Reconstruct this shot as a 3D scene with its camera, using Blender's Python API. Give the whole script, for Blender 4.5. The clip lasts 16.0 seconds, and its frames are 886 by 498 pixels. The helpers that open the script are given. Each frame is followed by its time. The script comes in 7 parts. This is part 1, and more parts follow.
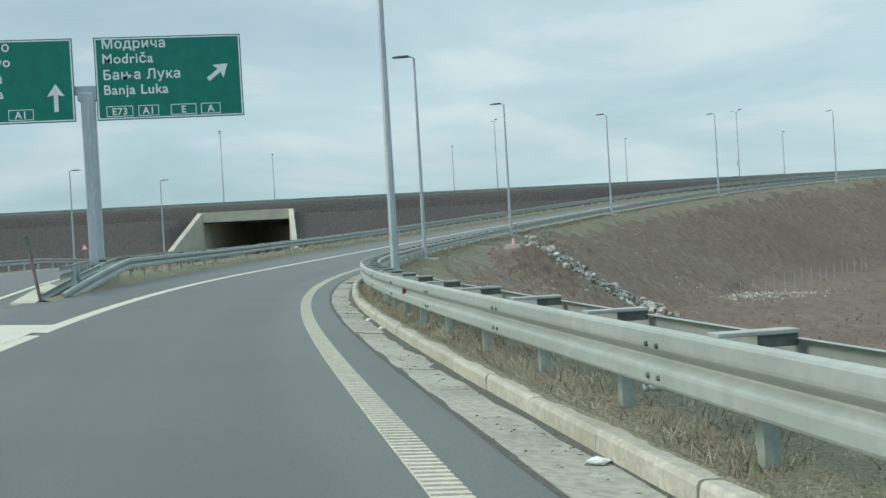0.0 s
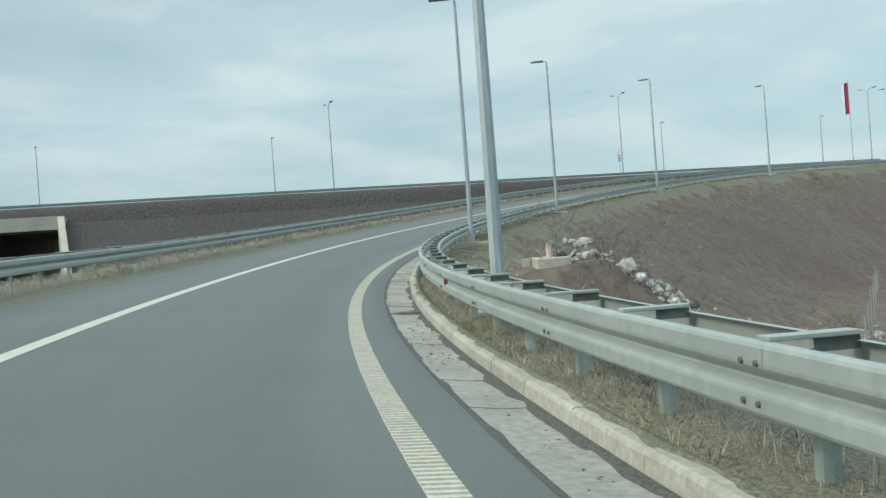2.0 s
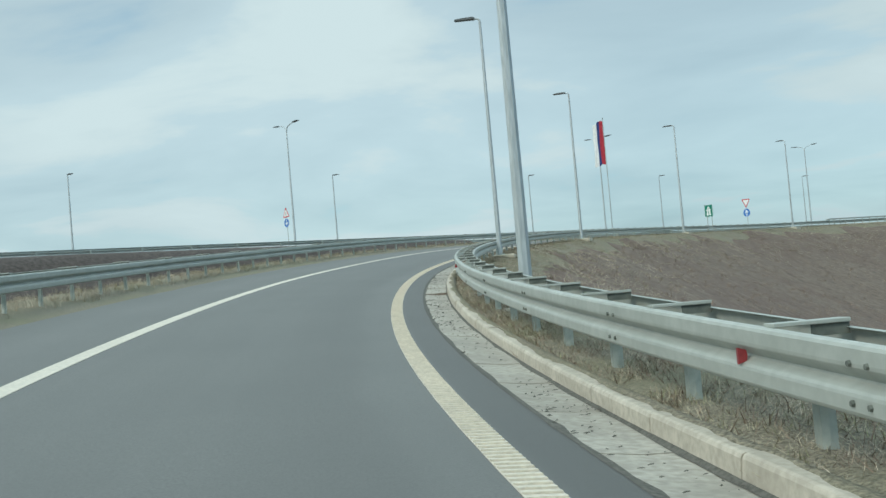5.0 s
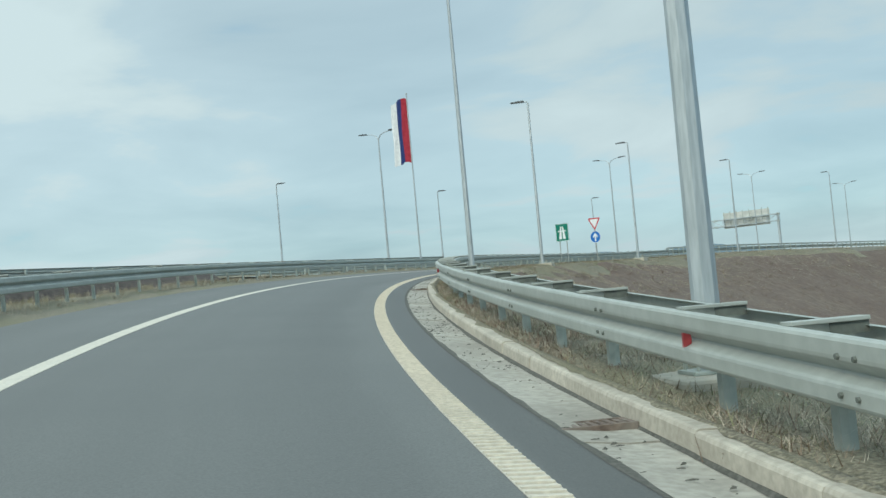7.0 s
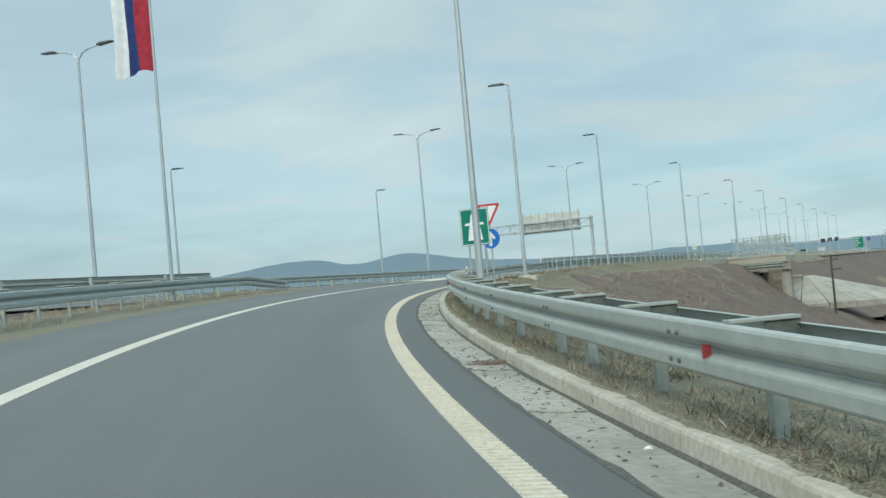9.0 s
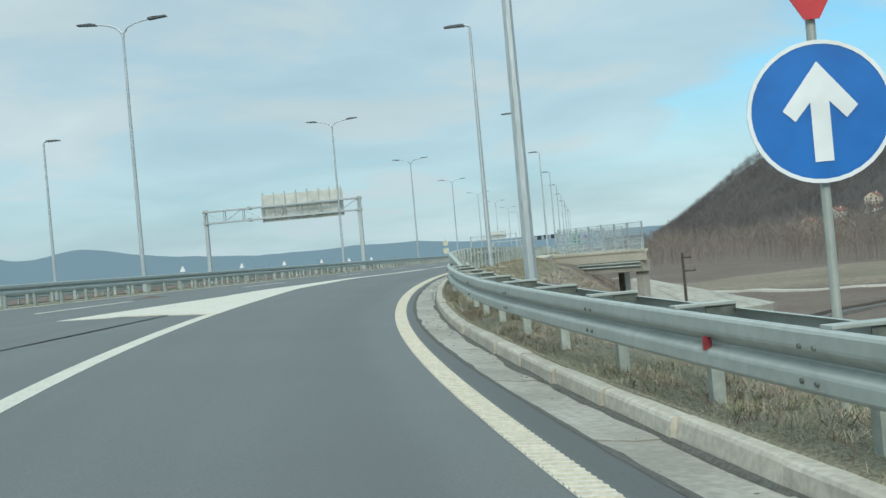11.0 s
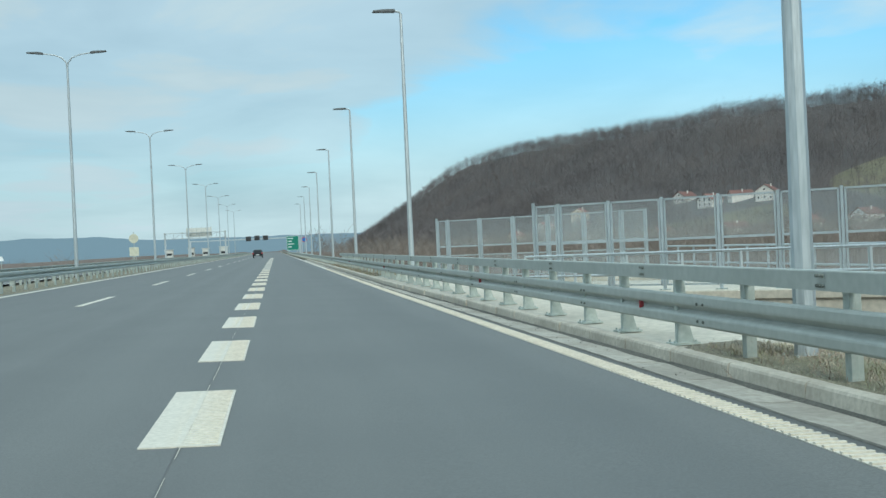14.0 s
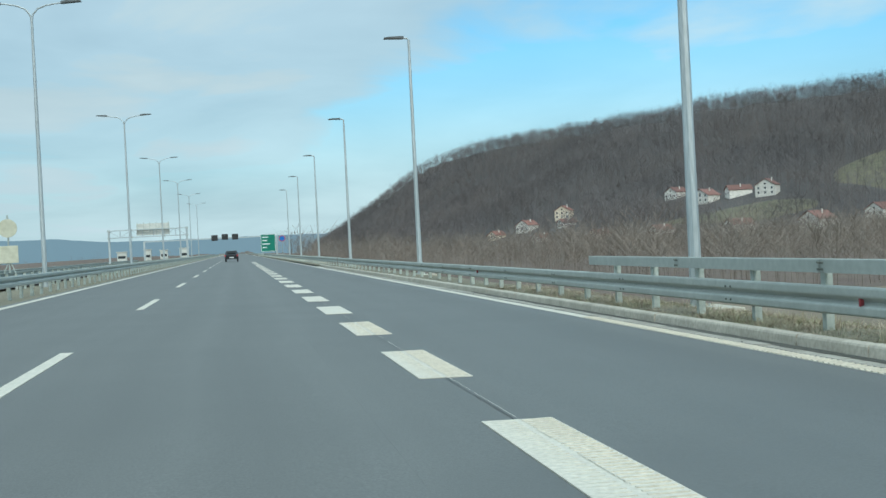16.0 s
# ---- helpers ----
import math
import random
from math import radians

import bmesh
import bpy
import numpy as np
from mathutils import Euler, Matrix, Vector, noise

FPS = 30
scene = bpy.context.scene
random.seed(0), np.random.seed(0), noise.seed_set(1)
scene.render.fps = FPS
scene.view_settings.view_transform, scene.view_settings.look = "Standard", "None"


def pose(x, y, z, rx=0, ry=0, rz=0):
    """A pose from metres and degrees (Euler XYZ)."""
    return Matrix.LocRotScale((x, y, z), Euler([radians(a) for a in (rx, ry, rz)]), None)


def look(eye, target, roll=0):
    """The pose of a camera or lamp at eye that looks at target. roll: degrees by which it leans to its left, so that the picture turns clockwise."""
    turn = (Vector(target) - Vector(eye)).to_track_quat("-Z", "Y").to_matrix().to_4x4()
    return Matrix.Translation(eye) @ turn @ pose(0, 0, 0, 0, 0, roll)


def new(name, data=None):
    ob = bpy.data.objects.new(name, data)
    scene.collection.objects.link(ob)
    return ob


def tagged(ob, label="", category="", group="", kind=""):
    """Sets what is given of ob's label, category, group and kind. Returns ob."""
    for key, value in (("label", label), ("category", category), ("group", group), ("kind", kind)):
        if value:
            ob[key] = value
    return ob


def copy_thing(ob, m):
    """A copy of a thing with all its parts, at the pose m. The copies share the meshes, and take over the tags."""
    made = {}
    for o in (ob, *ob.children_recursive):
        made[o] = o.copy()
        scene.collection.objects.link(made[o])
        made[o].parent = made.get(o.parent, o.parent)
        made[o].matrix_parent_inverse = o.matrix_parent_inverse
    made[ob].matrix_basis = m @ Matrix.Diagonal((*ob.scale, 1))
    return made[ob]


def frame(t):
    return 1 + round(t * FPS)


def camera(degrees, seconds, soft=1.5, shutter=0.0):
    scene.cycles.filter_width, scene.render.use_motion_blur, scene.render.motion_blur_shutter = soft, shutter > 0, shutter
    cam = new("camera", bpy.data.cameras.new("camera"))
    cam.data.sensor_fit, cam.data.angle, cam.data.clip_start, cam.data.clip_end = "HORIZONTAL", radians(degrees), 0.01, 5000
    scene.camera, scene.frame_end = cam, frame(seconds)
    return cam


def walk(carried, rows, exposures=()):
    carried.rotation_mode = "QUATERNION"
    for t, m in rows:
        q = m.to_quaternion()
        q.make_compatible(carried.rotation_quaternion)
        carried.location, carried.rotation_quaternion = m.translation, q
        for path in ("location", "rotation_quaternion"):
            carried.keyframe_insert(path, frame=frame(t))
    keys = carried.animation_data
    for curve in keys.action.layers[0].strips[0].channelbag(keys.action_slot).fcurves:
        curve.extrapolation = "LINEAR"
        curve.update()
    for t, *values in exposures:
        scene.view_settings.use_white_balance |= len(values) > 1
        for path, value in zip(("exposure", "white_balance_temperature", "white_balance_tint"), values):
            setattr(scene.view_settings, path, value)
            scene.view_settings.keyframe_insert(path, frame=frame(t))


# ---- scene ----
# The camera: a car's dashboard, up the ramp and out on the motorway
cam = camera(40.4, 16.0)
PATH = [
    (0, (192.608, -208.695, -7.608), (190.633, -208.378, -7.614), -3.3),
    (0.5, (182.161, -208.845, -7.527), (180.198, -208.464, -7.538), -3.6),
    (1, (171.91, -208.691, -7.463), (169.964, -208.229, -7.476), -3.8),
    (1.5, (161.568, -207.93, -7.39), (159.647, -207.375, -7.4), -4.0),
    (2, (151.293, -206.583, -7.289), (149.405, -205.924, -7.292), -4.2),
    (2.5, (141.515, -204.764, -7.155), (139.668, -203.997, -7.146), -4.2),
    (3, (131.634, -202.335, -6.959), (129.836, -201.458, -6.934), -4.3),
    (3.5, (121.823, -199.195, -6.687), (120.082, -198.211, -6.642), -4.4),
    (4, (112.263, -195.574, -6.334), (110.583, -194.489, -6.27), -4.5),
    (4.2, (108.664, -194.019, -6.167), (107.011, -192.897, -6.096), -4.6),
    (4.8, (98.045, -188.793, -5.61), (96.478, -187.554, -5.524), -4.9),
    (5.3, (89.455, -183.82, -5.093), (87.969, -182.484, -4.999), -4.9),
    (5.8, (81.173, -178.287, -4.531), (79.775, -176.86, -4.433), -4.9),
    (6.3, (73.274, -172.196, -3.924), (71.968, -170.685, -3.826), -4.9),
    (6.5, (70.214, -169.609, -3.673), (68.946, -168.066, -3.575), -5.0),
    (7, (62.657, -162.613, -3.045), (61.491, -160.991, -2.948), -5.1),
    (7.5, (55.563, -155.236, -2.431), (54.498, -153.545, -2.337), -5.1),
    (8, (48.917, -147.479, -1.822), (47.953, -145.728, -1.733), -5.2),
    (8.5, (42.343, -138.856, -1.249), (41.49, -137.049, -1.17), -5.2),
    (9, (36.434, -130.008, -0.759), (35.691, -128.152, -0.691), -5.1),
    (9.2, (34.307, -126.51, -0.594), (33.608, -124.637, -0.529), -5.2),
    (9.8, (28.342, -115.548, -0.168), (27.786, -113.627, -0.116), -5.3),
    (10.3, (23.952, -105.949, 0.123), (23.526, -103.995, 0.16), -5.3),
    (10.8, (20.173, -95.984, 0.365), (19.881, -94.005, 0.388), -5.2),
    (11.5, (16.048, -81.511, 0.644), (15.938, -79.514, 0.648), -4.8),
    (12, (14.046, -70.89, 0.813), (14.051, -68.89, 0.809), -4.3),
    (12.5, (12.603, -59.448, 0.95), (12.71, -57.451, 0.944), -3.8),
    (13, (11.751, -47.763, 1.083), (11.94, -45.772, 1.075), -3.2),
    (13.5, (11.063, -36.031, 1.164), (11.304, -34.045, 1.155), -2.8),
    (14, (10.322, -23.271, 1.168), (10.597, -21.29, 1.158), -2.6),
    (14.5, (9.587, -10.018, 1.169), (9.88, -8.04, 1.16), -2.7),
    (15, (8.938, 3.509, 1.198), (9.244, 5.486, 1.185), -2.7),
    (15.5, (8.352, 17.237, 1.191), (8.673, 19.211, 1.178), -2.8),
    (16, (7.845, 31.36, 1.234), (8.183, 33.332, 1.222), -2.9),
]
walk(cam, [(t, look(eye, target, roll)) for t, eye, target, roll in PATH], [(0.0, -0.08, 6000, 2), (9.0, -0.1, 5950, 2), (16.0, -0.1, 5650, 0)])

# ---- world and sun: a bright, thin overcast with blue gaps ----
world = bpy.data.worlds.new("sky")
scene.world = world
world.use_nodes = True
wn, wl = world.node_tree.nodes, world.node_tree.links
wn.clear()
w_out = wn.new("ShaderNodeOutputWorld")
w_bg = wn.new("ShaderNodeBackground")
w_sky = wn.new("ShaderNodeTexSky")
w_sky.sky_type = "NISHITA"
w_sky.sun_disc = False
w_sky.sun_elevation = radians(34)
w_sky.sun_rotation = radians(185)
w_sky.air_density, w_sky.dust_density, w_sky.ozone_density = 1.0, 0.3, 1.6
w_tc = wn.new("ShaderNodeTexCoord")
w_sep = wn.new("ShaderNodeSeparateXYZ")
wl.new(w_tc.outputs["Generated"], w_sep.inputs[0])
w_up = wn.new("ShaderNodeMath"); w_up.operation = "MAXIMUM"; w_up.inputs[1].default_value = 0.0
wl.new(w_sep.outputs["Z"], w_up.inputs[0])
w_add = wn.new("ShaderNodeMath"); w_add.operation = "ADD"; w_add.inputs[1].default_value = 0.16
wl.new(w_up.outputs[0], w_add.inputs[0])
w_dx = wn.new("ShaderNodeMath"); w_dx.operation = "DIVIDE"
w_dy = wn.new("ShaderNodeMath"); w_dy.operation = "DIVIDE"
wl.new(w_sep.outputs["X"], w_dx.inputs[0]); wl.new(w_add.outputs[0], w_dx.inputs[1])
wl.new(w_sep.outputs["Y"], w_dy.inputs[0]); wl.new(w_add.outputs[0], w_dy.inputs[1])
w_plane = wn.new("ShaderNodeCombineXYZ")
wl.new(w_dx.outputs[0], w_plane.inputs[0]); wl.new(w_dy.outputs[0], w_plane.inputs[1])
w_n1 = wn.new("ShaderNodeTexNoise"); w_n1.inputs["Scale"].default_value = 1.15; w_n1.inputs["Detail"].default_value = 9.0; w_n1.inputs["Roughness"].default_value = 0.52; w_n1.inputs["Distortion"].default_value = 0.35
w_n2 = wn.new("ShaderNodeTexNoise"); w_n2.inputs["Scale"].default_value = 0.33; w_n2.inputs["Detail"].default_value = 3.0
wl.new(w_plane.outputs[0], w_n1.inputs["Vector"]); wl.new(w_plane.outputs[0], w_n2.inputs["Vector"])
# the clear quarter of the sky lies over the wooded hill, ahead and to the right of the motorway
w_gx = wn.new("ShaderNodeMath"); w_gx.operation = "MULTIPLY_ADD"; w_gx.inputs[1].default_value = 0.16; w_gx.inputs[2].default_value = -0.14
wl.new(w_dx.outputs[0], w_gx.inputs[0])
w_gy = wn.new("ShaderNodeMath"); w_gy.operation = "MULTIPLY_ADD"; w_gy.inputs[1].default_value = 0.05
wl.new(w_dy.outputs[0], w_gy.inputs[0]); wl.new(w_gx.outputs[0], w_gy.inputs[2])
w_clear = wn.new("ShaderNodeMapRange"); w_clear.inputs["From Min"].default_value = 0.055; w_clear.inputs["From Max"].default_value = 0.16
wl.new(w_gy.outputs[0], w_clear.inputs["Value"])
w_mixn = wn.new("ShaderNodeMath"); w_mixn.operation = "MULTIPLY_ADD"; w_mixn.inputs[1].default_value = -0.36
wl.new(w_clear.outputs[0], w_mixn.inputs[0]); wl.new(w_n1.outputs["Fac"], w_mixn.inputs[2])
w_cov = wn.new("ShaderNodeMapRange"); w_cov.interpolation_type = "SMOOTHSTEP"
w_cov.inputs["From Min"].default_value = 0.24; w_cov.inputs["From Max"].default_value = 0.60
w_cov.inputs["To Min"].default_value = 0.04; w_cov.inputs["To Max"].default_value = 1.0
wl.new(w_mixn.outputs[0], w_cov.inputs["Value"])
# thin veil left in the gaps outside the clear quarter
w_veil = wn.new("ShaderNodeMapRange"); w_veil.interpolation_type = "SMOOTHSTEP"
w_veil.inputs["From Min"].default_value = 0.13; w_veil.inputs["From Max"].default_value = 0.40
w_veil.inputs["To Min"].default_value = 0.0; w_veil.inputs["To Max"].default_value = 0.86
wl.new(w_mixn.outputs[0], w_veil.inputs["Value"])
w_most = wn.new("ShaderNodeMath"); w_most.operation = "MAXIMUM"
wl.new(w_cov.outputs[0], w_most.inputs[0]); wl.new(w_veil.outputs[0], w_most.inputs[1])
# haze and stacked cloud close the gaps towards the horizon
w_low = wn.new("ShaderNodeMapRange"); w_low.interpolation_type = "SMOOTHSTEP"
w_low.inputs["From Min"].default_value = 0.02; w_low.inputs["From Max"].default_value = 0.22
w_low.inputs["To Min"].default_value = 0.94; w_low.inputs["To Max"].default_value = 0.0
wl.new(w_up.outputs[0], w_low.inputs["Value"])
w_all = wn.new("ShaderNodeMath"); w_all.operation = "MAXIMUM"
wl.new(w_most.outputs[0], w_all.inputs[0]); wl.new(w_low.outputs[0], w_all.inputs[1])
w_shade = wn.new("ShaderNodeValToRGB")
w_shade.color_ramp.elements[0].position, w_shade.color_ramp.elements[0].color = 0.36, (5.35, 6.3, 6.6, 1)
w_shade.color_ramp.elements[1].position, w_shade.color_ramp.elements[1].color = 0.62, (8.55, 9.5, 9.45, 1)
w_sum = wn.new("ShaderNodeMath"); w_sum.operation = "MULTIPLY_ADD"; w_sum.inputs[1].default_value = 0.5
w_half = wn.new("ShaderNodeMath"); w_half.operation = "MULTIPLY"; w_half.inputs[1].default_value = 0.5
wl.new(w_n2.outputs["Fac"], w_half.inputs[0]); wl.new(w_n1.outputs["Fac"], w_sum.inputs[0]); wl.new(w_half.outputs[0], w_sum.inputs[2])
wl.new(w_sum.outputs[0], w_shade.inputs[0])
w_mix = wn.new("ShaderNodeMix"); w_mix.data_type = "RGBA"
wl.new(w_all.outputs[0], w_mix.inputs["Factor"])
w_gap = wn.new("ShaderNodeVectorMath"); w_gap.operation = "MULTIPLY"; w_gap.inputs[1].default_value = (0.86, 1.50, 1.62)
wl.new(w_sky.outputs[0], w_gap.inputs[0]); wl.new(w_gap.outputs[0], w_mix.inputs["A"]); wl.new(w_shade.outputs[0], w_mix.inputs["B"])
w_bg.inputs["Strength"].default_value = 0.085
# an overcast sky is brighter overhead than at its foot
w_zen = wn.new("ShaderNodeMapRange"); w_zen.interpolation_type = "SMOOTHSTEP"
w_zen.inputs["From Min"].default_value = 0.30; w_zen.inputs["From Max"].default_value = 0.85
w_zen.inputs["To Min"].default_value = 1.0; w_zen.inputs["To Max"].default_value = 2.3
wl.new(w_up.outputs[0], w_zen.inputs["Value"])
w_scale = wn.new("ShaderNodeVectorMath"); w_scale.operation = "SCALE"
wl.new(w_mix.outputs["Result"], w_scale.inputs[0]); wl.new(w_zen.outputs[0], w_scale.inputs["Scale"])
wl.new(w_scale.outputs[0], w_bg.inputs["Color"]); wl.new(w_bg.outputs[0], w_out.inputs[0])

sun_lamp = bpy.data.lights.new("sun", "SUN")
sun_lamp.energy, sun_lamp.angle, sun_lamp.color = 2.0, radians(16), (1.0, 0.88, 0.72)
sun = new("sun", sun_lamp)
sun.matrix_world = look((0, 0, 200), (-10, 117, 120))


# ---- materials ----
def node_mat(name, rough=0.7, metal=0.0):
    m = bpy.data.materials.new(name)
    m.use_nodes = True
    b = m.node_tree.nodes["Principled BSDF"]
    b.inputs["Roughness"].default_value, b.inputs["Metallic"].default_value = rough, metal
    return m, m.node_tree.nodes, m.node_tree.links, b


def surface(name, dark, light, scale, rough=0.7, metal=0.0, bump=0.0, bump_scale=None, patch=None, patch_scale=0.3, patch_amount=0.5, stretch=(1, 1, 1), spread=(0.35, 0.65), per_object=0.0, per_island=0.0, rough_to=None):
    """Two colours mixed by a fine noise, a third by a broad one, with relief from the fine noise."""
    m, n, l, b = node_mat(name, rough, metal)
    tc = n.new("ShaderNodeTexCoord")
    mp = n.new("ShaderNodeMapping")
    mp.inputs["Scale"].default_value = stretch
    geo = n.new("ShaderNodeNewGeometry")
    l.new(geo.outputs["Position"], mp.inputs["Vector"])
    fine = n.new("ShaderNodeTexNoise")
    fine.inputs["Scale"].default_value, fine.inputs["Detail"].default_value = scale, 8
    l.new(mp.outputs[0], fine.inputs["Vector"])
    ramp = n.new("ShaderNodeValToRGB")
    ramp.color_ramp.elements[0].position, ramp.color_ramp.elements[0].color = spread[0], (*dark, 1)
    ramp.color_ramp.elements[1].position, ramp.color_ramp.elements[1].color = spread[1], (*light, 1)
    l.new(fine.outputs["Fac"], ramp.inputs[0])
    colour = ramp.outputs[0]
    if patch:
        broad = n.new("ShaderNodeTexNoise")
        broad.inputs["Scale"].default_value, broad.inputs["Detail"].default_value = patch_scale, 6
        l.new(mp.outputs[0], broad.inputs["Vector"])
        rng = n.new("ShaderNodeMapRange")
        rng.inputs["From Min"].default_value, rng.inputs["From Max"].default_value = 0.42, 0.66
        rng.inputs["To Max"].default_value = patch_amount
        l.new(broad.outputs["Fac"], rng.inputs["Value"])
        mix = n.new("ShaderNodeMix"); mix.data_type = "RGBA"
        l.new(rng.outputs[0], mix.inputs["Factor"]); l.new(colour, mix.inputs["A"])
        mix.inputs["B"].default_value = (*patch, 1)
        colour = mix.outputs["Result"]
    if per_object or per_island:
        rnd = n.new("ShaderNodeObjectInfo") if per_object else geo
        out = rnd.outputs["Random"] if per_object else rnd.outputs["Random Per Island"]
        amount = per_object or per_island
        rng2 = n.new("ShaderNodeMapRange")
        rng2.inputs["To Min"].default_value, rng2.inputs["To Max"].default_value = 1 - amount, 1 + amount
        l.new(out, rng2.inputs["Value"])
        vm = n.new("ShaderNodeVectorMath"); vm.operation = "SCALE"
        l.new(colour, vm.inputs[0]); l.new(rng2.outputs[0], vm.inputs["Scale"])
        colour = vm.outputs[0]
    l.new(colour, b.inputs["Base Color"])
    if rough_to is not None:
        rr = n.new("ShaderNodeMapRange")
        rr.inputs["From Min"].default_value, rr.inputs["From Max"].default_value = 0.3, 0.7
        rr.inputs["To Min"].default_value, rr.inputs["To Max"].default_value = rough, rough_to
        l.new(fine.outputs["Fac"], rr.inputs["Value"]); l.new(rr.outputs[0], b.inputs["Roughness"])
    if bump:
        bm_ = n.new("ShaderNodeBump")
        bm_.inputs["Strength"].default_value = 0.8
        bm_.inputs["Distance"].default_value = bump
        src = fine
        if bump_scale:
            src = n.new("ShaderNodeTexNoise")
            src.inputs["Scale"].default_value, src.inputs["Detail"].default_value = bump_scale, 6
            l.new(mp.outputs[0], src.inputs["Vector"])
        l.new(src.outputs["Fac"], bm_.inputs["Height"]); l.new(bm_.outputs[0], b.inputs["Normal"])
    return m


ASPHALT = surface("asphalt", (0.089, 0.091, 0.085), (0.129, 0.131, 0.122), 60, 0.60, bump=0.003, patch=(0.097, 0.099, 0.093), patch_scale=0.35, patch_amount=0.75)


def lane_bands(m, amount):
    """Faint bands along the lanes, from polishing tyres and oil, in a surface that knows how far across the road it lies."""
    n, l = m.node_tree.nodes, m.node_tree.links
    b = n["Principled BSDF"]
    src = b.inputs["Base Color"].links[0].from_socket
    at = n.new("ShaderNodeAttribute"); at.attribute_name = "across"
    geo = n.new("ShaderNodeNewGeometry")
    wob = n.new("ShaderNodeTexNoise"); wob.inputs["Scale"].default_value = 0.12; wob.inputs["Detail"].default_value = 3
    l.new(geo.outputs["Position"], wob.inputs["Vector"])
    add = n.new("ShaderNodeMath"); add.operation = "MULTIPLY_ADD"; add.inputs[1].default_value = 0.9
    l.new(wob.outputs["Fac"], add.inputs[0]); l.new(at.outputs["Fac"], add.inputs[2])
    band = n.new("ShaderNodeTexNoise"); band.noise_dimensions = "1D"; band.inputs["Scale"].default_value = 0.85; band.inputs["Detail"].default_value = 3
    l.new(add.outputs[0], band.inputs["W"])
    rng = n.new("ShaderNodeMapRange"); rng.inputs["From Min"].default_value = 0.3; rng.inputs["From Max"].default_value = 0.7
    rng.inputs["To Min"].default_value = 1 - amount; rng.inputs["To Max"].default_value = 1 + amount
    l.new(band.outputs["Fac"], rng.inputs["Value"])
    # no tyre polishes the strip beyond the edge line: it keeps its dark bitumen
    unworn = n.new("ShaderNodeMapRange"); unworn.inputs["From Min"].default_value = 0.16; unworn.inputs["From Max"].default_value = 0.26
    unworn.inputs["To Min"].default_value = 1.0; unworn.inputs["To Max"].default_value = 0.74
    l.new(at.outputs["Fac"], unworn.inputs["Value"])
    both = n.new("ShaderNodeMath"); both.operation = "MULTIPLY"
    l.new(rng.outputs[0], both.inputs[0]); l.new(unworn.outputs[0], both.inputs[1])
    vm = n.new("ShaderNodeVectorMath"); vm.operation = "SCALE"
    l.new(src, vm.inputs[0]); l.new(both.outputs[0], vm.inputs["Scale"]); l.new(vm.outputs[0], b.inputs["Base Color"])


lane_bands(ASPHALT, 0.11)
ASPHALT_OLD = surface("old asphalt", (0.085, 0.088, 0.088), (0.145, 0.147, 0.144), 50, 0.8, bump=0.004, patch=(0.16, 0.158, 0.15), patch_scale=0.3, patch_amount=0.6)
PAINT = surface("road paint", (0.500, 0.462, 0.382), (0.632, 0.585, 0.486), 25, 0.6, bump=0.003, patch=(0.455, 0.424, 0.355), patch_scale=2.6, patch_amount=0.35)
CONCRETE = surface("cast concrete", (0.283, 0.268, 0.230), (0.412, 0.390, 0.334), 14, 0.85, bump=0.003, patch=(0.216, 0.200, 0.167), patch_scale=0.9, patch_amount=0.6, per_object=0.06)
KERB = surface("kerb stone", (0.386, 0.353, 0.292), (0.525, 0.484, 0.402), 18, 0.85, bump=0.004, patch=(0.300, 0.270, 0.218), patch_scale=1.6, patch_amount=0.55, per_object=0.07)
SLAB = surface("pale concrete", (0.432, 0.398, 0.322), (0.575, 0.528, 0.428), 9, 0.85, bump=0.003, patch=(0.337, 0.319, 0.266), patch_scale=0.5, patch_amount=0.5)
DARKJOINT = surface("dirt in the joint", (0.06, 0.06, 0.05), (0.12, 0.115, 0.10), 30, 0.95)
GALV = surface("galvanised steel", (0.345, 0.366, 0.338), (0.410, 0.433, 0.400), 9, 0.55, 0.18, bump=0.0012, patch=(0.305, 0.328, 0.296), patch_scale=1.1, patch_amount=0.5, rough_to=0.6)
GALV_DULL = surface("weathered steel", (0.373, 0.415, 0.382), (0.523, 0.561, 0.516), 12, 0.6, 0.4, bump=0.002, patch=(0.311, 0.342, 0.313), patch_scale=1.5, patch_amount=0.6, per_object=0.06)
POLE = surface("pole steel", (0.40, 0.44, 0.45), (0.53, 0.57, 0.58), 6, 0.5, 0.45, bump=0.001, patch=(0.34, 0.38, 0.39), patch_scale=0.8, patch_amount=0.5, stretch=(6, 6, 0.6))
# shade inside the spacers is put into this colour; bolts and a tip share it
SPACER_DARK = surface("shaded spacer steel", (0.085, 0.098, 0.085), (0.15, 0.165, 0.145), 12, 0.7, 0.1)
LAMPHEAD = surface("lamp housing", (0.07, 0.08, 0.085), (0.12, 0.13, 0.135), 8, 0.5, 0.3)
EARTH = surface("winter ground", (0.078, 0.056, 0.043), (0.180, 0.135, 0.101), 2.2, 0.95, bump=0.08, patch=(0.102, 0.065, 0.051), patch_scale=0.055, patch_amount=0.75, spread=(0.3, 0.7))
TAR = surface("tar seam", (0.085, 0.088, 0.087), (0.12, 0.123, 0.121), 30, 0.7)
VERGE = surface("dry grass ground", (0.105, 0.096, 0.068), (0.310, 0.275, 0.200), 34, 0.95, bump=0.04, patch=(0.185, 0.180, 0.105), patch_scale=0.5, patch_amount=0.55)
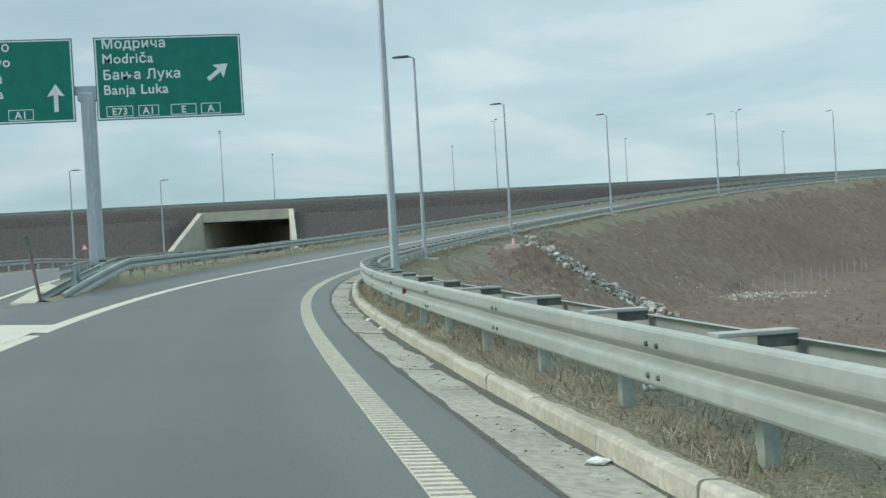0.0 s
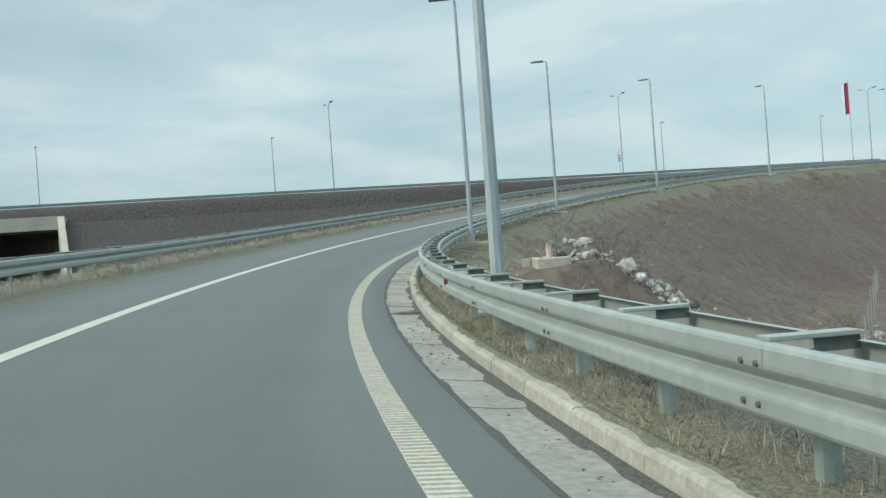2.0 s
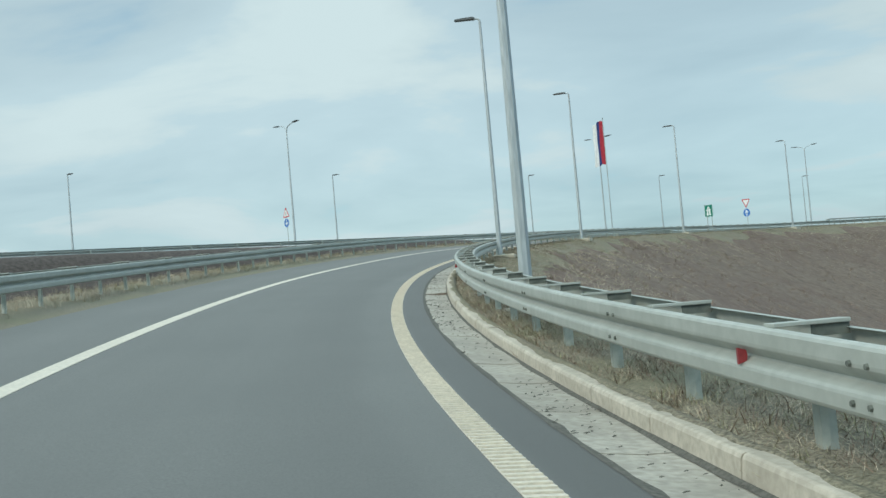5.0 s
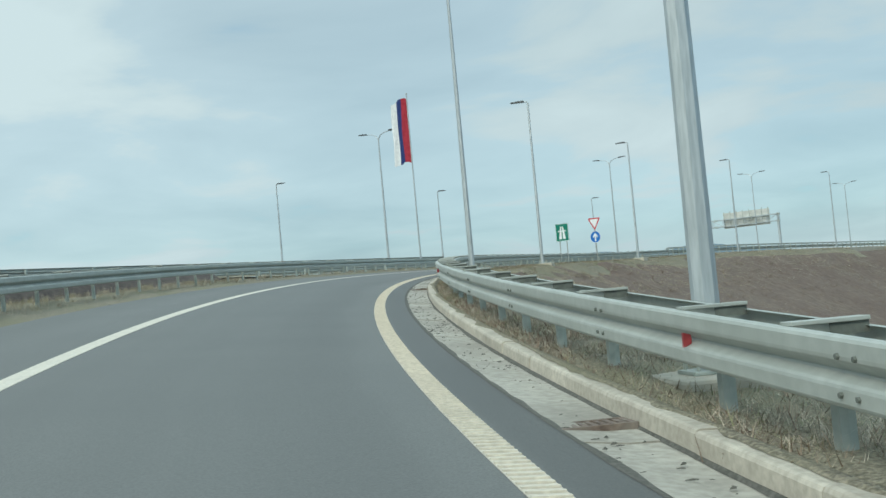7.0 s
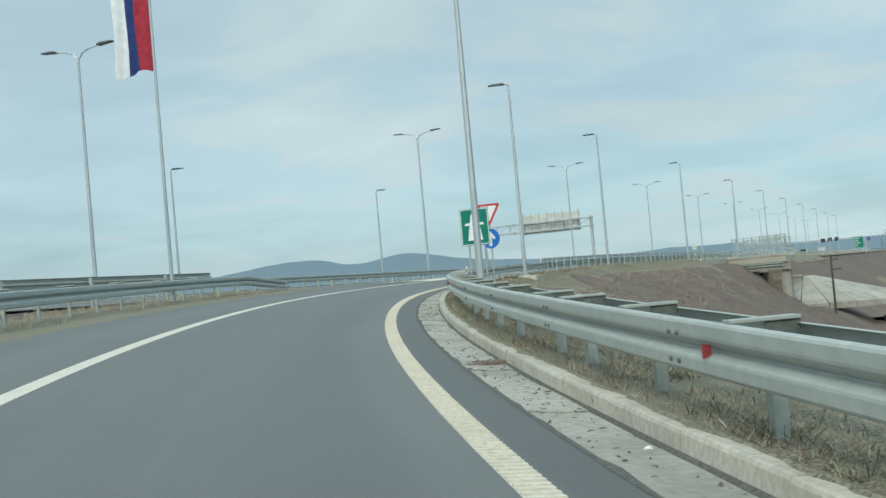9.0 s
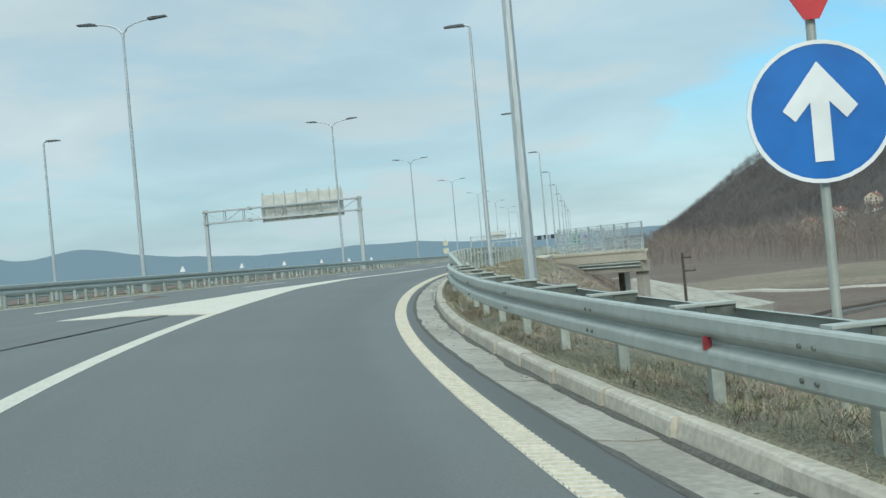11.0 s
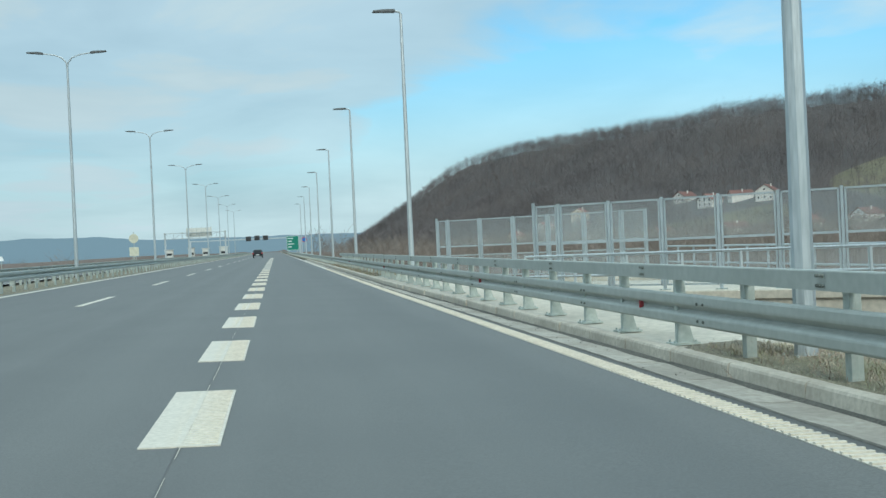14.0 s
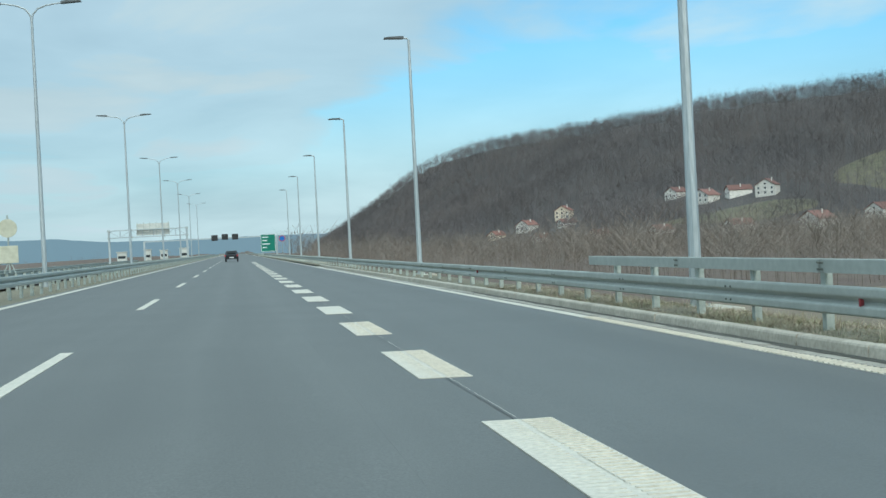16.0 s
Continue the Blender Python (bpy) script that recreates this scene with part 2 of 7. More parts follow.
BLADE = surface("dry grass blade", (0.305, 0.262, 0.198), (0.570, 0.500, 0.395), 3, 0.9, per_island=0.35, patch=(0.220, 0.215, 0.100), patch_scale=0.4, patch_amount=0.62)
WEED = surface("brown weed", (0.156, 0.114, 0.083), (0.328, 0.250, 0.180), 1.5, 0.95, per_island=0.35, patch=(0.200, 0.114, 0.081), patch_scale=0.06, patch_amount=0.7)
MOSS = surface("mossy winter grass", (0.165, 0.175, 0.090), (0.350, 0.345, 0.200), 2.0, 0.95, per_island=0.3)
DRYWEED = surface("pale dead weed", (0.205, 0.160, 0.115), (0.400, 0.325, 0.238), 2.0, 0.95, per_island=0.35, patch=(0.185, 0.125, 0.088), patch_scale=0.07, patch_amount=0.7)
ROCK = surface("limestone rubble", (0.39, 0.362, 0.312), (0.74, 0.70, 0.625), 7, 0.95, bump=0.03, per_object=0.35, patch=(0.13, 0.105, 0.08), patch_scale=1.3, patch_amount=0.75)
BARK = surface("bare twigs", (0.095, 0.087, 0.088), (0.170, 0.155, 0.153), 0.02, 0.95, per_island=0.18, patch=(0.172, 0.148, 0.138), patch_scale=0.011, patch_amount=0.7)
GREEN = surface("green sign sheet", (0.004, 0.158, 0.106), (0.008, 0.188, 0.128), 3, 0.4)
WHITE = surface("white sign sheet", (0.70, 0.72, 0.72), (0.80, 0.82, 0.82), 4, 0.45)
BLUE = surface("blue sign sheet", (0.01, 0.12, 0.42), (0.015, 0.15, 0.50), 4, 0.4)
RED = surface("red sign sheet", (0.42, 0.02, 0.03), (0.55, 0.03, 0.04), 6, 0.4)
REFLEX = surface("dull red reflector", (0.20, 0.028, 0.034), (0.30, 0.045, 0.05), 20, 0.35)
FLAG_RED = surface("red flag cloth", (0.27, 0.014, 0.028), (0.38, 0.026, 0.048), 5, 0.85)
FLAG_BLUE = surface("blue flag cloth", (0.012, 0.026, 0.12), (0.018, 0.04, 0.17), 5, 0.85)
FLAG_WHITE = surface("white flag cloth", (0.62, 0.64, 0.65), (0.76, 0.78, 0.78), 5, 0.85)
PALE_YELLOW = surface("faded yellow board", (0.46, 0.45, 0.34), (0.58, 0.57, 0.45), 4, 0.6)
ALU = surface("sign back aluminium", (0.52, 0.53, 0.49), (0.66, 0.665, 0.62), 2, 0.5, 0.2, patch=(0.46, 0.47, 0.43), patch_scale=0.8)
BLACK = surface("black plastic", (0.012, 0.013, 0.014), (0.03, 0.031, 0.032), 6, 0.45)
RUBBER = surface("rubber", (0.015, 0.015, 0.015), (0.035, 0.035, 0.034), 15, 0.8)
CARPAINT = surface("dark car paint", (0.012, 0.013, 0.015), (0.022, 0.023, 0.026), 4, 0.25, 0.2)
PLASTER = surface("house plaster", (0.60, 0.57, 0.52), (0.76, 0.73, 0.67), 0.8, 0.9, per_object=0.12)
ROOF = surface("clay roof tiles", (0.150, 0.075, 0.062), (0.225, 0.118, 0.095), 3, 0.85, per_object=0.2, bump=0.03)
PINK = surface("faded pink plastic", (0.60, 0.40, 0.36), (0.70, 0.50, 0.45), 10, 0.6)
WOOD = surface("tarred wood", (0.055, 0.045, 0.038), (0.11, 0.09, 0.075), 8, 0.9)
RUST = surface("rusty iron", (0.10, 0.075, 0.06), (0.20, 0.155, 0.125), 18, 0.9, bump=0.002, patch=(0.24, 0.22, 0.19), patch_scale=4.0, patch_amount=0.6)
PLASTER_CREAM = surface("cream plaster", (0.60, 0.51, 0.40), (0.72, 0.63, 0.50), 0.8, 0.9)
ROOF_OLD = surface("weathered roof tiles", (0.155, 0.074, 0.058), (0.245, 0.112, 0.085), 3, 0.85, per_object=0.2, bump=0.03)
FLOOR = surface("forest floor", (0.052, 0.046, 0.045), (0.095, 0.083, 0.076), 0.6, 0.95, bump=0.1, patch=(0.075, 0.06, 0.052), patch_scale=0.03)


def laid_straw(m, pale, dark):
    """Flattened dead stalks: long thin streaks of pale and dark over a ground colour."""
    n, l = m.node_tree.nodes, m.node_tree.links
    b = n["Principled BSDF"]
    col = b.inputs["Base Color"].links[0].from_socket
    geo = n.new("ShaderNodeNewGeometry")
    where = n.new("ShaderNodeTexNoise"); where.inputs["Scale"].default_value, where.inputs["Detail"].default_value = 0.16, 4
    l.new(geo.outputs["Position"], where.inputs["Vector"])
    for turn, tone, lo, amount in ((0.85, pale, 0.50, 0.75), (1.05, dark, 0.52, 0.65), (0.35, pale, 0.56, 0.55)):
        mp = n.new("ShaderNodeMapping")
        mp.inputs["Rotation"].default_value = (0, 0, turn)
        mp.inputs["Scale"].default_value = (0.55, 3.6, 1.2)
        l.new(geo.outputs["Position"], mp.inputs["Vector"])
        streak = n.new("ShaderNodeTexNoise"); streak.inputs["Scale"].default_value, streak.inputs["Detail"].default_value = 0.9, 7
        streak.inputs["Roughness"].default_value, streak.inputs["Distortion"].default_value = 0.62, 0.5
        l.new(mp.outputs[0], streak.inputs["Vector"])
        cut = n.new("ShaderNodeMapRange"); cut.inputs["From Min"].default_value, cut.inputs["From Max"].default_value = lo, lo + 0.14
        cut.inputs["To Max"].default_value = amount
        l.new(streak.outputs["Fac"], cut.inputs["Value"])
        dens = n.new("ShaderNodeMapRange"); dens.inputs["From Min"].default_value, dens.inputs["From Max"].default_value = 0.36, 0.6
        dens.inputs["To Min"].default_value = 0.35
        l.new(where.outputs["Fac"], dens.inputs["Value"])
        mul = n.new("ShaderNodeMath"); mul.operation = "MULTIPLY"
        l.new(cut.outputs[0], mul.inputs[0]); l.new(dens.outputs[0], mul.inputs[1])
        mix = n.new("ShaderNodeMix"); mix.data_type = "RGBA"
        l.new(mul.outputs[0], mix.inputs["Factor"]); l.new(col, mix.inputs["A"])
        mix.inputs["B"].default_value = (*tone, 1)
        col = mix.outputs["Result"]
    l.new(col, b.inputs["Base Color"])


laid_straw(EARTH, (0.215, 0.172, 0.130), (0.052, 0.042, 0.036))
# a darker copy of the ground colour, for the motorway's bank and shoulder
EMBANK = surface("darker bank ground", (0.042, 0.035, 0.032), (0.094, 0.080, 0.071), 3.6, 0.95, bump=0.05, patch=(0.057, 0.046, 0.040), patch_scale=0.15)
MEADOW = surface("winter meadow", (0.095, 0.090, 0.054), (0.155, 0.142, 0.088), 0.25, 0.95, patch=(0.16, 0.135, 0.085), patch_scale=0.04, patch_amount=0.6)
TWIG = surface("brown twigs", (0.150, 0.126, 0.108), (0.265, 0.222, 0.186), 0.06, 0.95, per_island=0.3, patch=(0.185, 0.168, 0.142), patch_scale=0.012, patch_amount=0.5)
STUBBLE = surface("dry stubble field", (0.15, 0.118, 0.082), (0.25, 0.20, 0.14), 0.8, 0.95, bump=0.05, patch=(0.12, 0.10, 0.062), patch_scale=0.06, patch_amount=0.7)
GRAVEL = surface("pale gravel track", (0.36, 0.335, 0.285), (0.50, 0.47, 0.41), 4, 0.95)
BALLAST = surface("railway ballast", (0.07, 0.062, 0.056), (0.15, 0.135, 0.12), 5, 0.95, bump=0.03)
glass_mat, _, _, glass_b = node_mat("window glass", 0.08)
glass_b.inputs["Base Color"].default_value = (0.03, 0.035, 0.04, 1)
GLASS = glass_mat
# see-through wire mesh and clear panels of the bridge screens
PANEL, pn, plk, pb = node_mat("clear screen panel", 0.15)
pb.inputs["Base Color"].default_value = (0.42, 0.46, 0.46, 1)
p_tr = pn.new("ShaderNodeBsdfTransparent")
p_mix = pn.new("ShaderNodeMixShader"); p_mix.inputs[0].default_value = 0.15
plk.new(p_tr.outputs[0], p_mix.inputs[1]); plk.new(pb.outputs[0], p_mix.inputs[2])
plk.new(p_mix.outputs[0], pn["Material Output"].inputs[0])
# far ridges, a plain backdrop; haze of kilometres of air painted as blue glow
FAR, _, _, fb_ = node_mat("far ridge in painted haze", 1.0)
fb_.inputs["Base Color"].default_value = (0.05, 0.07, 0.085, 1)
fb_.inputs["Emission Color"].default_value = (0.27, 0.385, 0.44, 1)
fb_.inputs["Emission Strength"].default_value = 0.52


# ---- mesh helpers ----
def set_across(me, values):
    a = me.attributes.new("across", "FLOAT", "POINT")
    a.data.foreach_set("value", np.asarray(values, np.float32))


def np_mesh(name, verts, faces):
    """A mesh from arrays of vertices and of faces of one size."""
    verts, faces = np.asarray(verts, np.float32), np.asarray(faces, np.int32)
    me = bpy.data.meshes.new(name)
    k = faces.shape[1]
    me.vertices.add(len(verts)); me.vertices.foreach_set("co", verts.ravel())
    me.loops.add(faces.size); me.loops.foreach_set("vertex_index", faces.ravel())
    me.polygons.add(len(faces))
    me.polygons.foreach_set("loop_start", np.arange(0, faces.size, k, dtype=np.int32))
    me.update(calc_edges=True)
    me.shade_flat()
    me.validate()
    return me


def empty(name, m=None, label="", category="", group="", kind=""):
    ob = new(name)
    if m is not None:
        ob.matrix_world = m
    return tagged(ob, label, category, group, kind)


def part(name, data, material, parent=None, label="", local=None, smooth=False):
    """Links a bmesh or a mesh as one object under a thing."""
    if isinstance(data, bmesh.types.BMesh):
        me = bpy.data.meshes.new(name)
        bmesh.ops.recalc_face_normals(data, faces=data.faces)
        data.to_mesh(me)
        data.free()
    else:
        me = data
    if material is not None and not me.materials:
        me.materials.append(material)
    if smooth:
        me.shade_smooth()
    ob = new(name, me)
    ob.parent = parent
    if local is not None:
        ob.matrix_basis = local
    return tagged(ob, label)


def box(bm, lo, hi, m=None, bevel=0.0):
    size = [max(h - l, 1e-4) for l, h in zip(lo, hi)]
    mid = [(h + l) / 2 for l, h in zip(lo, hi)]
    mat = Matrix.Translation(mid) @ Matrix.Diagonal((*size, 1))
    r = bmesh.ops.create_cube(bm, size=1.0, matrix=(m @ mat) if m is not None else mat)
    if bevel:
        edges = list({e for v in r["verts"] for e in v.link_edges})
        bmesh.ops.bevel(bm, geom=edges, offset=bevel, segments=2, affect="EDGES", profile=0.5)
    return bm


def tube(bm, a, b, r0, r1=None, n=8, caps=True, turn=0.0):
    """A tapered bar between two points."""
    a, b = Vector(a), Vector(b)
    r1 = r0 if r1 is None else r1
    q = (b - a).to_track_quat("Z", "Y").to_matrix()
    rings = []
    for p, r in ((a, r0), (b, r1)):
        rings.append([bm.verts.new(p + q @ Vector((r * math.cos(turn + 2 * math.pi * i / n), r * math.sin(turn + 2 * math.pi * i / n), 0))) for i in range(n)])
    for i in range(n):
        bm.faces.new((rings[0][i], rings[0][(i + 1) % n], rings[1][(i + 1) % n], rings[1][i]))
    if caps:
        bm.faces.new(rings[0][::-1]); bm.faces.new(rings[1])
    return bm


def bent_tube(bm, pts, r, n=8, r_end=None):
    """A bar along a line of points."""
    pts = [Vector(p) for p in pts]
    rings = []
    for k, p in enumerate(pts):
        t = (pts[min(k + 1, len(pts) - 1)] - pts[max(k - 1, 0)]).normalized()
        q = t.to_track_quat("Z", "Y").to_matrix()
        rr = r if r_end is None else r + (r_end - r) * k / (len(pts) - 1)
        rings.append([bm.verts.new(p + q @ Vector((rr * math.cos(2 * math.pi * i / n), rr * math.sin(2 * math.pi * i / n), 0))) for i in range(n)])
    for u, v in zip(rings, rings[1:]):
        for i in range(n):
            bm.faces.new((u[i], u[(i + 1) % n], v[(i + 1) % n], v[i]))
    bm.faces.new(rings[0][::-1]); bm.faces.new(rings[-1])
    return bm


def prism(bm, outline, y0, y1, m=None):
    """An outline in x, z, pushed from y0 to y1."""
    a = [bm.verts.new(Vector((x, y0, z)) if m is None else m @ Vector((x, y0, z))) for x, z in outline]
    b = [bm.verts.new(Vector((x, y1, z)) if m is None else m @ Vector((x, y1, z))) for x, z in outline]
    k = len(outline)
    for i in range(k):
        bm.faces.new((a[i], a[(i + 1) % k], b[(i + 1) % k], b[i]))
    bm.faces.new(a[::-1]); bm.faces.new(b)
    return bm


def bm_new():
    return bmesh.new()


# ---- the alignment: the inner edge of the right-hand edge line ----
# The ramp's line in plan and height, every 12 m, then straight along the motorway.
STATIONS = [
    (237.12, -207.68, -8.820), (213.12, -207.83, -8.790), (189.18, -207.93, -8.760), (177.26, -207.99, -8.683), (165.33, -207.56, -8.598), (153.41, -206.23, -8.489),
    (141.59, -203.98, -8.336), (129.98, -200.97, -8.099), (118.63, -197.17, -7.755), (107.57, -192.50, -7.287), (96.88, -186.95, -6.713), (86.64, -180.60, -6.075),
    (76.95, -173.53, -5.367), (67.81, -165.83, -4.619), (59.25, -157.55, -3.890), (51.26, -148.64, -3.163), (43.85, -139.11, -2.508), (37.17, -129.06, -1.950),
    (31.30, -118.62, -1.510), (26.20, -107.80, -1.163), (21.82, -96.59, -0.879), (18.32, -85.00, -0.655), (15.80, -73.50, -0.470), (14.58, -65.00, -0.330),
    (13.85, -57.00, -0.220), (13.46, -50.00, -0.145), (13.31, -44.00, -0.100), (13.29, -35.00, -0.088), (13.31, -22.00, -0.083), (13.31, -10.00, -0.082), (13.26, 2.00, -0.082),
    (13.21, 14.00, -0.082), (13.20, 26.00, -0.082), (13.20, 40.00, -0.082),
]
S0 = 48.0  # so that s = 0 lies at the third station


def natural_spline(u, y, uu):
    k = len(u)
    h = np.diff(u)
    a, r = np.eye(k), np.zeros(k)
    for i in range(1, k - 1):
        a[i, i - 1], a[i, i], a[i, i + 1] = h[i - 1], 2 * (h[i - 1] + h[i]), h[i]
        r[i] = 6 * ((y[i + 1] - y[i]) / h[i] - (y[i] - y[i - 1]) / h[i - 1])
    m2 = np.linalg.solve(a, r)
    i = np.clip(np.searchsorted(u, uu) - 1, 0, k - 2)
    d, e = uu - u[i], u[i + 1] - uu
    return (m2[i] * e**3 + m2[i + 1] * d**3) / (6 * h[i]) + (y[i] / h[i] - m2[i] * h[i] / 6) * e + (y[i + 1] / h[i] - m2[i + 1] * h[i] / 6) * d


_st = np.array(STATIONS)
_u = np.r_[0, np.cumsum(np.linalg.norm(np.diff(_st[:, :2], axis=0), axis=1))]
_uu = np.arange(0, _u[-1], 0.25)
LINE = np.stack([natural_spline(_u, _st[:, j], _uu) for j in range(3)], 1)
LINE_S = np.r_[0, np.cumsum(np.linalg.norm(np.diff(LINE[:, :2], axis=0), axis=1))] - S0
S_END = LINE_S[-1]
_tan = np.gradient(LINE[:, :2], axis=0)
_tan /= np.linalg.norm(_tan, axis=1)[:, None]


def fall(s):
    """Cross fall to the right."""
    return np.interp(s, [212, 234, 254, 280], [0.062, 0.062, 0.048, 0.019])


def along(s):
    """Place, and unit vectors ahead and to the right, at s metres along the line (arrays)."""
    s = np.atleast_1d(np.asarray(s, float))
    p = np.stack([np.interp(s, LINE_S, LINE[:, j]) for j in range(3)], 1)
    over = np.maximum(s - S_END, 0)
    p[:, 1] += over
    t = np.stack([np.interp(s, LINE_S, _tan[:, j]) for j in range(2)], 1)
    t /= np.linalg.norm(t, axis=1)[:, None]
    return p, t, np.stack([t[:, 1], -t[:, 0]], 1)


def spot(s, d, h=0.0):
    """A point d metres to the right of the line and h above the road's plane."""
    p, t, r = along(s)
    d, h = np.broadcast_to(d, p.shape[:1]), np.broadcast_to(h, p.shape[:1])
    q = p.copy()
    q[:, :2] += r * d[:, None]
    q[:, 2] += h - fall(np.atleast_1d(s)) * d
    return q


def s_of_y(y):
    """The station at which the line passes y, on the motorway's side."""
    k = np.argmin(np.abs(LINE[:, 1] - y) + (LINE[:, 0] > 60) * 500)
    return float(LINE_S[k] + max(y - LINE[-1, 1], 0))


def strip(s_list, profile):
    """Mesh data swept along the line: profile is a list of (d, h), each a number or a function of s."""
    s = np.asarray(s_list, float)
    cols = [spot(s, d(s) if callable(d) else d, h(s) if callable(h) else h) for d, h in profile]
    v = np.stack(cols, 1).reshape(-1, 3)
    k, n = len(profile), len(s)
    i = np.arange(n - 1)[:, None] * k + np.arange(k - 1)[None]
    f = np.stack([i, i + 1, i + k + 1, i + k], -1).reshape(-1, 4)
    return v, f


def solid_strip(s_list, outline):
    """A closed section swept along the line, with ends."""
    s = np.asarray(s_list, float)
    k, n = len(outline), len(s)
    cols = [spot(s, d, h) for d, h in outline]
    v = np.stack(cols, 1).reshape(-1, 3)
    bm = bm_new()
    vs = [bm.verts.new(p) for p in v]
    for a in range(n - 1):
        for b in range(k):
            c = (b + 1) % k
            bm.faces.new((vs[a * k + b], vs[a * k + c], vs[(a + 1) * k + c], vs[(a + 1) * k + b]))
    bm.faces.new(vs[:k]); bm.faces.new(vs[-k:][::-1])
    return bm


def frame_at(s, d, h=0.0):
    """A pose on the road: x to the right, y ahead, z up."""
    p = spot(s, d, h)[0]
    t = along(s)[1][0]
    return Matrix.Translation(p) @ Matrix.Rotation(math.atan2(t[1], t[0]) - math.pi / 2, 4, "Z")


# ---- ground ----
# The wooded hill's ridge: place and height above the plain
# (the last number is how far its foot reaches)
RIDGE = [(140, 1880, 2, 40), (190, 1720, 54, 100), (250, 1540, 106, 170), (325, 1290, 135, 230), (400, 1165, 150, 300), (500, 1010, 168, 410), (650, 880, 174, 530), (880, 700, 162, 600), (1200, 500, 98, 600)]


def hill(x, y):
    best = np.zeros(x.shape)
    for (ax, ay, ah, aw), (bx, by, bh, bw) in zip(RIDGE, RIDGE[1:]):
        lx, ly = bx - ax, by - ay
        u = np.clip(((x - ax) * lx + (y - ay) * ly) / (lx * lx + ly * ly), 0, 1)
        d = np.hypot(x - ax - u * lx, y - ay - u * ly)
        h, w = ah + (bh - ah) * u, aw + (bw - aw) * u
        best = np.maximum(best, h * np.clip(1 - d / w, 0, 1) ** 1.4)
    # the spur on which the upper houses and their meadow lie
    for px, py, ph, pw in ((300, 690, 22, 150), (250, 700, 12, 130), (420, 700, 34, 190)):
        best = np.maximum(best, ph * np.clip(1 - np.hypot(x - px, y - py) / pw, 0, 1) ** 0.9)
    return best


def wavy(x, y, size, seed=0.0):
    return np.array([noise.noise((a / size + seed, b / size, seed)) for a, b in zip(x.ravel(), y.ravel())]).reshape(x.shape)


MOTORWAY_Z = 0.135
ROAD_Y = -208.9   # the road through the underpass
SKEW = 0.29       # it bends away under the motorway
PORTAL_X = 16.3   # where the underpass opens in the embankment


def ground_z(x, y):
    """Height of the open ground."""
    base = -9.0 + hill(x, y) + 6.0 * np.clip((-30 - x) / 30, 0, 1)
    # the loop of the ramp encloses a hollow
    hollow = np.clip((x - 14) / 30, 0, 1) * np.clip((330 - x) / 60, 0, 1) * np.clip((y + 215) / 20, 0, 1) * np.clip((18 - y) / 36, 0, 1)
    base = base - 3.8 * hollow
    # motorway embankment
    east = np.where(y < -92, 12.6, 15.5)
    off = np.maximum(np.maximum(x - east, -14.2 - x), 0)
    pitch = np.interp(y, [-45, -18, 30, 44], [0.56, 0.72, 0.72, 0.56])
    mw = np.where((y > -1500) & (y < 2500), -0.35 - off * pitch, -99)
    mw = np.where(off > 0, mw + 0.22, mw)
    z = np.maximum(base, mw)
    # ramp embankment
    flat = np.stack([x.ravel(), y.ravel()], 1)
    s, d, e = np.full(len(flat), 1e9), np.full(len(flat), 1e9), np.zeros(len(flat))
    close = (flat[:, 0] > -20) & (flat[:, 0] < 330) & (flat[:, 1] > -300) & (flat[:, 1] < 60)
    coarse = LINE[::8]
    cs, ct = LINE_S[::8], _tan[::8]
    idx = np.nonzero(close)[0]
    for block in np.array_split(idx, max(1, len(idx) // 4000)):
        dist = ((flat[block, None, :] - coarse[None, :, :2]) ** 2).sum(-1)
        k = dist.argmin(1)
        r = np.stack([ct[k, 1], -ct[k, 0]], 1)
        s[block], e[block] = cs[k], coarse[k, 2]
        d[block] = ((flat[block] - coarse[k, :2]) * r).sum(1)
    s, d, e = (a.reshape(x.shape) for a in (s, d, e))
    c = fall(s)
    on = (s < 1e8) & (d > -60) & (d < 60)
    edge_r, edge_l = 3.0, -8.6
    right = e - c * edge_r + 0.05 - (d - edge_r) * (pitch - 0.06)
    left = e - c * edge_l - (edge_l - d) * 0.5
    ramp = np.where(d > edge_r, right, np.where(d < edge_l, left, e - c * d - 0.45))
    under = on & (d >= edge_l) & (d <= edge_r)
    z = np.where(on & ~under, np.maximum(z, ramp), z)
    z = np.where(under, ramp, z)
    # earth banked up round the drain well
    z = np.maximum(z, -7.93 - 0.75 * np.hypot(np.maximum(np.abs(x - 120.1) - 2.0, 0), np.maximum(np.abs(y + 192.75) - 1.0, 0)))
    # the gap under the bridge, and the railway's cutting beyond it
    past = y - (6.1 - (x - 14.2) * 0.96)
    z = np.where((past > 2.2) & (x > 15.4) & (x < 40) & (y < 25), np.minimum(z, np.where(x > 21.5, -6.4, -7.6)), z)
    # cutting for the underpass road
    road_y = np.interp(x, [-200, PORTAL_X, 28, 90, 150, 260], [ROAD_Y + (200 + PORTAL_X) * SKEW, ROAD_Y, ROAD_Y, -216.2, -218.4, -216.0])
    near = np.abs(y - road_y)
    flare = np.clip(x - PORTAL_X, 0, 12.2)
    inside = (y - road_y > -np.where(x < PORTAL_X, 8.1, np.where(x < 30, 7.3 + 0.42 * flare, 6.2))) & (y - road_y < np.where(x < PORTAL_X - 1.0, 10.0, 6.3))
    cut = np.where((x < 60) & (x > -120) & inside, -8.6, 99.0)
    ramp_side = np.where((x >= 26) & (x < 60) & (near >= 6.2), -8.6 + (near - 6.2) * 1.2, 99.0)
    z = np.minimum(z, np.minimum(cut, np.where(x > 27.5, ramp_side, 99.0)))
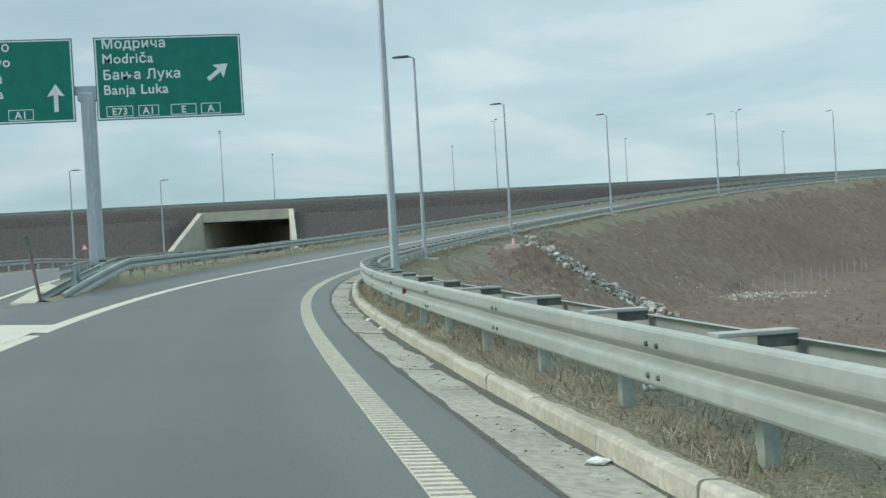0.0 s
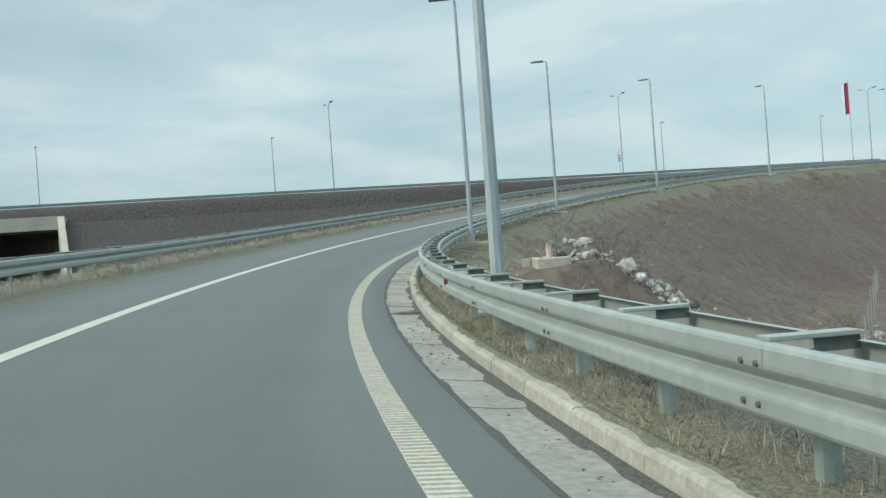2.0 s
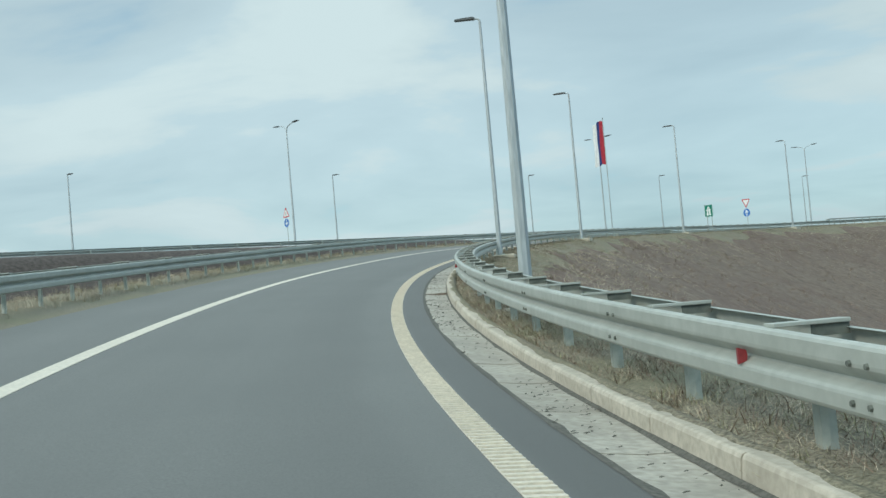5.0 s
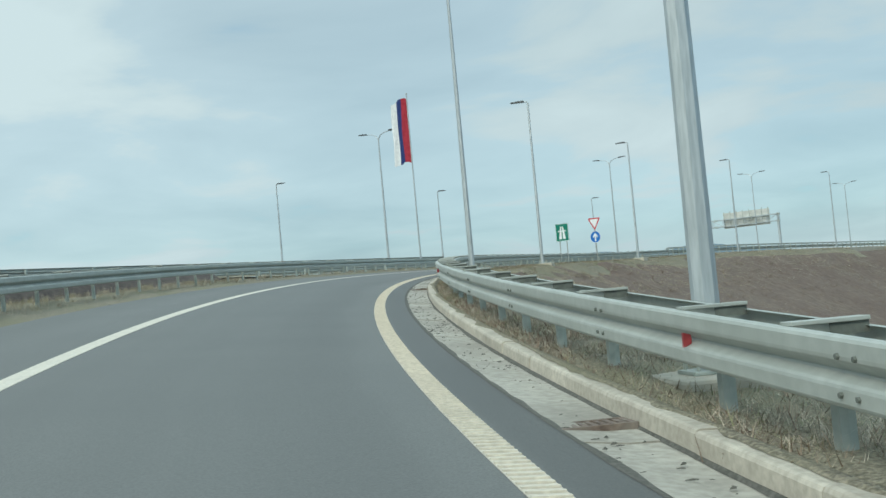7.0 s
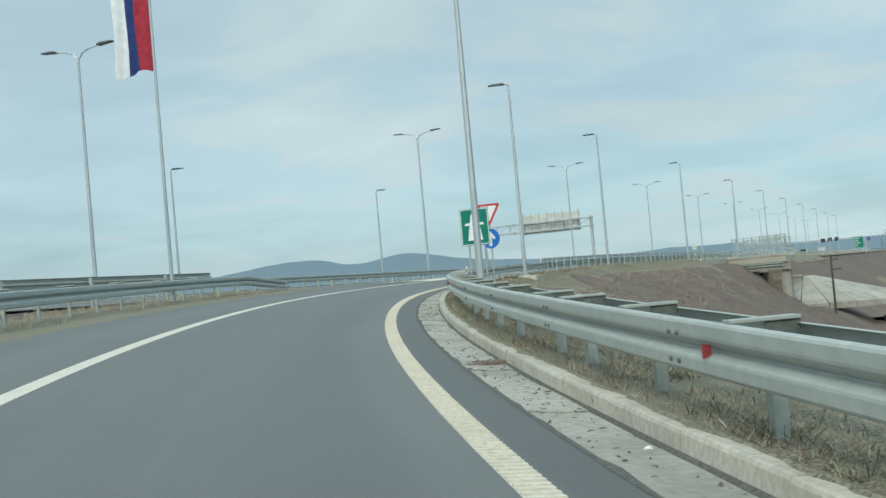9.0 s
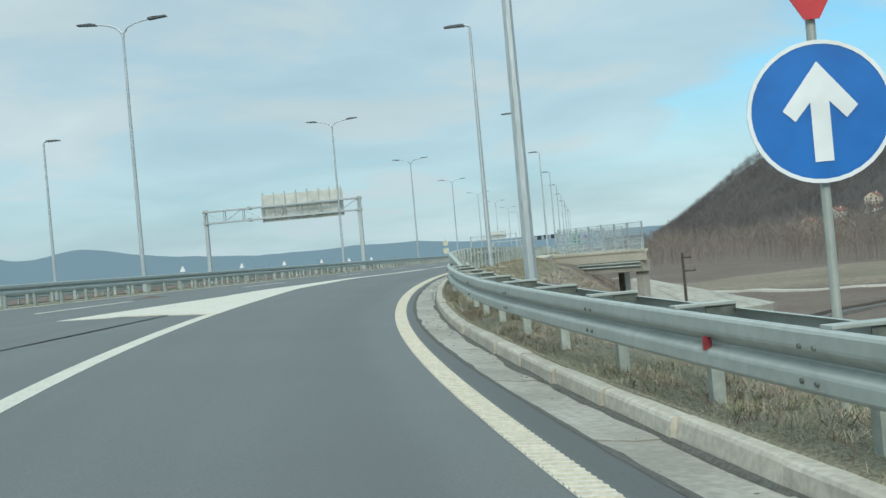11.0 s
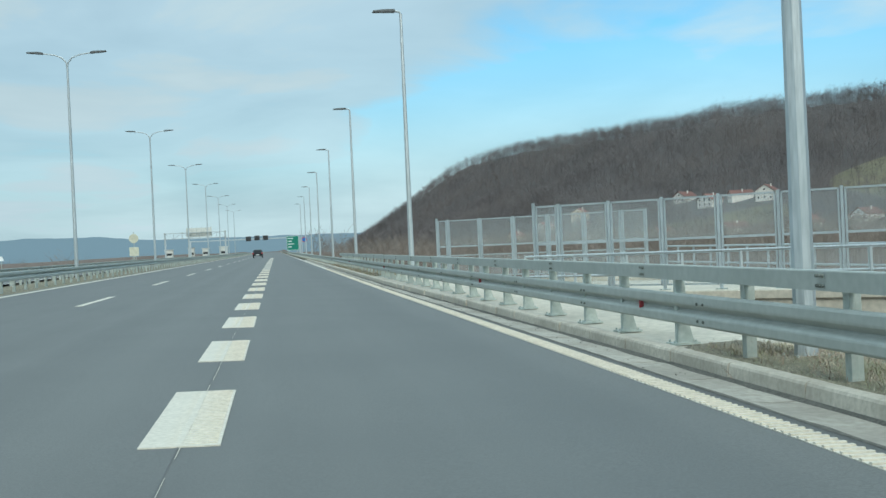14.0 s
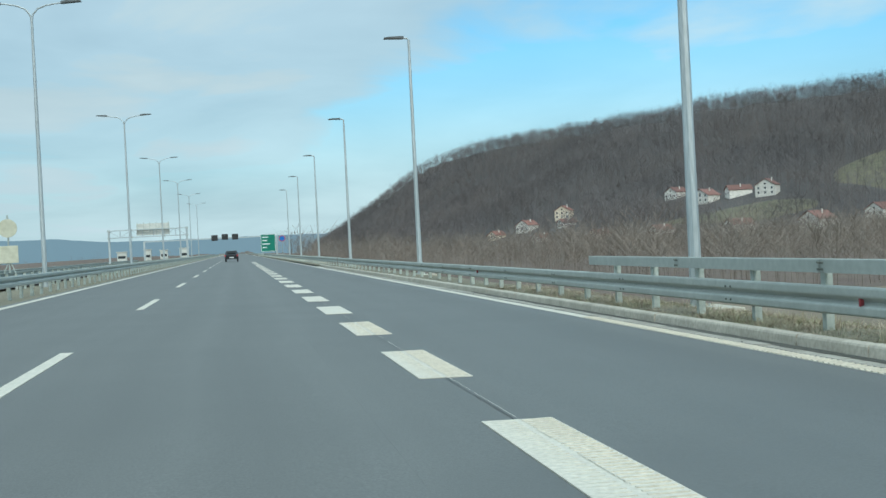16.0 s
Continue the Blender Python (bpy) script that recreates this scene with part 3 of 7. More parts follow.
    return z


gx = np.r_[-4400, -2800, -1800, -1200, -800, -560, -400, -280, -200, -150, -110, -80, -60, np.arange(-45, 240, 2.5), np.arange(240, 330, 10), np.arange(330, 1600, 32), 1700, 1900, 2300, 3000, 4400]
gy = np.r_[-202.62, -202.3, -4400, -2800, -1800, -1200, -800, -600, -480, -400, -350, -310, np.arange(-290, 120, 2.5), np.arange(120, 330, 12), np.arange(330, 2300, 34), 2400, 2700, 3300, 4400]
gx, gy = np.unique(np.r_[gx, PORTAL_X - 0.9, PORTAL_X - 0.3, 118.1, 118.75, 121.25, 122.1]), np.unique(np.r_[gy, -193.75, -191.75])
GX, GY = np.meshgrid(gx, gy)
GZ = ground_z(GX, GY)
rough = wavy(GX, GY, 9.0) * 0.35 + wavy(GX, GY, 3.1, 7.0) * 0.16
far_out = np.clip((np.hypot(GX - 120, GY + 60) - 500) / 300, 0, 1)
rough = rough + far_out * wavy(GX, GY, 130.0, 3.0) * 7.0
steep = (GZ > -8.2) & (GX < 17) & (np.abs(GX) < 17)
GZ = GZ + np.where(steep, 0.0, rough * np.where(GZ < -0.4, 1.0, 0.25))
nx, ny = len(gx), len(gy)
gi = np.arange(ny - 1)[:, None] * nx + np.arange(nx - 1)[None]
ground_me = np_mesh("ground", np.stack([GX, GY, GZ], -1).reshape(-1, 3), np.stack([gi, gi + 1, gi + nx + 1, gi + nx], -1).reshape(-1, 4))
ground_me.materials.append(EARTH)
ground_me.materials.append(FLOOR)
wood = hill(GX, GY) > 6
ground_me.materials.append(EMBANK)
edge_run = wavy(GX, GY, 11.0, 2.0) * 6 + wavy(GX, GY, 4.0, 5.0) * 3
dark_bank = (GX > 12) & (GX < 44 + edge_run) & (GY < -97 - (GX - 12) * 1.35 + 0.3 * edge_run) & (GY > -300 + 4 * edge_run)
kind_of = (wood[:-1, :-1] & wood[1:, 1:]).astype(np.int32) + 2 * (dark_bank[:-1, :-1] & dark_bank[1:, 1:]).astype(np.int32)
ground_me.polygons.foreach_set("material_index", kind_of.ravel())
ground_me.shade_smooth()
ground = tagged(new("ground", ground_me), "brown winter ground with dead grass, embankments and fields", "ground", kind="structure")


def ground_at(x, y):
    """Height of the ground sheet at one place."""
    i = int(np.clip(np.searchsorted(gx, x) - 1, 0, nx - 2)); j = int(np.clip(np.searchsorted(gy, y) - 1, 0, ny - 2))
    u, v = (x - gx[i]) / (gx[i + 1] - gx[i]), (y - gy[j]) / (gy[j + 1] - gy[j])
    return float((GZ[j, i] * (1 - u) + GZ[j, i + 1] * u) * (1 - v) + (GZ[j + 1, i] * (1 - u) + GZ[j + 1, i + 1] * u) * v)


# ---- roads ----
def asp(s):
    return np.interp(s, [217, 238, 262, 300, 312, 326], [0.60, 0.36, 0.30, 0.32, 0.30, 0.25])


def kerb_d(s):
    return np.interp(s, [217, 238, 262, 300, 312, 326], [1.10, 0.80, 0.76, 0.79, 0.72, 0.58])


def rail_d(s):
    return np.interp(s, [217, 236, 262, 312, 326], [1.34, 1.09, 1.07, 1.10, 1.08])


S_JOIN = s_of_y(-20)
S_FAR = s_of_y(900)
s_ramp = np.r_[np.arange(-45, S_JOIN, 1.5), np.arange(S_JOIN, S_JOIN + 80, 4), np.linspace(S_JOIN + 80, S_FAR, 60)]
left_edge = lambda s: np.interp(s, [20, 48, 220, 238, 254, 266], [-4.9, -5.8, -5.8, -5.7, -4.9, -4.47])
road_me = np_mesh("road", *strip(s_ramp, [(left_edge, -0.3), (left_edge, 0), (lambda s: left_edge(s) * 0.5, 0), (0.0, 0), (asp, 0), (asp, -0.3)]))
road_me.materials.append(ASPHALT)
worn_in = lambda s: np.interp(s, [45, 95], [0.3, 1.0])  # at the foot of the slip road cars run wide over the line
set_across(road_me, np.stack([left_edge(s_ramp), left_edge(s_ramp), left_edge(s_ramp) * 0.5, 0 * s_ramp, asp(s_ramp) * worn_in(s_ramp), asp(s_ramp) * worn_in(s_ramp)], 1).ravel())
road = tagged(new("road", road_me), "smooth grey asphalt slip road climbing to the motorway", "road", kind="structure")


def sheet(name, xs_of_y, ys, z_of_x, material, label, category="road"):
    """A flat paved strip between x edges given as functions of y."""
    ys = np.asarray(ys, float)
    cols = []
    for fx in xs_of_y:
        xx = fx(ys) if callable(fx) else np.full(len(ys), float(fx))
        cols.append(np.stack([xx, ys, z_of_x(xx, ys)], 1))
    v = np.stack(cols, 1).reshape(-1, 3)
    k, n = len(xs_of_y), len(ys)
    i = np.arange(n - 1)[:, None] * k + np.arange(k - 1)[None]
    me = np_mesh(name, v, np.stack([i, i + 1, i + k + 1, i + k], -1).reshape(-1, 4))
    me.materials.append(material)
    set_across(me, v[:, 0] - 13.32)
    return tagged(new(name, me), label, category, kind="structure")


def mw_z(x, y=0.0):
    """Height of the carriageways, with a dip added to meet the view-fitted slip road."""
    dip = np.interp(y, [-130, -100, -87, -73, -60, -48], [0, -0.2, -0.2, -0.12, -0.04, 0])
    return np.where(x > -1.7, -0.0185 * (x - 9), -0.0185 * (-3.4 - x - 9)) + dip * np.clip((x - 2) / 6, 0, 1)


def top_z(x, y):
    """Height of the asphalt at one place near the join: slip road or motorway."""
    i = int(np.argmin((LINE[:, 0] - x) ** 2 + (LINE[:, 1] - y) ** 2))
    d = (x - LINE[i, 0]) * _tan[i, 1] - (y - LINE[i, 1]) * _tan[i, 0]
    on_ramp = float(LINE[i, 2] - fall(LINE_S[i]) * d)
    on_mw = float(mw_z(np.array(x), y)) - 0.003
    tops = []
    if d >= float(left_edge(LINE_S[i])) - 0.05 and y < 38:
        tops.append(on_ramp)
    if x <= float(mw_right(y)) + 0.05:
        tops.append(on_mw)
    return max(tops) if tops else (on_ramp if x > 8.9 and y >= 38 else on_mw)


mw_right = lambda y: np.interp(y, [-97, -88, -78, -62, -52, -44], [11.2, 12.2, 11.4, 10.2, 9.4, 8.95])
mw_ys = np.r_[np.arange(-420, -110, 20), np.arange(-110, 60, 3), np.arange(60, 960, 30)]
motorway = sheet("motorway", [1.7, 5.0, mw_right], mw_ys, lambda x, y: mw_z(x, y) - np.interp(y, [-60, -46], [0.012, 0.003]), ASPHALT, "grey asphalt carriageway of the motorway")
sheet("motorway", [-12.6, -6.0, -1.7], np.r_[np.arange(-420, 960, 30)], lambda x, y: mw_z(x), ASPHALT, "grey asphalt carriageway for the oncoming side")
sheet("median", [-1.75, -1.2, 0.0, 1.2, 1.75], np.r_[np.arange(-420, 960, 12)], lambda x, y: MOTORWAY_Z + 0.06 - 0.05 * np.abs(x), VERGE, "gravelly grass median strip between the carriageways", "verge")
sheet("verge", [-14.6, -13.4, -12.55], np.r_[np.arange(-420, 960, 12)], lambda x, y: mw_z(np.full_like(x, -12.6)) - 0.03 - (-12.55 - x) * 0.12, VERGE, "dry grass verge beside the motorway", "verge")
sheet("verge", [mw_right, 12.4, 13.0], np.r_[np.arange(-420, -100, 10)], lambda x, y: mw_z(np.full_like(x, 11.4)) - 0.03 - np.maximum(x - 11.4, 0) * 0.12, VERGE, "dry grass verge beside the motorway", "verge")

# the road through the underpass
road_mid = lambda x: np.interp(x, [-200, PORTAL_X, 28, 90, 104, 118, 132, 144, 152, 163.5, 176, 200, 330], [ROAD_Y + (200 + PORTAL_X) * SKEW, ROAD_Y, ROAD_Y, -216.2, -217.6, -218.4, -218.6, -218.4, -217.95, -217.0, -216.6, -216.3, -216.0])
road_level = lambda x: np.interp(x, [-160, 45, 80, 104, 126, 150, 165, 180, 200, 330], [-8.3, -8.25, -7.85, -7.62, -7.84, -8.13, -8.31, -8.45, -8.62, -9.2])


def cross_road(name, a, b, material, h, label, x0=-160, x1=330):
    xs = np.arange(x0, x1, 6.0)
    mid = road_mid(xs)
    zz = road_level(xs) + h
    v = np.stack([np.stack([xs, mid + a, zz], 1), np.stack([xs, mid + (a + b) / 2, zz], 1), np.stack([xs, mid + b, zz], 1)], 1).reshape(-1, 3)
    i = np.arange(len(xs) - 1)[:, None] * 3 + np.arange(2)[None]
    me = np_mesh(name, v, np.stack([i, i + 1, i + 4, i + 3], -1).reshape(-1, 4))
    me.materials.append(material)
    return tagged(new(name, me), label, "road", kind="structure")


cross_road("road", -4.9, 3.6, ASPHALT, 0.0, "grey asphalt road running straight into the underpass")
cross_road("road_marking", 2.35, 2.55, PAINT, 0.012, "white edge line of the straight road", x1=196)
cross_road("road_marking", -3.7, -3.5, PAINT, 0.006, "white edge line of the straight road")
bank_x = np.arange(38.0, 330.0, 4.0)
bank = np.stack([np.stack([bank_x, road_mid(bank_x) + a, road_level(bank_x) + h], 1) for a, h in ((-4.85, -0.02), (-5.6, 0.02), (-6.6, -0.1), (-10.0, -1.6))], 1).reshape(-1, 3)
bank_i = np.arange(len(bank_x) - 1)[:, None] * 4 + np.arange(3)[None]
bank_me = np_mesh("verge", bank, np.stack([bank_i, bank_i + 4, bank_i + 5, bank_i + 1], -1).reshape(-1, 4))
bank_me.materials.append(VERGE)
tagged(new("verge", bank_me), "dry grass verge on the far side of the straight road", "verge", kind="structure")

def to_straight_edge(v):
    """Lets a sheet dive under the straight road where it would lie over it."""
    lim = road_mid(v[:, 0]) + 3.45
    over = (v[:, 1] < lim) & (v[:, 0] > 60)
    level = road_level(v[:, 0]) - 0.03
    v[:, 2] = np.where(over, level - 0.02 - 0.1 * (lim - v[:, 1]), v[:, 2])
    return v


gore_v, gore_f = strip(np.arange(-45, 30, 1.5), [(lambda s: left_edge(s) + 0.05, -0.35), (lambda s: left_edge(s) + 0.05, -0.012), (-5.5, -0.012), (-6.0, -0.012), (-6.5, -0.012), (-7.0, -0.012), (-8.0, -0.02), (-9.0, -0.02), (-11.0, -0.05), (-13.0, -0.1)])
gore_me = np_mesh("road", to_straight_edge(gore_v), gore_f)
gore_me.materials.append(ASPHALT_OLD)
tagged(new("road", gore_me), "old asphalt between the slip road and the straight road", "road", kind="structure")
# a sealed joint along the wide line
seam = sheet("tar_seam", [9.668, 9.676], np.arange(-24, 120, 6.0), lambda x, y: np.array([top_z(a, b) for a, b in zip(x, y)]) + 0.004, TAR, "thin dark tar seam along the asphalt joint", "road")

# ---- road markings: thin raised paint ----
MARK = 0.005


def marking(name, s_list, d0, d1, label, h=MARK):
    me = np_mesh(name, *strip(s_list, [(d0, -0.01), (d0, h), (d1, h), (d1, -0.01)]))
    me.materials.append(PAINT)
    return tagged(new(name, me), label, "road marking", kind="structure")


fine_s = np.r_[np.arange(-40, S_JOIN, 1.5), np.linspace(S_JOIN, S_FAR, 160)]
marking("edge_line", fine_s, 0.0, 0.20, "white ribbed edge line on the asphalt")
S_GORE = s_of_y(-69.6)
marking("edge_line", np.arange(13, S_GORE + 3, 1.5), -3.62, -3.41, "white edge line on the far side of the slip road")


def flat_mark(name, lows, highs, label, z_up=0.008, thing="road marking", cols=1):
    """A painted strip between two rows of x, y points, laid on the asphalt."""
    bm = bm_new()
    rows = []
    for j in range(cols + 1):
        f = j / cols
        pts = [(p[0] + (q[0] - p[0]) * f, p[1] + (q[1] - p[1]) * f) for p, q in zip(lows, highs)]
        rows.append([(x, y, top_z(x, y)) for x, y in pts])
    tops = [[bm.verts.new((x, y, z + z_up)) for x, y, z in r] for r in rows]
    a, b = tops[0], tops[-1]
    a2 = [bm.verts.new((x, y, z - 0.02)) for x, y, z in rows[0]]
    b2 = [bm.verts.new((x, y, z - 0.02)) for x, y, z in rows[-1]]
    for k in range(len(a) - 1):
        for p, q in zip(tops, tops[1:]):
            bm.faces.new((p[k], q[k], q[k + 1], p[k + 1]))
        bm.faces.new((a2[k], a[k], a[k + 1], a2[k + 1]))
        bm.faces.new((b[k], b2[k], b2[k + 1], b[k + 1]))
    for k in (0, -1):
        bm.faces.new([r[k] for r in tops] + [b2[k], a2[k]])
    return tagged(part(name, bm, PAINT), label, thing, kind="structure")


def straight_mark(name, x0, x1, y0, y1, label, step=6.0):
    ys_ = np.linspace(y0, y1, max(2, int((y1 - y0) / step) + 1))
    return flat_mark(name, [(x0, y) for y in ys_], [(x1, y) for y in ys_], label)


# ribs of the right-hand line, close to the camera's way
rib = bm_new()
box(rib, (0.0, -0.018, 0.0), (0.19, 0.018, 0.011))
rib_me = bpy.data.meshes.new("rib")
rib.to_mesh(rib_me); rib.free(); rib_me.materials.append(PAINT)
rv = np.array([v.co for v in rib_me.vertices]); rf = np.array([list(p.vertices) for p in rib_me.polygons])
rib_s = np.arange(-2, S_JOIN + 70, 0.11)
_, rt, rr = along(rib_s)
c_ = fall(rib_s)
base_p = spot(rib_s, 0.005, MARK)
V = base_p[:, None, :] + rv[None, :, :1] * np.concatenate([rr, -c_[:, None]], 1)[:, None, :] + rv[None, :, 1:2] * np.concatenate([rt, np.zeros((len(rib_s), 1))], 1)[:, None, :] + rv[None, :, 2:3] * np.array([0, 0, 1.0])
F = (rf[None] + (np.arange(len(rib_s)) * len(rv))[:, None, None]).reshape(-1, 4)
ribs_me = np_mesh("line_ribs", V.reshape(-1, 3), F)
ribs_me.materials.append(PAINT)
tagged(new("line_ribs", ribs_me), "raised cross ribs of the white edge line", "road marking", kind="stuff")

# the gore wedge and the wide line between slip road and motorway
gore_ys = np.linspace(-69.6, -44.0, 40)
flat_mark("gore_marking", [(float(np.interp(y, [-69.6, -64.3, -52.6, -44], [8.5, 8.69, 9.17, 9.36])), y) for y in gore_ys], [(float(np.interp(y, [-72.3, -67.4, -56.7, -48.0, -44.0], [12.13, 11.46, 10.16, 9.86, 9.84])), y) for y in gore_ys], "solid white painted wedge where the slip road joins", 0.014, cols=14)
flat_mark("wide_line", [(9.36, -43.95), (9.39, -34.0), (9.41, -24.6)], [(9.84, -43.95), (9.87, -34.0), (9.90, -24.6)], "wide solid white line beside the acceleration lane")
flat_mark("edge_line", [(8.3, y) for y in np.arange(-400, -69.6, 10)] + [(8.3, -69.7)], [(8.5, y) for y in np.arange(-400, -69.6, 10)] + [(8.5, -69.7)], "white edge line of the motorway")
straight_mark("edge_line", 1.95, 2.17, -400, 900, "white edge line along the median", 10)
straight_mark("edge_line", -2.2, -2.0, -400, 900, "white edge line along the median", 100)
straight_mark("edge_line", -10.4, -10.2, -400, 900, "white edge line on the far side", 100)
for k in range(-4, 30):
    y1 = 4.62 + 5.80 * k
    straight_mark("lane_dash", 9.43, 9.93, y1 - 2.96, y1, "wide white dash of the acceleration lane's line")
for k in range(-8, 20):
    y1 = 12.0 + 17.62 * k
    straight_mark("lane_dash", 5.58, 5.74, y1 - 5.95, y1, "long white lane dash")
# studs pressed into the wide dashes: low cross ribs on the nearest ones
rib_y = np.concatenate([4.62 + 5.80 * k - np.arange(0.06, 2.95, 0.085) for k in range(-4, 9)])
half_v = [rv[None] * np.array([1.1, 0.75, 0.8]) + np.stack([np.full(len(rib_y), x0), rib_y, np.full(len(rib_y), float(mw_z(np.array(9.9)))) + 0.0055], 1)[:, None, :] for x0 in (9.44, 9.70)]
V = np.concatenate(half_v)
F = (rf[None] + (np.arange(2 * len(rib_y)) * len(rv))[:, None, None]).reshape(-1, 4)
dash_me = np_mesh("line_ribs", V.reshape(-1, 3), F)
dash_me.materials.append(PAINT)
tagged(new("line_ribs", dash_me), "raised cross ribs of the wide white dashes", "road marking", kind="stuff")
# broken remains of a thin setting-out line along the seam
chalk = np.random.default_rng(12)
chalk_v, chalk_f = [], []
y_at = -30.0
while y_at < 90:
    run = chalk.uniform(0.3, 1.6)
    x_at = 9.69 + chalk.normal(0, 0.004)
    z_at = float(mw_z(np.array(9.69))) + 0.011
    w = chalk.uniform(0.0015, 0.003)
    i = len(chalk_v)
    chalk_v += [(x_at - w, y_at, z_at), (x_at + w, y_at, z_at), (x_at + w, y_at + run, z_at), (x_at - w, y_at + run, z_at)]
    chalk_f.append((i, i + 1, i + 2, i + 3))
    y_at += run + chalk.uniform(0.1, 0.7)
chalk_me = np_mesh("setting_out_line", np.array(chalk_v), np.array(chalk_f))
chalk_me.materials.append(PAINT)
tagged(new("setting_out_line", chalk_me), "thin broken white setting-out line on the seam", "road marking", kind="stuff")
# painted nose where the slip road leaves the straight road
def nose_patch():
    bm = bm_new()
    s_ = np.array([-6.0, 4.0, 14.6])
    a = spot(s_, -3.62, 0.006); b = spot(s_, -3.62 - np.array([0.3, 0.45, 0.9]), 0.006)
    va = [bm.verts.new(p) for p in a]; vb = [bm.verts.new(p) for p in b]
    for i in range(2):
        bm.faces.new((va[i], va[i + 1], vb[i + 1], vb[i]))
    return bm
tagged(part("gore_marking", nose_patch(), PAINT), "white painted nose where the slip road splits off", "road marking", kind="structure")
marking("edge_line", np.arange(-25, 13.1, 1.5), -3.62, -3.41, "white line beside the painted nose")

# ---- right-hand verge and the left verge of the slip road ----
s_v = np.r_[np.arange(-40, s_of_y(120), 1.0)]
kb = lambda s: kerb_d(s) + 0.15
v, f = strip(s_v, [(kb, 0.02), (lambda s: kerb_d(s) + 0.4, 0.10), (lambda s: kerb_d(s) + 1.0, 0.12), (lambda s: kerb_d(s) + 1.6, 0.06), (lambda s: kerb_d(s) + 2.4, -0.25), (lambda s: kerb_d(s) + 4.2, -1.3)])
jig = np.random.default_rng(3).normal(0, 0.018, len(v))
v[:, 2] += jig
v[:, 2] -= np.where((v[:, 1] > -11.2) & (v[:, 1] < 23.8) & (v[:, 0] > 14.16), np.where(v[:, 0] > 15.5, 0.62, 0.22), 0.0)
verge_me = np_mesh("verge", v, f)
verge_me.materials.append(VERGE); verge_me.shade_smooth()
tagged(new("verge", verge_me), "strip of dry grass and earth behind the kerb", "verge", kind="structure")
far_s = np.linspace(s_of_y(120), S_FAR, 40)
fv_me = np_mesh("verge", *strip(far_s, [(kb, 0.02), (lambda s: kerb_d(s) + 1.0, 0.1), (lambda s: kerb_d(s) + 3.2, -0.5)]))
fv_me.materials.append(VERGE)
tagged(new("verge", fv_me), "strip of dry grass beside the motorway", "verge", kind="structure")
s_l = np.arange(22, 232, 1.0)
v, f = strip(s_l, [(left_edge, -0.03), (lambda s: left_edge(s) - 0.3, 0.03), (lambda s: left_edge(s) - 1.2, 0.05), (-7.9, 0.04), (-8.9, -0.1), (-10.4, -0.8), (-11.8, -2.1), (-13.0, -4.0)])
v[:, 2] += np.random.default_rng(4).normal(0, 0.02, len(v))
v = to_straight_edge(v)
lv_me = np_mesh("verge", v, f)
lv_me.materials.append(VERGE); lv_me.shade_smooth()
tagged(new("verge", lv_me), "strip of dry grass beside the slip road", "verge", kind="structure")

# earth shoulder along the motorway's edge, above the embankment
sh_y = np.arange(-400, -113, 4.0)
sh_bump = np.array([noise.noise((y * 0.13, 2.2, 0)) * 0.05 + noise.noise((y * 0.5, 8.1, 0)) * 0.03 for y in sh_y])
sh_rows = [np.stack([np.full(len(sh_y), x), sh_y, z + sh_bump * k + np.interp(sh_y, [-150, -130, -113], [0, -0.03, -0.16])], 1) for x, z, k in ((11.86, -0.12, 0), (12.1, 0.16, 1), (12.7, 0.24, 1), (13.5, 0.02, 1), (14.6, -0.65, 1), (16.2, -2.6, 0))]
sh_v = np.stack(sh_rows, 1).reshape(-1, 3)
sh_i = np.arange(len(sh_y) - 1)[:, None] * 6 + np.arange(5)[None]
sh_me = np_mesh("verge", sh_v, np.stack([sh_i, sh_i + 1, sh_i + 7, sh_i + 6], -1).reshape(-1, 4))
sh_me.materials.append(EMBANK); sh_me.shade_smooth()
tagged(new("verge", sh_me), "dark earth shoulder along the motorway's edge", "verge", kind="structure")

# ---- far ridges on the horizon ----
def ridge_strip(name, dist, crest, seed):
    """A long low ridge; the crest is given as azimuth in degrees and height."""
    n = 300
    az = np.radians(np.linspace(crest[0][0], crest[-1][0], n))
    h = np.interp(np.degrees(az), [c[0] for c in crest], [c[1] for c in crest])
    h = np.convolve(np.pad(h, 2, mode="edge"), np.ones(5) / 5, "valid")
    h = h + np.array([noise.noise((a * 60, seed, 0)) for a in az]) * 3 + np.array([noise.noise((a * 260, seed, 4)) for a in az]) * 1.5
    x, y = dist * np.sin(az), dist * np.cos(az)
    v = np.concatenate([np.stack([x, y, np.full(n, -60.0)], 1), np.stack([x * 1.02, y * 1.02, h], 1), np.stack([x * 1.2, y * 1.2, np.full(n, -60.0)], 1)])
    i = np.arange(n - 1)
    f = np.concatenate([np.stack([i, i + 1, i + n + 1, i + n], 1), np.stack([i + n, i + n + 1, i + 2 * n + 1, i + 2 * n], 1)])
    me = np_mesh(name, v, f)
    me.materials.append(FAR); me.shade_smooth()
    return tagged(new(name, me), "low far ridges on the horizon, their haze painted as a blue glow", "hills", kind="structure")


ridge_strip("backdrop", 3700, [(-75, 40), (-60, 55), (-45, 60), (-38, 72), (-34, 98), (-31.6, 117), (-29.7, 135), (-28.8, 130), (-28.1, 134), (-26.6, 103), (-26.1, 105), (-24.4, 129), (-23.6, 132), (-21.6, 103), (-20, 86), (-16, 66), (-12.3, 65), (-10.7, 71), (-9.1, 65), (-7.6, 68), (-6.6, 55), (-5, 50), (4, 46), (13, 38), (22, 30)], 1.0)

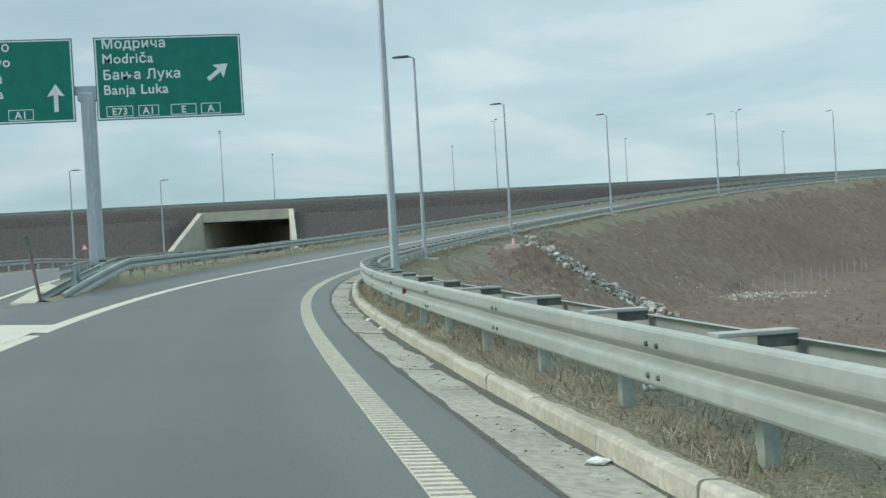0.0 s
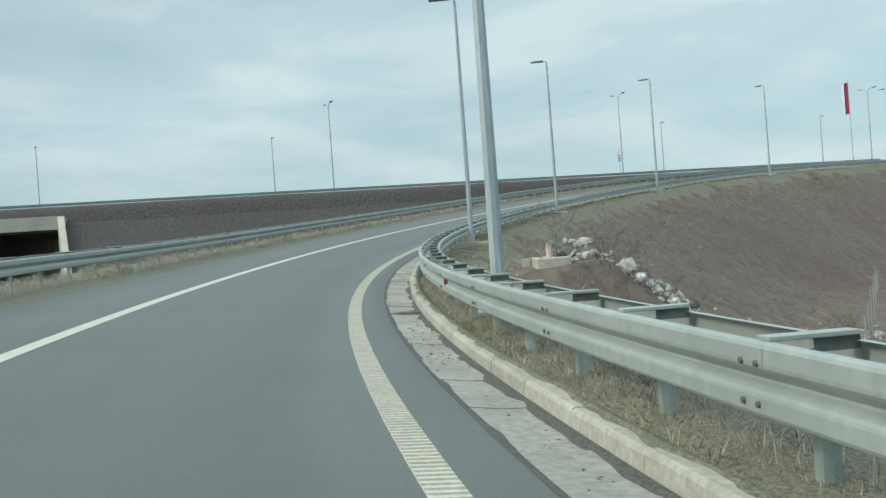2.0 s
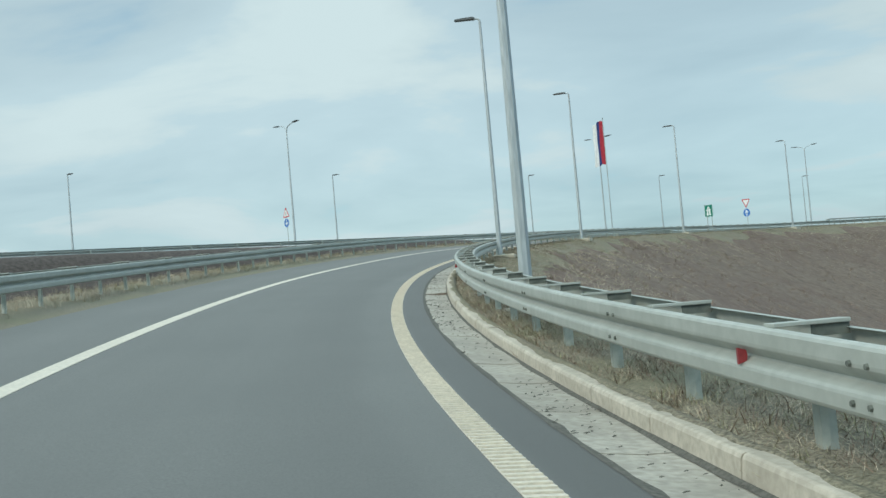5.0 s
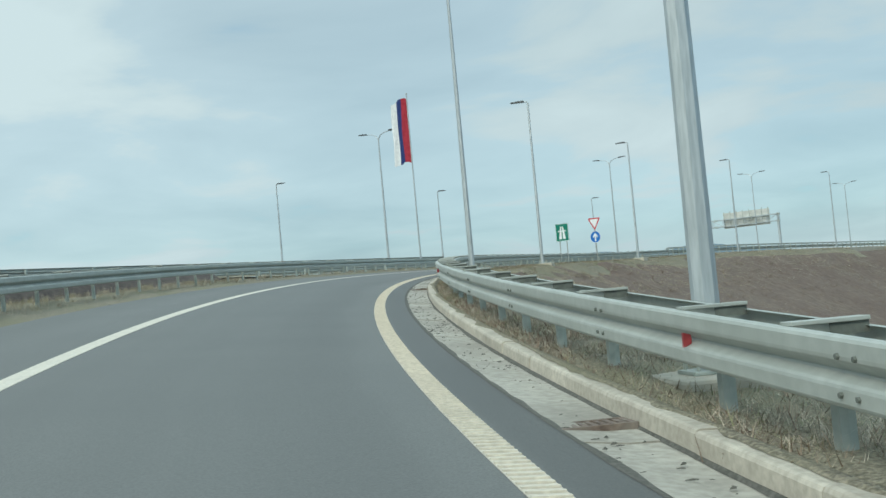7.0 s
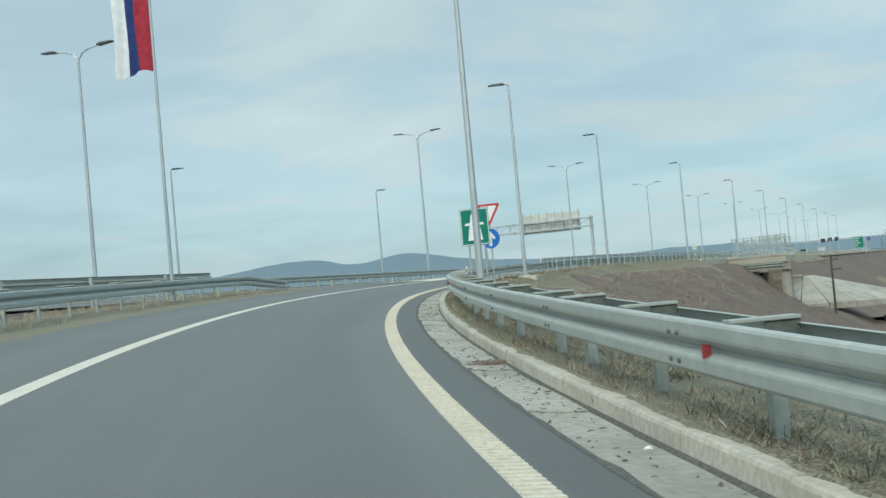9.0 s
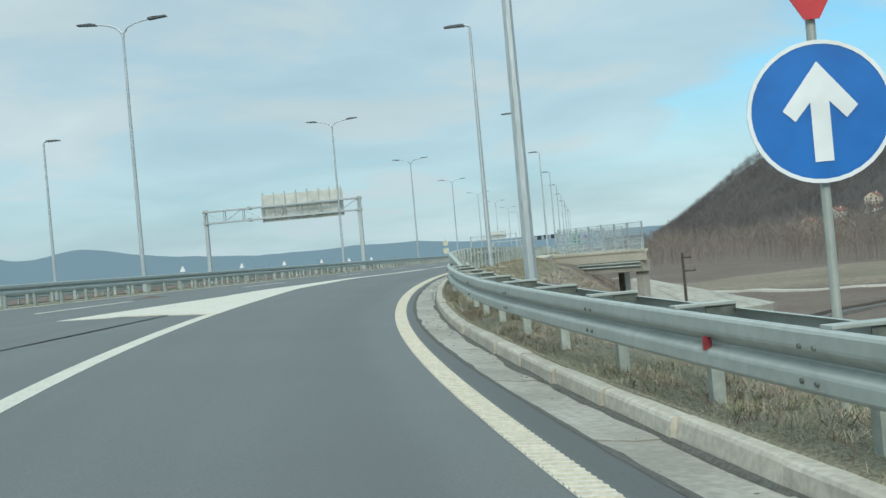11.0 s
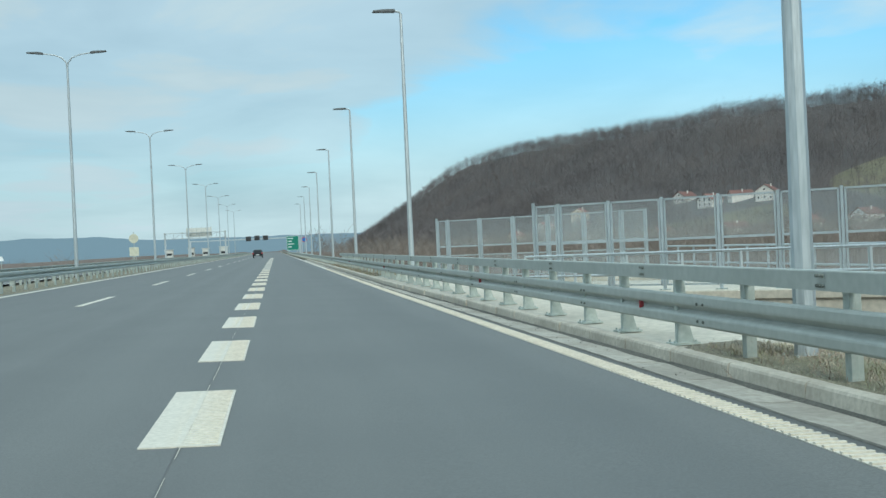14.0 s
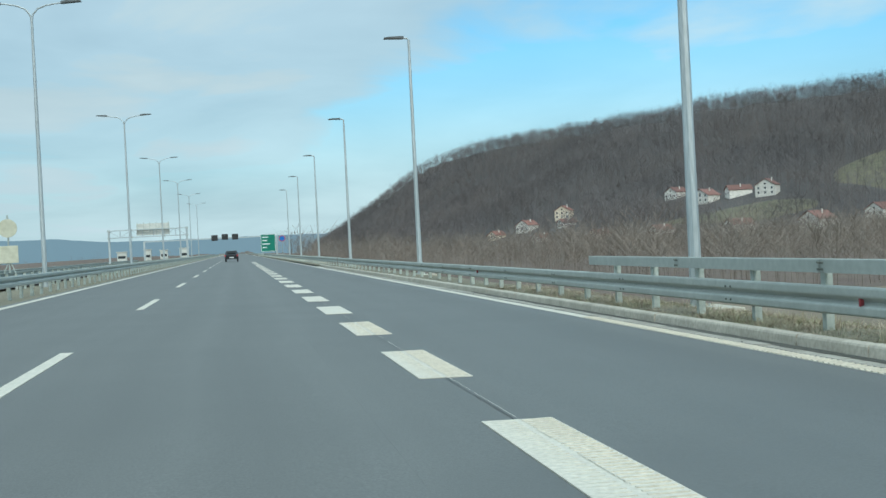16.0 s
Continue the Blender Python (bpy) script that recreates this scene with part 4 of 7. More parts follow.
# houses on the slope: x, y, width, depth, height, turn, cream wall, old roof
HOUSES = [(186.5, 850.4, 9, 9, 3.0, -60, 1, 1), (208, 847, 11, 12, 4.2, -52, 0, 1), (235, 848, 11, 8, 6.0, -38, 1, 1), (225, 807, 8, 10, 3, -75, 0, 1),
          (198, 646, 8, 9, 2.6, -70, 1, 0), (226, 629.5, 8, 10, 2.6, -75, 0, 0), (291, 776, 10, 12, 4.2, -62, 0, 0), (289, 722, 12, 11, 4.6, -62, 0, 0),
          (306, 713, 9, 14, 3.8, -95, 0, 0), (314, 690, 12, 8, 6.0, -46, 0, 0), (259, 607, 10, 13, 3, -80, 0, 0), (291, 586, 13, 13, 3.8, -68, 0, 0),
          (320, 575, 11, 13, 3.4, -70, 0, 0), (394, 668, 10, 8, 4.6, -58, 0, 1), (180, 700, 8, 9, 2.4, -70, 0, 1)]
# meadow patches: middle, half widths, turn, label, seed
MEADOWS = [(282, 655, 44, 26, -23, "olive green winter meadow below the upper houses", 1.0), (420, 640, 85, 70, -23, "grazed olive hillside beside the houses", 2.0)]


# ---- gutter slabs, kerb stones ----
def kerb_and_gutter(s0, s1):
    gutter = empty("gutter", label="pale concrete gutter slabs along the asphalt edge, littered and cracked", category="gutter", kind="structure")
    kerb = empty("kerb", label="row of pale concrete kerb stones with worn edges", category="kerb", kind="structure")
    rng = np.random.default_rng(11)
    def stone(s, e):
        a, lift = float(kerb_d((s + e) / 2)), float(rng.normal(0, 0.004))
        tilt = float(rng.normal(0, 0.007))
        o = [(a, -0.06), (a + 0.010 + tilt, 0.100 + lift), (a + 0.021 + tilt, 0.121 + lift), (a + 0.040 + tilt, 0.130 + lift), (a + 0.15 + tilt, 0.132 + lift), (a + 0.155, -0.06)]
        return solid_strip([s + 0.004, (s + e) / 2, e - 0.004], o)
    K = 1.5
    near = np.arange(0, 396, K)
    for s in near:
        part("kerb_stone", stone(s, s + K), KERB, kerb)
    for row in (np.arange(s0, 0, K), np.arange(near[-1] + K, s1, K)):
        bm = bm_new()
        for s in row:
            one = stone(s, s + K)
            me = bpy.data.meshes.new("tmp")
            one.to_mesh(me); one.free(); bm.from_mesh(me); bpy.data.meshes.remove(me)
        tagged(part("kerb_row", bm, KERB, kerb), kind="stuff")
    s = s0
    while s < s1:
        e = s + float(rng.choice([1.6, 1.65, 1.75]))
        m = (s + e) / 2
        a, b = float(asp(m)), float(kerb_d(m))
        lift = float(rng.normal(0, 0.004))
        o = [(a + 0.028, -0.08), (a + 0.028 + float(rng.normal(0, 0.010)), -0.004 + lift), (a + (b - a) * 0.6, -0.022 + lift), (b - 0.006, -0.016 + lift), (b - 0.006, -0.08)]
        part("gutter_slab", solid_strip([s + 0.009, m, e - 0.009], o), CONCRETE, gutter)
        s = e
    bed = np_mesh("joint_bed", *strip(np.arange(s0, s1, 1.0), [(lambda q: asp(q) - 0.01, -0.02), (lambda q: kerb_d(q) * 0.5 + asp(q) * 0.5, -0.045), (lambda q: kerb_d(q) + 0.05, -0.04)]))
    part("joint_bed", bed, DARKJOINT, gutter, "dirt showing in the open joints")


# ---- guardrails ----
W_FACE = [(0.065, 0.718), (0.030, 0.720), (0.010, 0.711), (0.001, 0.695), (0.000, 0.632), (0.003, 0.614), (0.014, 0.601), (0.062, 0.568), (0.072, 0.558), (0.066, 0.547), (0.016, 0.516), (0.004, 0.503), (0.000, 0.487), (0.001, 0.424), (0.010, 0.408), (0.030, 0.399), (0.065, 0.401)]


def w_outline(d, flip=False, base=0.0):
    sign = -1.0 if flip else 1.0
    front = [(d + sign * a, h + base) for a, h in W_FACE]
    back = [(d + sign * (a + 0.006), h + base) for a, h in reversed(W_FACE)]
    return front + back


def line_strip(place, us, outline_of):
    """A closed section swept by any placing function."""
    rings = [place(u, outline_of(u)) for u in us]
    k = len(rings[0])
    v = np.concatenate(rings)
    f = []
    for a in range(len(us) - 1):
        i = a * k + np.arange(k)
        j = a * k + (np.arange(k) + 1) % k
        f.append(np.stack([i, j, j + k, i + k], 1))
    return np_mesh("beam", v, np.concatenate(f))


def on_line(u, outline):
    o = np.array(outline)
    p, t, r = along(u)
    q = np.repeat(p, len(o), 0)
    q[:, :2] += r[0] * o[:, :1]
    q[:, 2] += o[:, 1] - float(fall(u)) * o[:, 0]
    return q


def on_lane(x0, z0, sign=1.0):
    def place(u, outline):
        o = np.array(outline)
        return np.stack([x0 + sign * o[:, 0], np.full(len(o), u), z0 + o[:, 1]], 1)
    return place


def channel_post(height, foot=False, wide=1.0):
    """A rolled C post; with foot, a tapered web welded to a plate."""
    bm = bm_new()
    if foot:
        prism(bm, [(-0.055, 0.02), (0.13, 0.02), (0.055, 0.30), (0.05, height), (-0.05, height), (-0.05, 0.30)], -0.04, 0.04)
        box(bm, (-0.13, -0.11, 0.0), (0.17, 0.11, 0.022))
        for dx in (-0.1, 0.13):
            for dy in (-0.08, 0.08):
                tube(bm, (dx, dy, 0.02), (dx, dy, 0.05), 0.012, n=6)
    else:
        o = [(-0.05, -0.03), (0.05, -0.03), (0.05, -0.022), (-0.042, -0.022), (-0.046, 0.0), (-0.036, 0.022), (0.05, 0.022), (0.05, 0.03), (-0.05, 0.03), (-0.056, 0.0)]
        a = [bm.verts.new((y * 1.6 * wide, x * wide, -0.25)) for x, y in o]
        b = [bm.verts.new((y * 1.6 * wide, x * wide, height)) for x, y in o]
        for i in range(10):
            bm.faces.new((a[i], a[(i + 1) % 10], b[(i + 1) % 10], b[i]))
        bm.faces.new(b)
    bmesh.ops.recalc_face_normals(bm, faces=bm.faces)
    me = bpy.data.meshes.new("post")
    bm.to_mesh(me); bm.free(); me.materials.append(GALV_DULL)
    return me


def spacer_mesh(width):
    """An open channel lying across, between the front and the back beam."""
    bm = bm_new()
    box(bm, (0.0, -0.065, 0.120), (width, 0.065, 0.142), bevel=0.004)
    me = bpy.data.meshes.new("spacer")
    bm.to_mesh(me); bm.free(); me.materials.append(GALV)
    # the web's dark colour stands in for shade inside the open channel
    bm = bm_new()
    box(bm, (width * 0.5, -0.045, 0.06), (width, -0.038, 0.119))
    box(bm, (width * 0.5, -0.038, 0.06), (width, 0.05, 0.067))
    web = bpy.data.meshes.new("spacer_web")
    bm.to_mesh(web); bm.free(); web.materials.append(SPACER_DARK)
    return me, web


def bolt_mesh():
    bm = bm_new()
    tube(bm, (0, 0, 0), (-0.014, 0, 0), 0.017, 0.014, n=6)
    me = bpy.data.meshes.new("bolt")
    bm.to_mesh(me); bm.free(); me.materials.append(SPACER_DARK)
    return me


POST_THIN = channel_post(0.62, wide=0.7)
POST_RAMP = channel_post(0.60, wide=0.88)
POST_LOW, POST_HIGH, POST_FOOT = channel_post(0.68), channel_post(0.97), channel_post(0.84, True)
POST_FOOT_LOW = channel_post(0.56, True)
(SPACER, SPACER_WEB), BOLT = spacer_mesh(0.41), bolt_mesh()
refl = bm_new()
prism(refl, [(-0.078, -0.046), (-0.03, -0.030), (-0.026, 0.0), (-0.03, 0.028), (-0.078, 0.042)], -0.012, 0.012)
REFLECTOR = bpy.data.meshes.new("reflector")
refl.to_mesh(REFLECTOR); refl.free(); REFLECTOR.materials.append(REFLEX)


def child(name, me, parent, m, label=""):
    ob = new(name, me)
    ob.parent = parent
    ob.matrix_basis = m
    return tagged(ob, label)


# post stations placed to fit the camera's view, with the odd short bay
FITTED_POSTS = [1.92, 6.18, 13.32, 17.38, 34.16, 35.52, 39.8, 42.6, 51.12, 64.42, 70.82, 84.42, 93.38, 134.62, 140.82, 143.34, 144.88, 147.5, 153.6, 160.42, 185.84, 190.16, 191.58, 194.36, 239.4, 243.4]


def post_stations(s0, s1):
    """Posts about 2.1 m apart that pass through the fitted ones."""
    ends = [s0 + 0.2] + FITTED_POSTS + [s1]
    out = []
    for a, b in zip(ends, ends[1:]):
        n = max(1, int(round((b - a) / 2.1)))
        out += [a + (b - a) * k / n for k in range(n)]
    return out


def ramp_rail(s0, s1, spacing, label):
    """The slip road's rail: two W beams held apart by spacers."""
    g = empty("guardrail", label=label, category="guardrail", group="guardrails")
    bays = int(math.ceil((s1 + 2.4 - s0) / (2 * spacing)))
    for k in range(bays):
        a = s0 + 2 * spacing * k
        us = np.linspace(a, min(a + 2 * spacing + 0.12, s1 + 2.4), 5)
        over = 0.0015 * (k % 2)
        if a < s1 - 0.3:
            part("front_beam", line_strip(on_line, np.linspace(a, min(a + 2 * spacing + 0.12, s1 + 0.05), 5), lambda u: w_outline(float(rail_d(u)) - over)), GALV, g, smooth=False)
        part("back_beam", line_strip(on_line, us, lambda u: w_outline(float(rail_d(u)) + 0.51 + over, True)), GALV, g)
        for dy, h in ((0.06, 0.63), (0.22, 0.63), (0.06, 0.46), (0.22, 0.46)):
            child("bolt", BOLT, g, frame_at(a + dy, float(rail_d(a)) - over, h))
    for k, s in enumerate(post_stations(s0, s1)):
        child("post", POST_RAMP, g, frame_at(s, float(rail_d(s)) + 0.30, 0.0))
        sp = child("spacer", SPACER, g, frame_at(s, float(rail_d(s)) + 0.05, 0.598))
        child("web", SPACER_WEB, sp, Matrix.Identity(4), "steel web in a dark colour that stands in for its shade")
    for s in (-8.0, 13.0, 33.6, 54.0, 104.0, 124.5, 144.7, 164.0, 186.1, 207.0, 228.0):
        child("reflector", REFLECTOR, g, frame_at(s, float(rail_d(s)) + 0.066, 0.558), "red reflector plate")
    return g


kerb_and_gutter(-42.0, s_of_y(120))
ramp_rail(-41.5, s_of_y(-66), 2.0, "grey galvanised double-sided W-beam guardrail along the slip road")


def w_sink(u):
    """The W beam hangs lower past the join, lowest over the bridge."""
    return float(np.interp(u, [s_of_y(-66), s_of_y(-60), s_of_y(-20), s_of_y(-10)], [0.0, -0.06, -0.06, -0.08]))


def motorway_rail(y0, y1):
    """Past the join: one W beam with a flat box beam above it, posts on plates over the bridge."""
    g = empty("guardrail", label="tall galvanised guardrail with a box beam above a W beam", category="guardrail", group="guardrails")
    s0, s1 = s_of_y(y0), s_of_y(y1)
    bay = 4.5
    for k in range(int((s1 - s0) / bay)):
        a = s0 + bay * k
        us = np.linspace(a, a + bay + 0.1, 4)
        part("front_beam", line_strip(on_line, us, lambda u: w_outline(float(rail_d(u)) - 0.0015 * (k % 2), False, w_sink(u))), GALV, g)
        for dy, h in ((0.06, 0.63), (0.22, 0.63), (0.06, 0.46), (0.22, 0.46)):
            child("bolt", BOLT, g, frame_at(a + dy, float(rail_d(a)) - 0.004, h + w_sink(a)))
    b0, b1 = s_of_y(-63.95), s_of_y(53.0)
    n = int((b1 - b0) / bay)
    for k in range(n):
        a = b0 + (b1 - b0) / n * k
        us = np.linspace(a, a + (b1 - b0) / n + 0.02, 8 if k == 0 else 4)
        def top(u):
            low = float(np.clip(1 - (u - b0) / 1.5, 0, 1))
            d = float(rail_d(u)) + 0.02 + 0.30 * low
            dip = -0.33 * low
            return [(d, 0.775 + dip), (d + 0.006, 0.775 + dip), (d + 0.094, 0.775 + dip), (d + 0.10, 0.775 + dip), (d + 0.10, 0.922 + dip), (d + 0.094, 0.932 + dip), (d + 0.006, 0.932 + dip), (d, 0.922 + dip)]
        part("top_beam", line_strip(on_line, us, top), GALV, g)
        for dy in (-0.07, -0.02, 0.03) if k else ():
            for h in (0.815, 0.892):
                child("bolt", BOLT, g, frame_at(a + dy, float(rail_d(a)) + 0.01, h))
    post_y = list(np.arange(-65.1, -58.2, 1.36)) + list(-11.03 - 1.875 * np.arange(24, 0, -1)) + list(np.arange(-11.03, y1, 1.9))
    for k, y in enumerate(post_y):
        s = s_of_y(y)
        on_deck = -11.6 < y < 24
        tall = -62.5 < y < 53.3
        me = (POST_FOOT if tall else POST_FOOT_LOW) if on_deck else (POST_HIGH if tall else POST_LOW)
        child("post", me, g, frame_at(s, float(rail_d(s)) + (0.09 if on_deck else 0.13), 0.095 if on_deck else -0.05))
    for s in (251.2, 262.6, 272.9, 283.0, 293.0, 303.4, 314.1, 335.0, 356.5, 377.0):
        child("reflector", REFLECTOR, g, frame_at(s, float(rail_d(s)) + 0.066, 0.558 + w_sink(s)), "red reflector plate")
    # the rest, far down the road
    far = np.r_[np.arange(s1, s1 + 200, 10), np.linspace(s1 + 200, S_FAR - 10, 20)]
    part("front_beam", line_strip(on_line, far, lambda u: w_outline(float(rail_d(u)), False, -0.08)), GALV, g)
    pv = np.array([v.co for v in POST_LOW.vertices]); pf = [list(p.vertices) for p in POST_LOW.polygons if len(p.vertices) == 4]
    ps = np.arange(s1, s1 + 300, 2.25)
    pp = spot(ps, rail_d(ps) + 0.13)
    V = (pv[None] + pp[:, None, :]).reshape(-1, 3)
    F = (np.array(pf)[None] + (np.arange(len(ps)) * len(pv))[:, None, None]).reshape(-1, 4)
    tagged(part("post_row", np_mesh("post_row", V, F), GALV_DULL, g), kind="stuff")
    return g


motorway_rail(-66, 110)


def lane_rail(x, y0, y1, z, sign, label, spacing=2.0, double=False):
    """A single W-beam rail along the motorway; posts near the camera's way are parts."""
    g = empty("guardrail", label=label, category="guardrail", group="guardrails")
    ys = np.arange(y0, y1, 24.0)
    for a in ys:
        us = np.linspace(a, min(a + 24.05, y1), 2)
        part("front_beam", line_strip(on_lane(x, z, sign), us, lambda u: w_outline(0.0)), GALV, g)
        if double:
            part("back_beam", line_strip(on_lane(x, z, sign), us, lambda u: w_outline(0.5, True)), GALV, g)
    near = [y for y in np.arange(y0 + 1, y1, spacing) if -75 < y < 110]
    for y in near[:140]:
        child("post", POST_LOW, g, Matrix.Translation((x + sign * 0.15, y, z)))
    rest = np.array([y for y in np.arange(y0 + 1, y1, spacing) if not -75 < y < 110 or y > near[:140][-1]] if near else np.arange(y0 + 1, y1, spacing))
    if len(rest):
        pv = np.array([v.co for v in POST_LOW.vertices]); pf = [list(p.vertices) for p in POST_LOW.polygons if len(p.vertices) == 4]
        V = (pv[None] + np.stack([np.full(len(rest), x + sign * 0.15), rest, np.full(len(rest), z)], 1)[:, None, :]).reshape(-1, 3)
        F = (np.array(pf)[None] + (np.arange(len(rest)) * len(pv))[:, None, None]).reshape(-1, 4)
        tagged(part("post_row", np_mesh("post_row", V, F), GALV_DULL, g), kind="stuff")
    return g


lane_rail(1.25, -400, 500, MOTORWAY_Z, -1.0, "galvanised W-beam guardrail along the median")
lane_rail(-1.25, -400, 500, MOTORWAY_Z, 1.0, "galvanised W-beam guardrail along the median, facing the far side")
lane_rail(-13.2, -400, 300, -0.06, -1.0, "galvanised W-beam guardrail on the far edge of the motorway", 4.0)
lane_rail(11.9, -400, -92, -0.08, 1.0, "galvanised W-beam guardrail on the motorway's edge", 4.0)


def left_ramp_rail(s0, s1):
    g = empty("guardrail", label="galvanised double W-beam guardrail on the outer side of the slip road", category="guardrail", group="guardrails")
    D = lambda u: np.interp(u, [23, 40, 64, s1 - 8, s1], [-5.15, -5.9, -6.75, -6.75, -7.0])
    sink = lambda u: float(np.interp(u, [s0, s0 + 9, s1 - 6, s1], [-0.62, 0, 0, -0.3]))
    a = s0
    while a < s1 - 0.5:
        us = np.linspace(a, min(a + 4.05, s1), 4)
        part("front_beam", line_strip(on_line, us, lambda u: w_outline(float(D(u)) , True, sink(u))), GALV, g)
        part("back_beam", line_strip(on_line, us, lambda u: w_outline(float(D(u)) - 0.51, False, sink(u))), GALV, g)
        a += 4.0
    n = int((s1 - s0 - 12) / 2.05)
    for k in range(n):
        s = s0 + 6 + 2.05 * k
        child("post", POST_THIN, g, frame_at(s, float(D(s)) - 0.2, 0.0))
        if k % 2 == 0:
            sp = child("spacer", SPACER, g, frame_at(s, float(D(s)) - 0.46, 0.598))
            child("web", SPACER_WEB, sp, Matrix.Identity(4), "steel web in a dark colour that stands in for its shade")
    return g


left_ramp_rail(23.5, 230.0)


def straight_road_rail(x0, x1, off, step=2.0):
    """The rail beside the straight road, from the nose towards the underpass."""
    g = empty("guardrail", label="galvanised W-beam guardrail beside the straight road", category="guardrail", group="guardrails")
    height = lambda x: float(road_level(x))
    def place(u, outline):
        o = np.array(outline)
        return np.stack([np.full(len(o), u), float(road_mid(u)) + off + (o[:, 0] if off > 0 else -o[:, 0]), height(u) + o[:, 1]], 1)
    for a in np.arange(x0, x1, 8.0):
        part("front_beam", line_strip(place, np.linspace(a, min(a + 8.04, x1), 4), lambda u: w_outline(0.0)), GALV, g)
    for a in np.arange(x0 + 1, x1, step):
        child("post", POST_LOW, g, Matrix.Translation((a, float(road_mid(a)) + off + math.copysign(0.15, off), height(a))) @ Matrix.Rotation(radians(90), 4, "Z"))
    return g


straight_road_rail(38.0, 164.6, 4.05)
straight_road_rail(52.0, 190.0, -5.5, 4.0)


# ---- lamp posts ----
def slip_lamp():
    """An eight-sided tapered pole with a short arm and a flat lamp over the road (towards -x)."""
    lamp = empty("street_lamp", label="tall grey tapered steel lamp post with one flat dark head", category="street lamp", group="street lamps of the slip road")
    bm = bm_new()
    tube(bm, (0, 0, 0.02), (0, 0, 9.5), 0.105, 0.052, n=8, turn=0.39)
    part("pole", bm, POLE, lamp)
    bm = bm_new()
    box(bm, (-0.2, -0.2, 0), (0.2, 0.2, 0.03), bevel=0.006)
    for a in (-0.15, 0.15):
        for b in (-0.15, 0.15):
            tube(bm, (a, b, 0.03), (a, b, 0.08), 0.016, n=6)
    part("base_plate", bm, GALV_DULL, lamp)
    bm = bm_new()
    bent_tube(bm, [(0, 0, 9.35), (-0.005, 0, 9.52), (-0.06, 0, 9.59), (-0.3, 0, 9.62)], 0.04, 8)
    part("arm", bm, POLE, lamp)
    bm = bm_new()
    prism(bm, [(-1.02, 9.585), (-0.22, 9.575), (-0.2, 9.62), (-0.24, 9.67), (-0.7, 9.66), (-1.0, 9.63)], -0.15, 0.15)
    part("lamp_head", bm, LAMPHEAD, lamp, "flat dark lamp head")
    return lamp


def footing():
    bm = bm_new()
    box(bm, (-0.5, -0.55, -0.9), (0.5, 0.55, 0.0), bevel=0.03)
    ob = part("lamp_footing", bm, SLAB)
    return tagged(ob, "pale cast concrete footing block under a lamp post", "footing", "footings")


LAMP, FOOT = None, None
lamp_places = []
for k in range(-1, 8):
    s = float(np.interp(k, [-1, 0, 1, 2, 3, 4, 5, 6, 7], [-7.0, 22.9, 54.1, 85.5, 115.9, 146.28, 177.6, 209.2, 239.75]))
    d = float(np.interp(k, [0, 2, 4, 5, 6, 7], [2.06, 2.10, 2.05, 2.17, 2.18, 2.16]))
    lamp_places.append((s, d))
for s, d in lamp_places:
    m = frame_at(s, d, 0.17)
    if LAMP is None:
        LAMP = slip_lamp(); LAMP.matrix_world = m
        FOOT = footing(); FOOT.matrix_world = m @ Matrix.Translation((0.12, 0, 0.0))
    else:
        copy_thing(LAMP, m)
        copy_thing(FOOT, m @ Matrix.Translation((0.12, 0, 0.0)))
for y in (-44.6, -13.0, 19.8, 49.9, 79.7, 109.8, 140.0, 170.3, 200.6):
    copy_thing(LAMP, Matrix.Translation((15.0 if y < 0 else 15.15, y, -0.05)))
    copy_thing(FOOT, Matrix.Translation((15.1 if y < 0 else 15.25, y, -0.04)))
for y in (-25.2, -59.0, -83.6, -112.8, -142.3, -173.3, -204.0, -234.0, -264.0):
    copy_thing(LAMP, Matrix.Translation((-11.9, y, -0.3)) @ Matrix.Rotation(math.pi, 4, "Z"))


def median_lamp():
    """A tall mast with two curved arms."""
    lamp = empty("street_lamp", label="slender steel mast with two curved arms and dark lamp heads", category="street lamp", group="double street lamps of the median")
    bm = bm_new()
    tube(bm, (0, 0, 0.02), (0, 0, 11.1), 0.105, 0.055, n=10)
    part("pole", bm, POLE, lamp)
    bm = bm_new()
    box(bm, (-0.22, -0.22, 0), (0.22, 0.22, 0.03), bevel=0.006)
    part("base_plate", bm, GALV_DULL, lamp)
    for sx in (-1, 1):
        bm = bm_new()
        bent_tube(bm, [(0, 0, 11.08), (sx * 0.06, 0, 11.33), (sx * 0.25, 0, 11.56), (sx * 0.6, 0, 11.70), (sx * 1.0, 0, 11.77), (sx * 1.3, 0, 11.80)], 0.045, 8, 0.03)
        part("arm", bm, POLE, lamp)
        bm = bm_new()
        prism(bm, [(sx * 1.2, 11.76), (sx * 2.02, 11.83), (sx * 2.0, 11.88), (sx * 1.4, 11.88), (sx * 1.2, 11.84)], -0.15, 0.15)
        part("lamp_head", bm, LAMPHEAD, lamp, "flat dark lamp head")
    return lamp


MAST = median_lamp()
MAST.matrix_world = Matrix.Translation((-0.3, -41.63, 0.15))
for x, y in [(1.5, -212.2), (2.66, -168.7), (2.7, -127.6), (0.75, -84.3)] + [(0.0, 41.63 * k) for k in range(0, 8)]:
    copy_thing(MAST, Matrix.Translation((x, y, 0.15)))

# lamps along the straight road
for x, y, z in ((75.0, -225.0, -8.15), (45.0, -218.75, -7.5)):
    copy_thing(LAMP, Matrix.Translation((x, y, z)) @ Matrix.Rotation(-math.pi / 2, 4, "Z"))


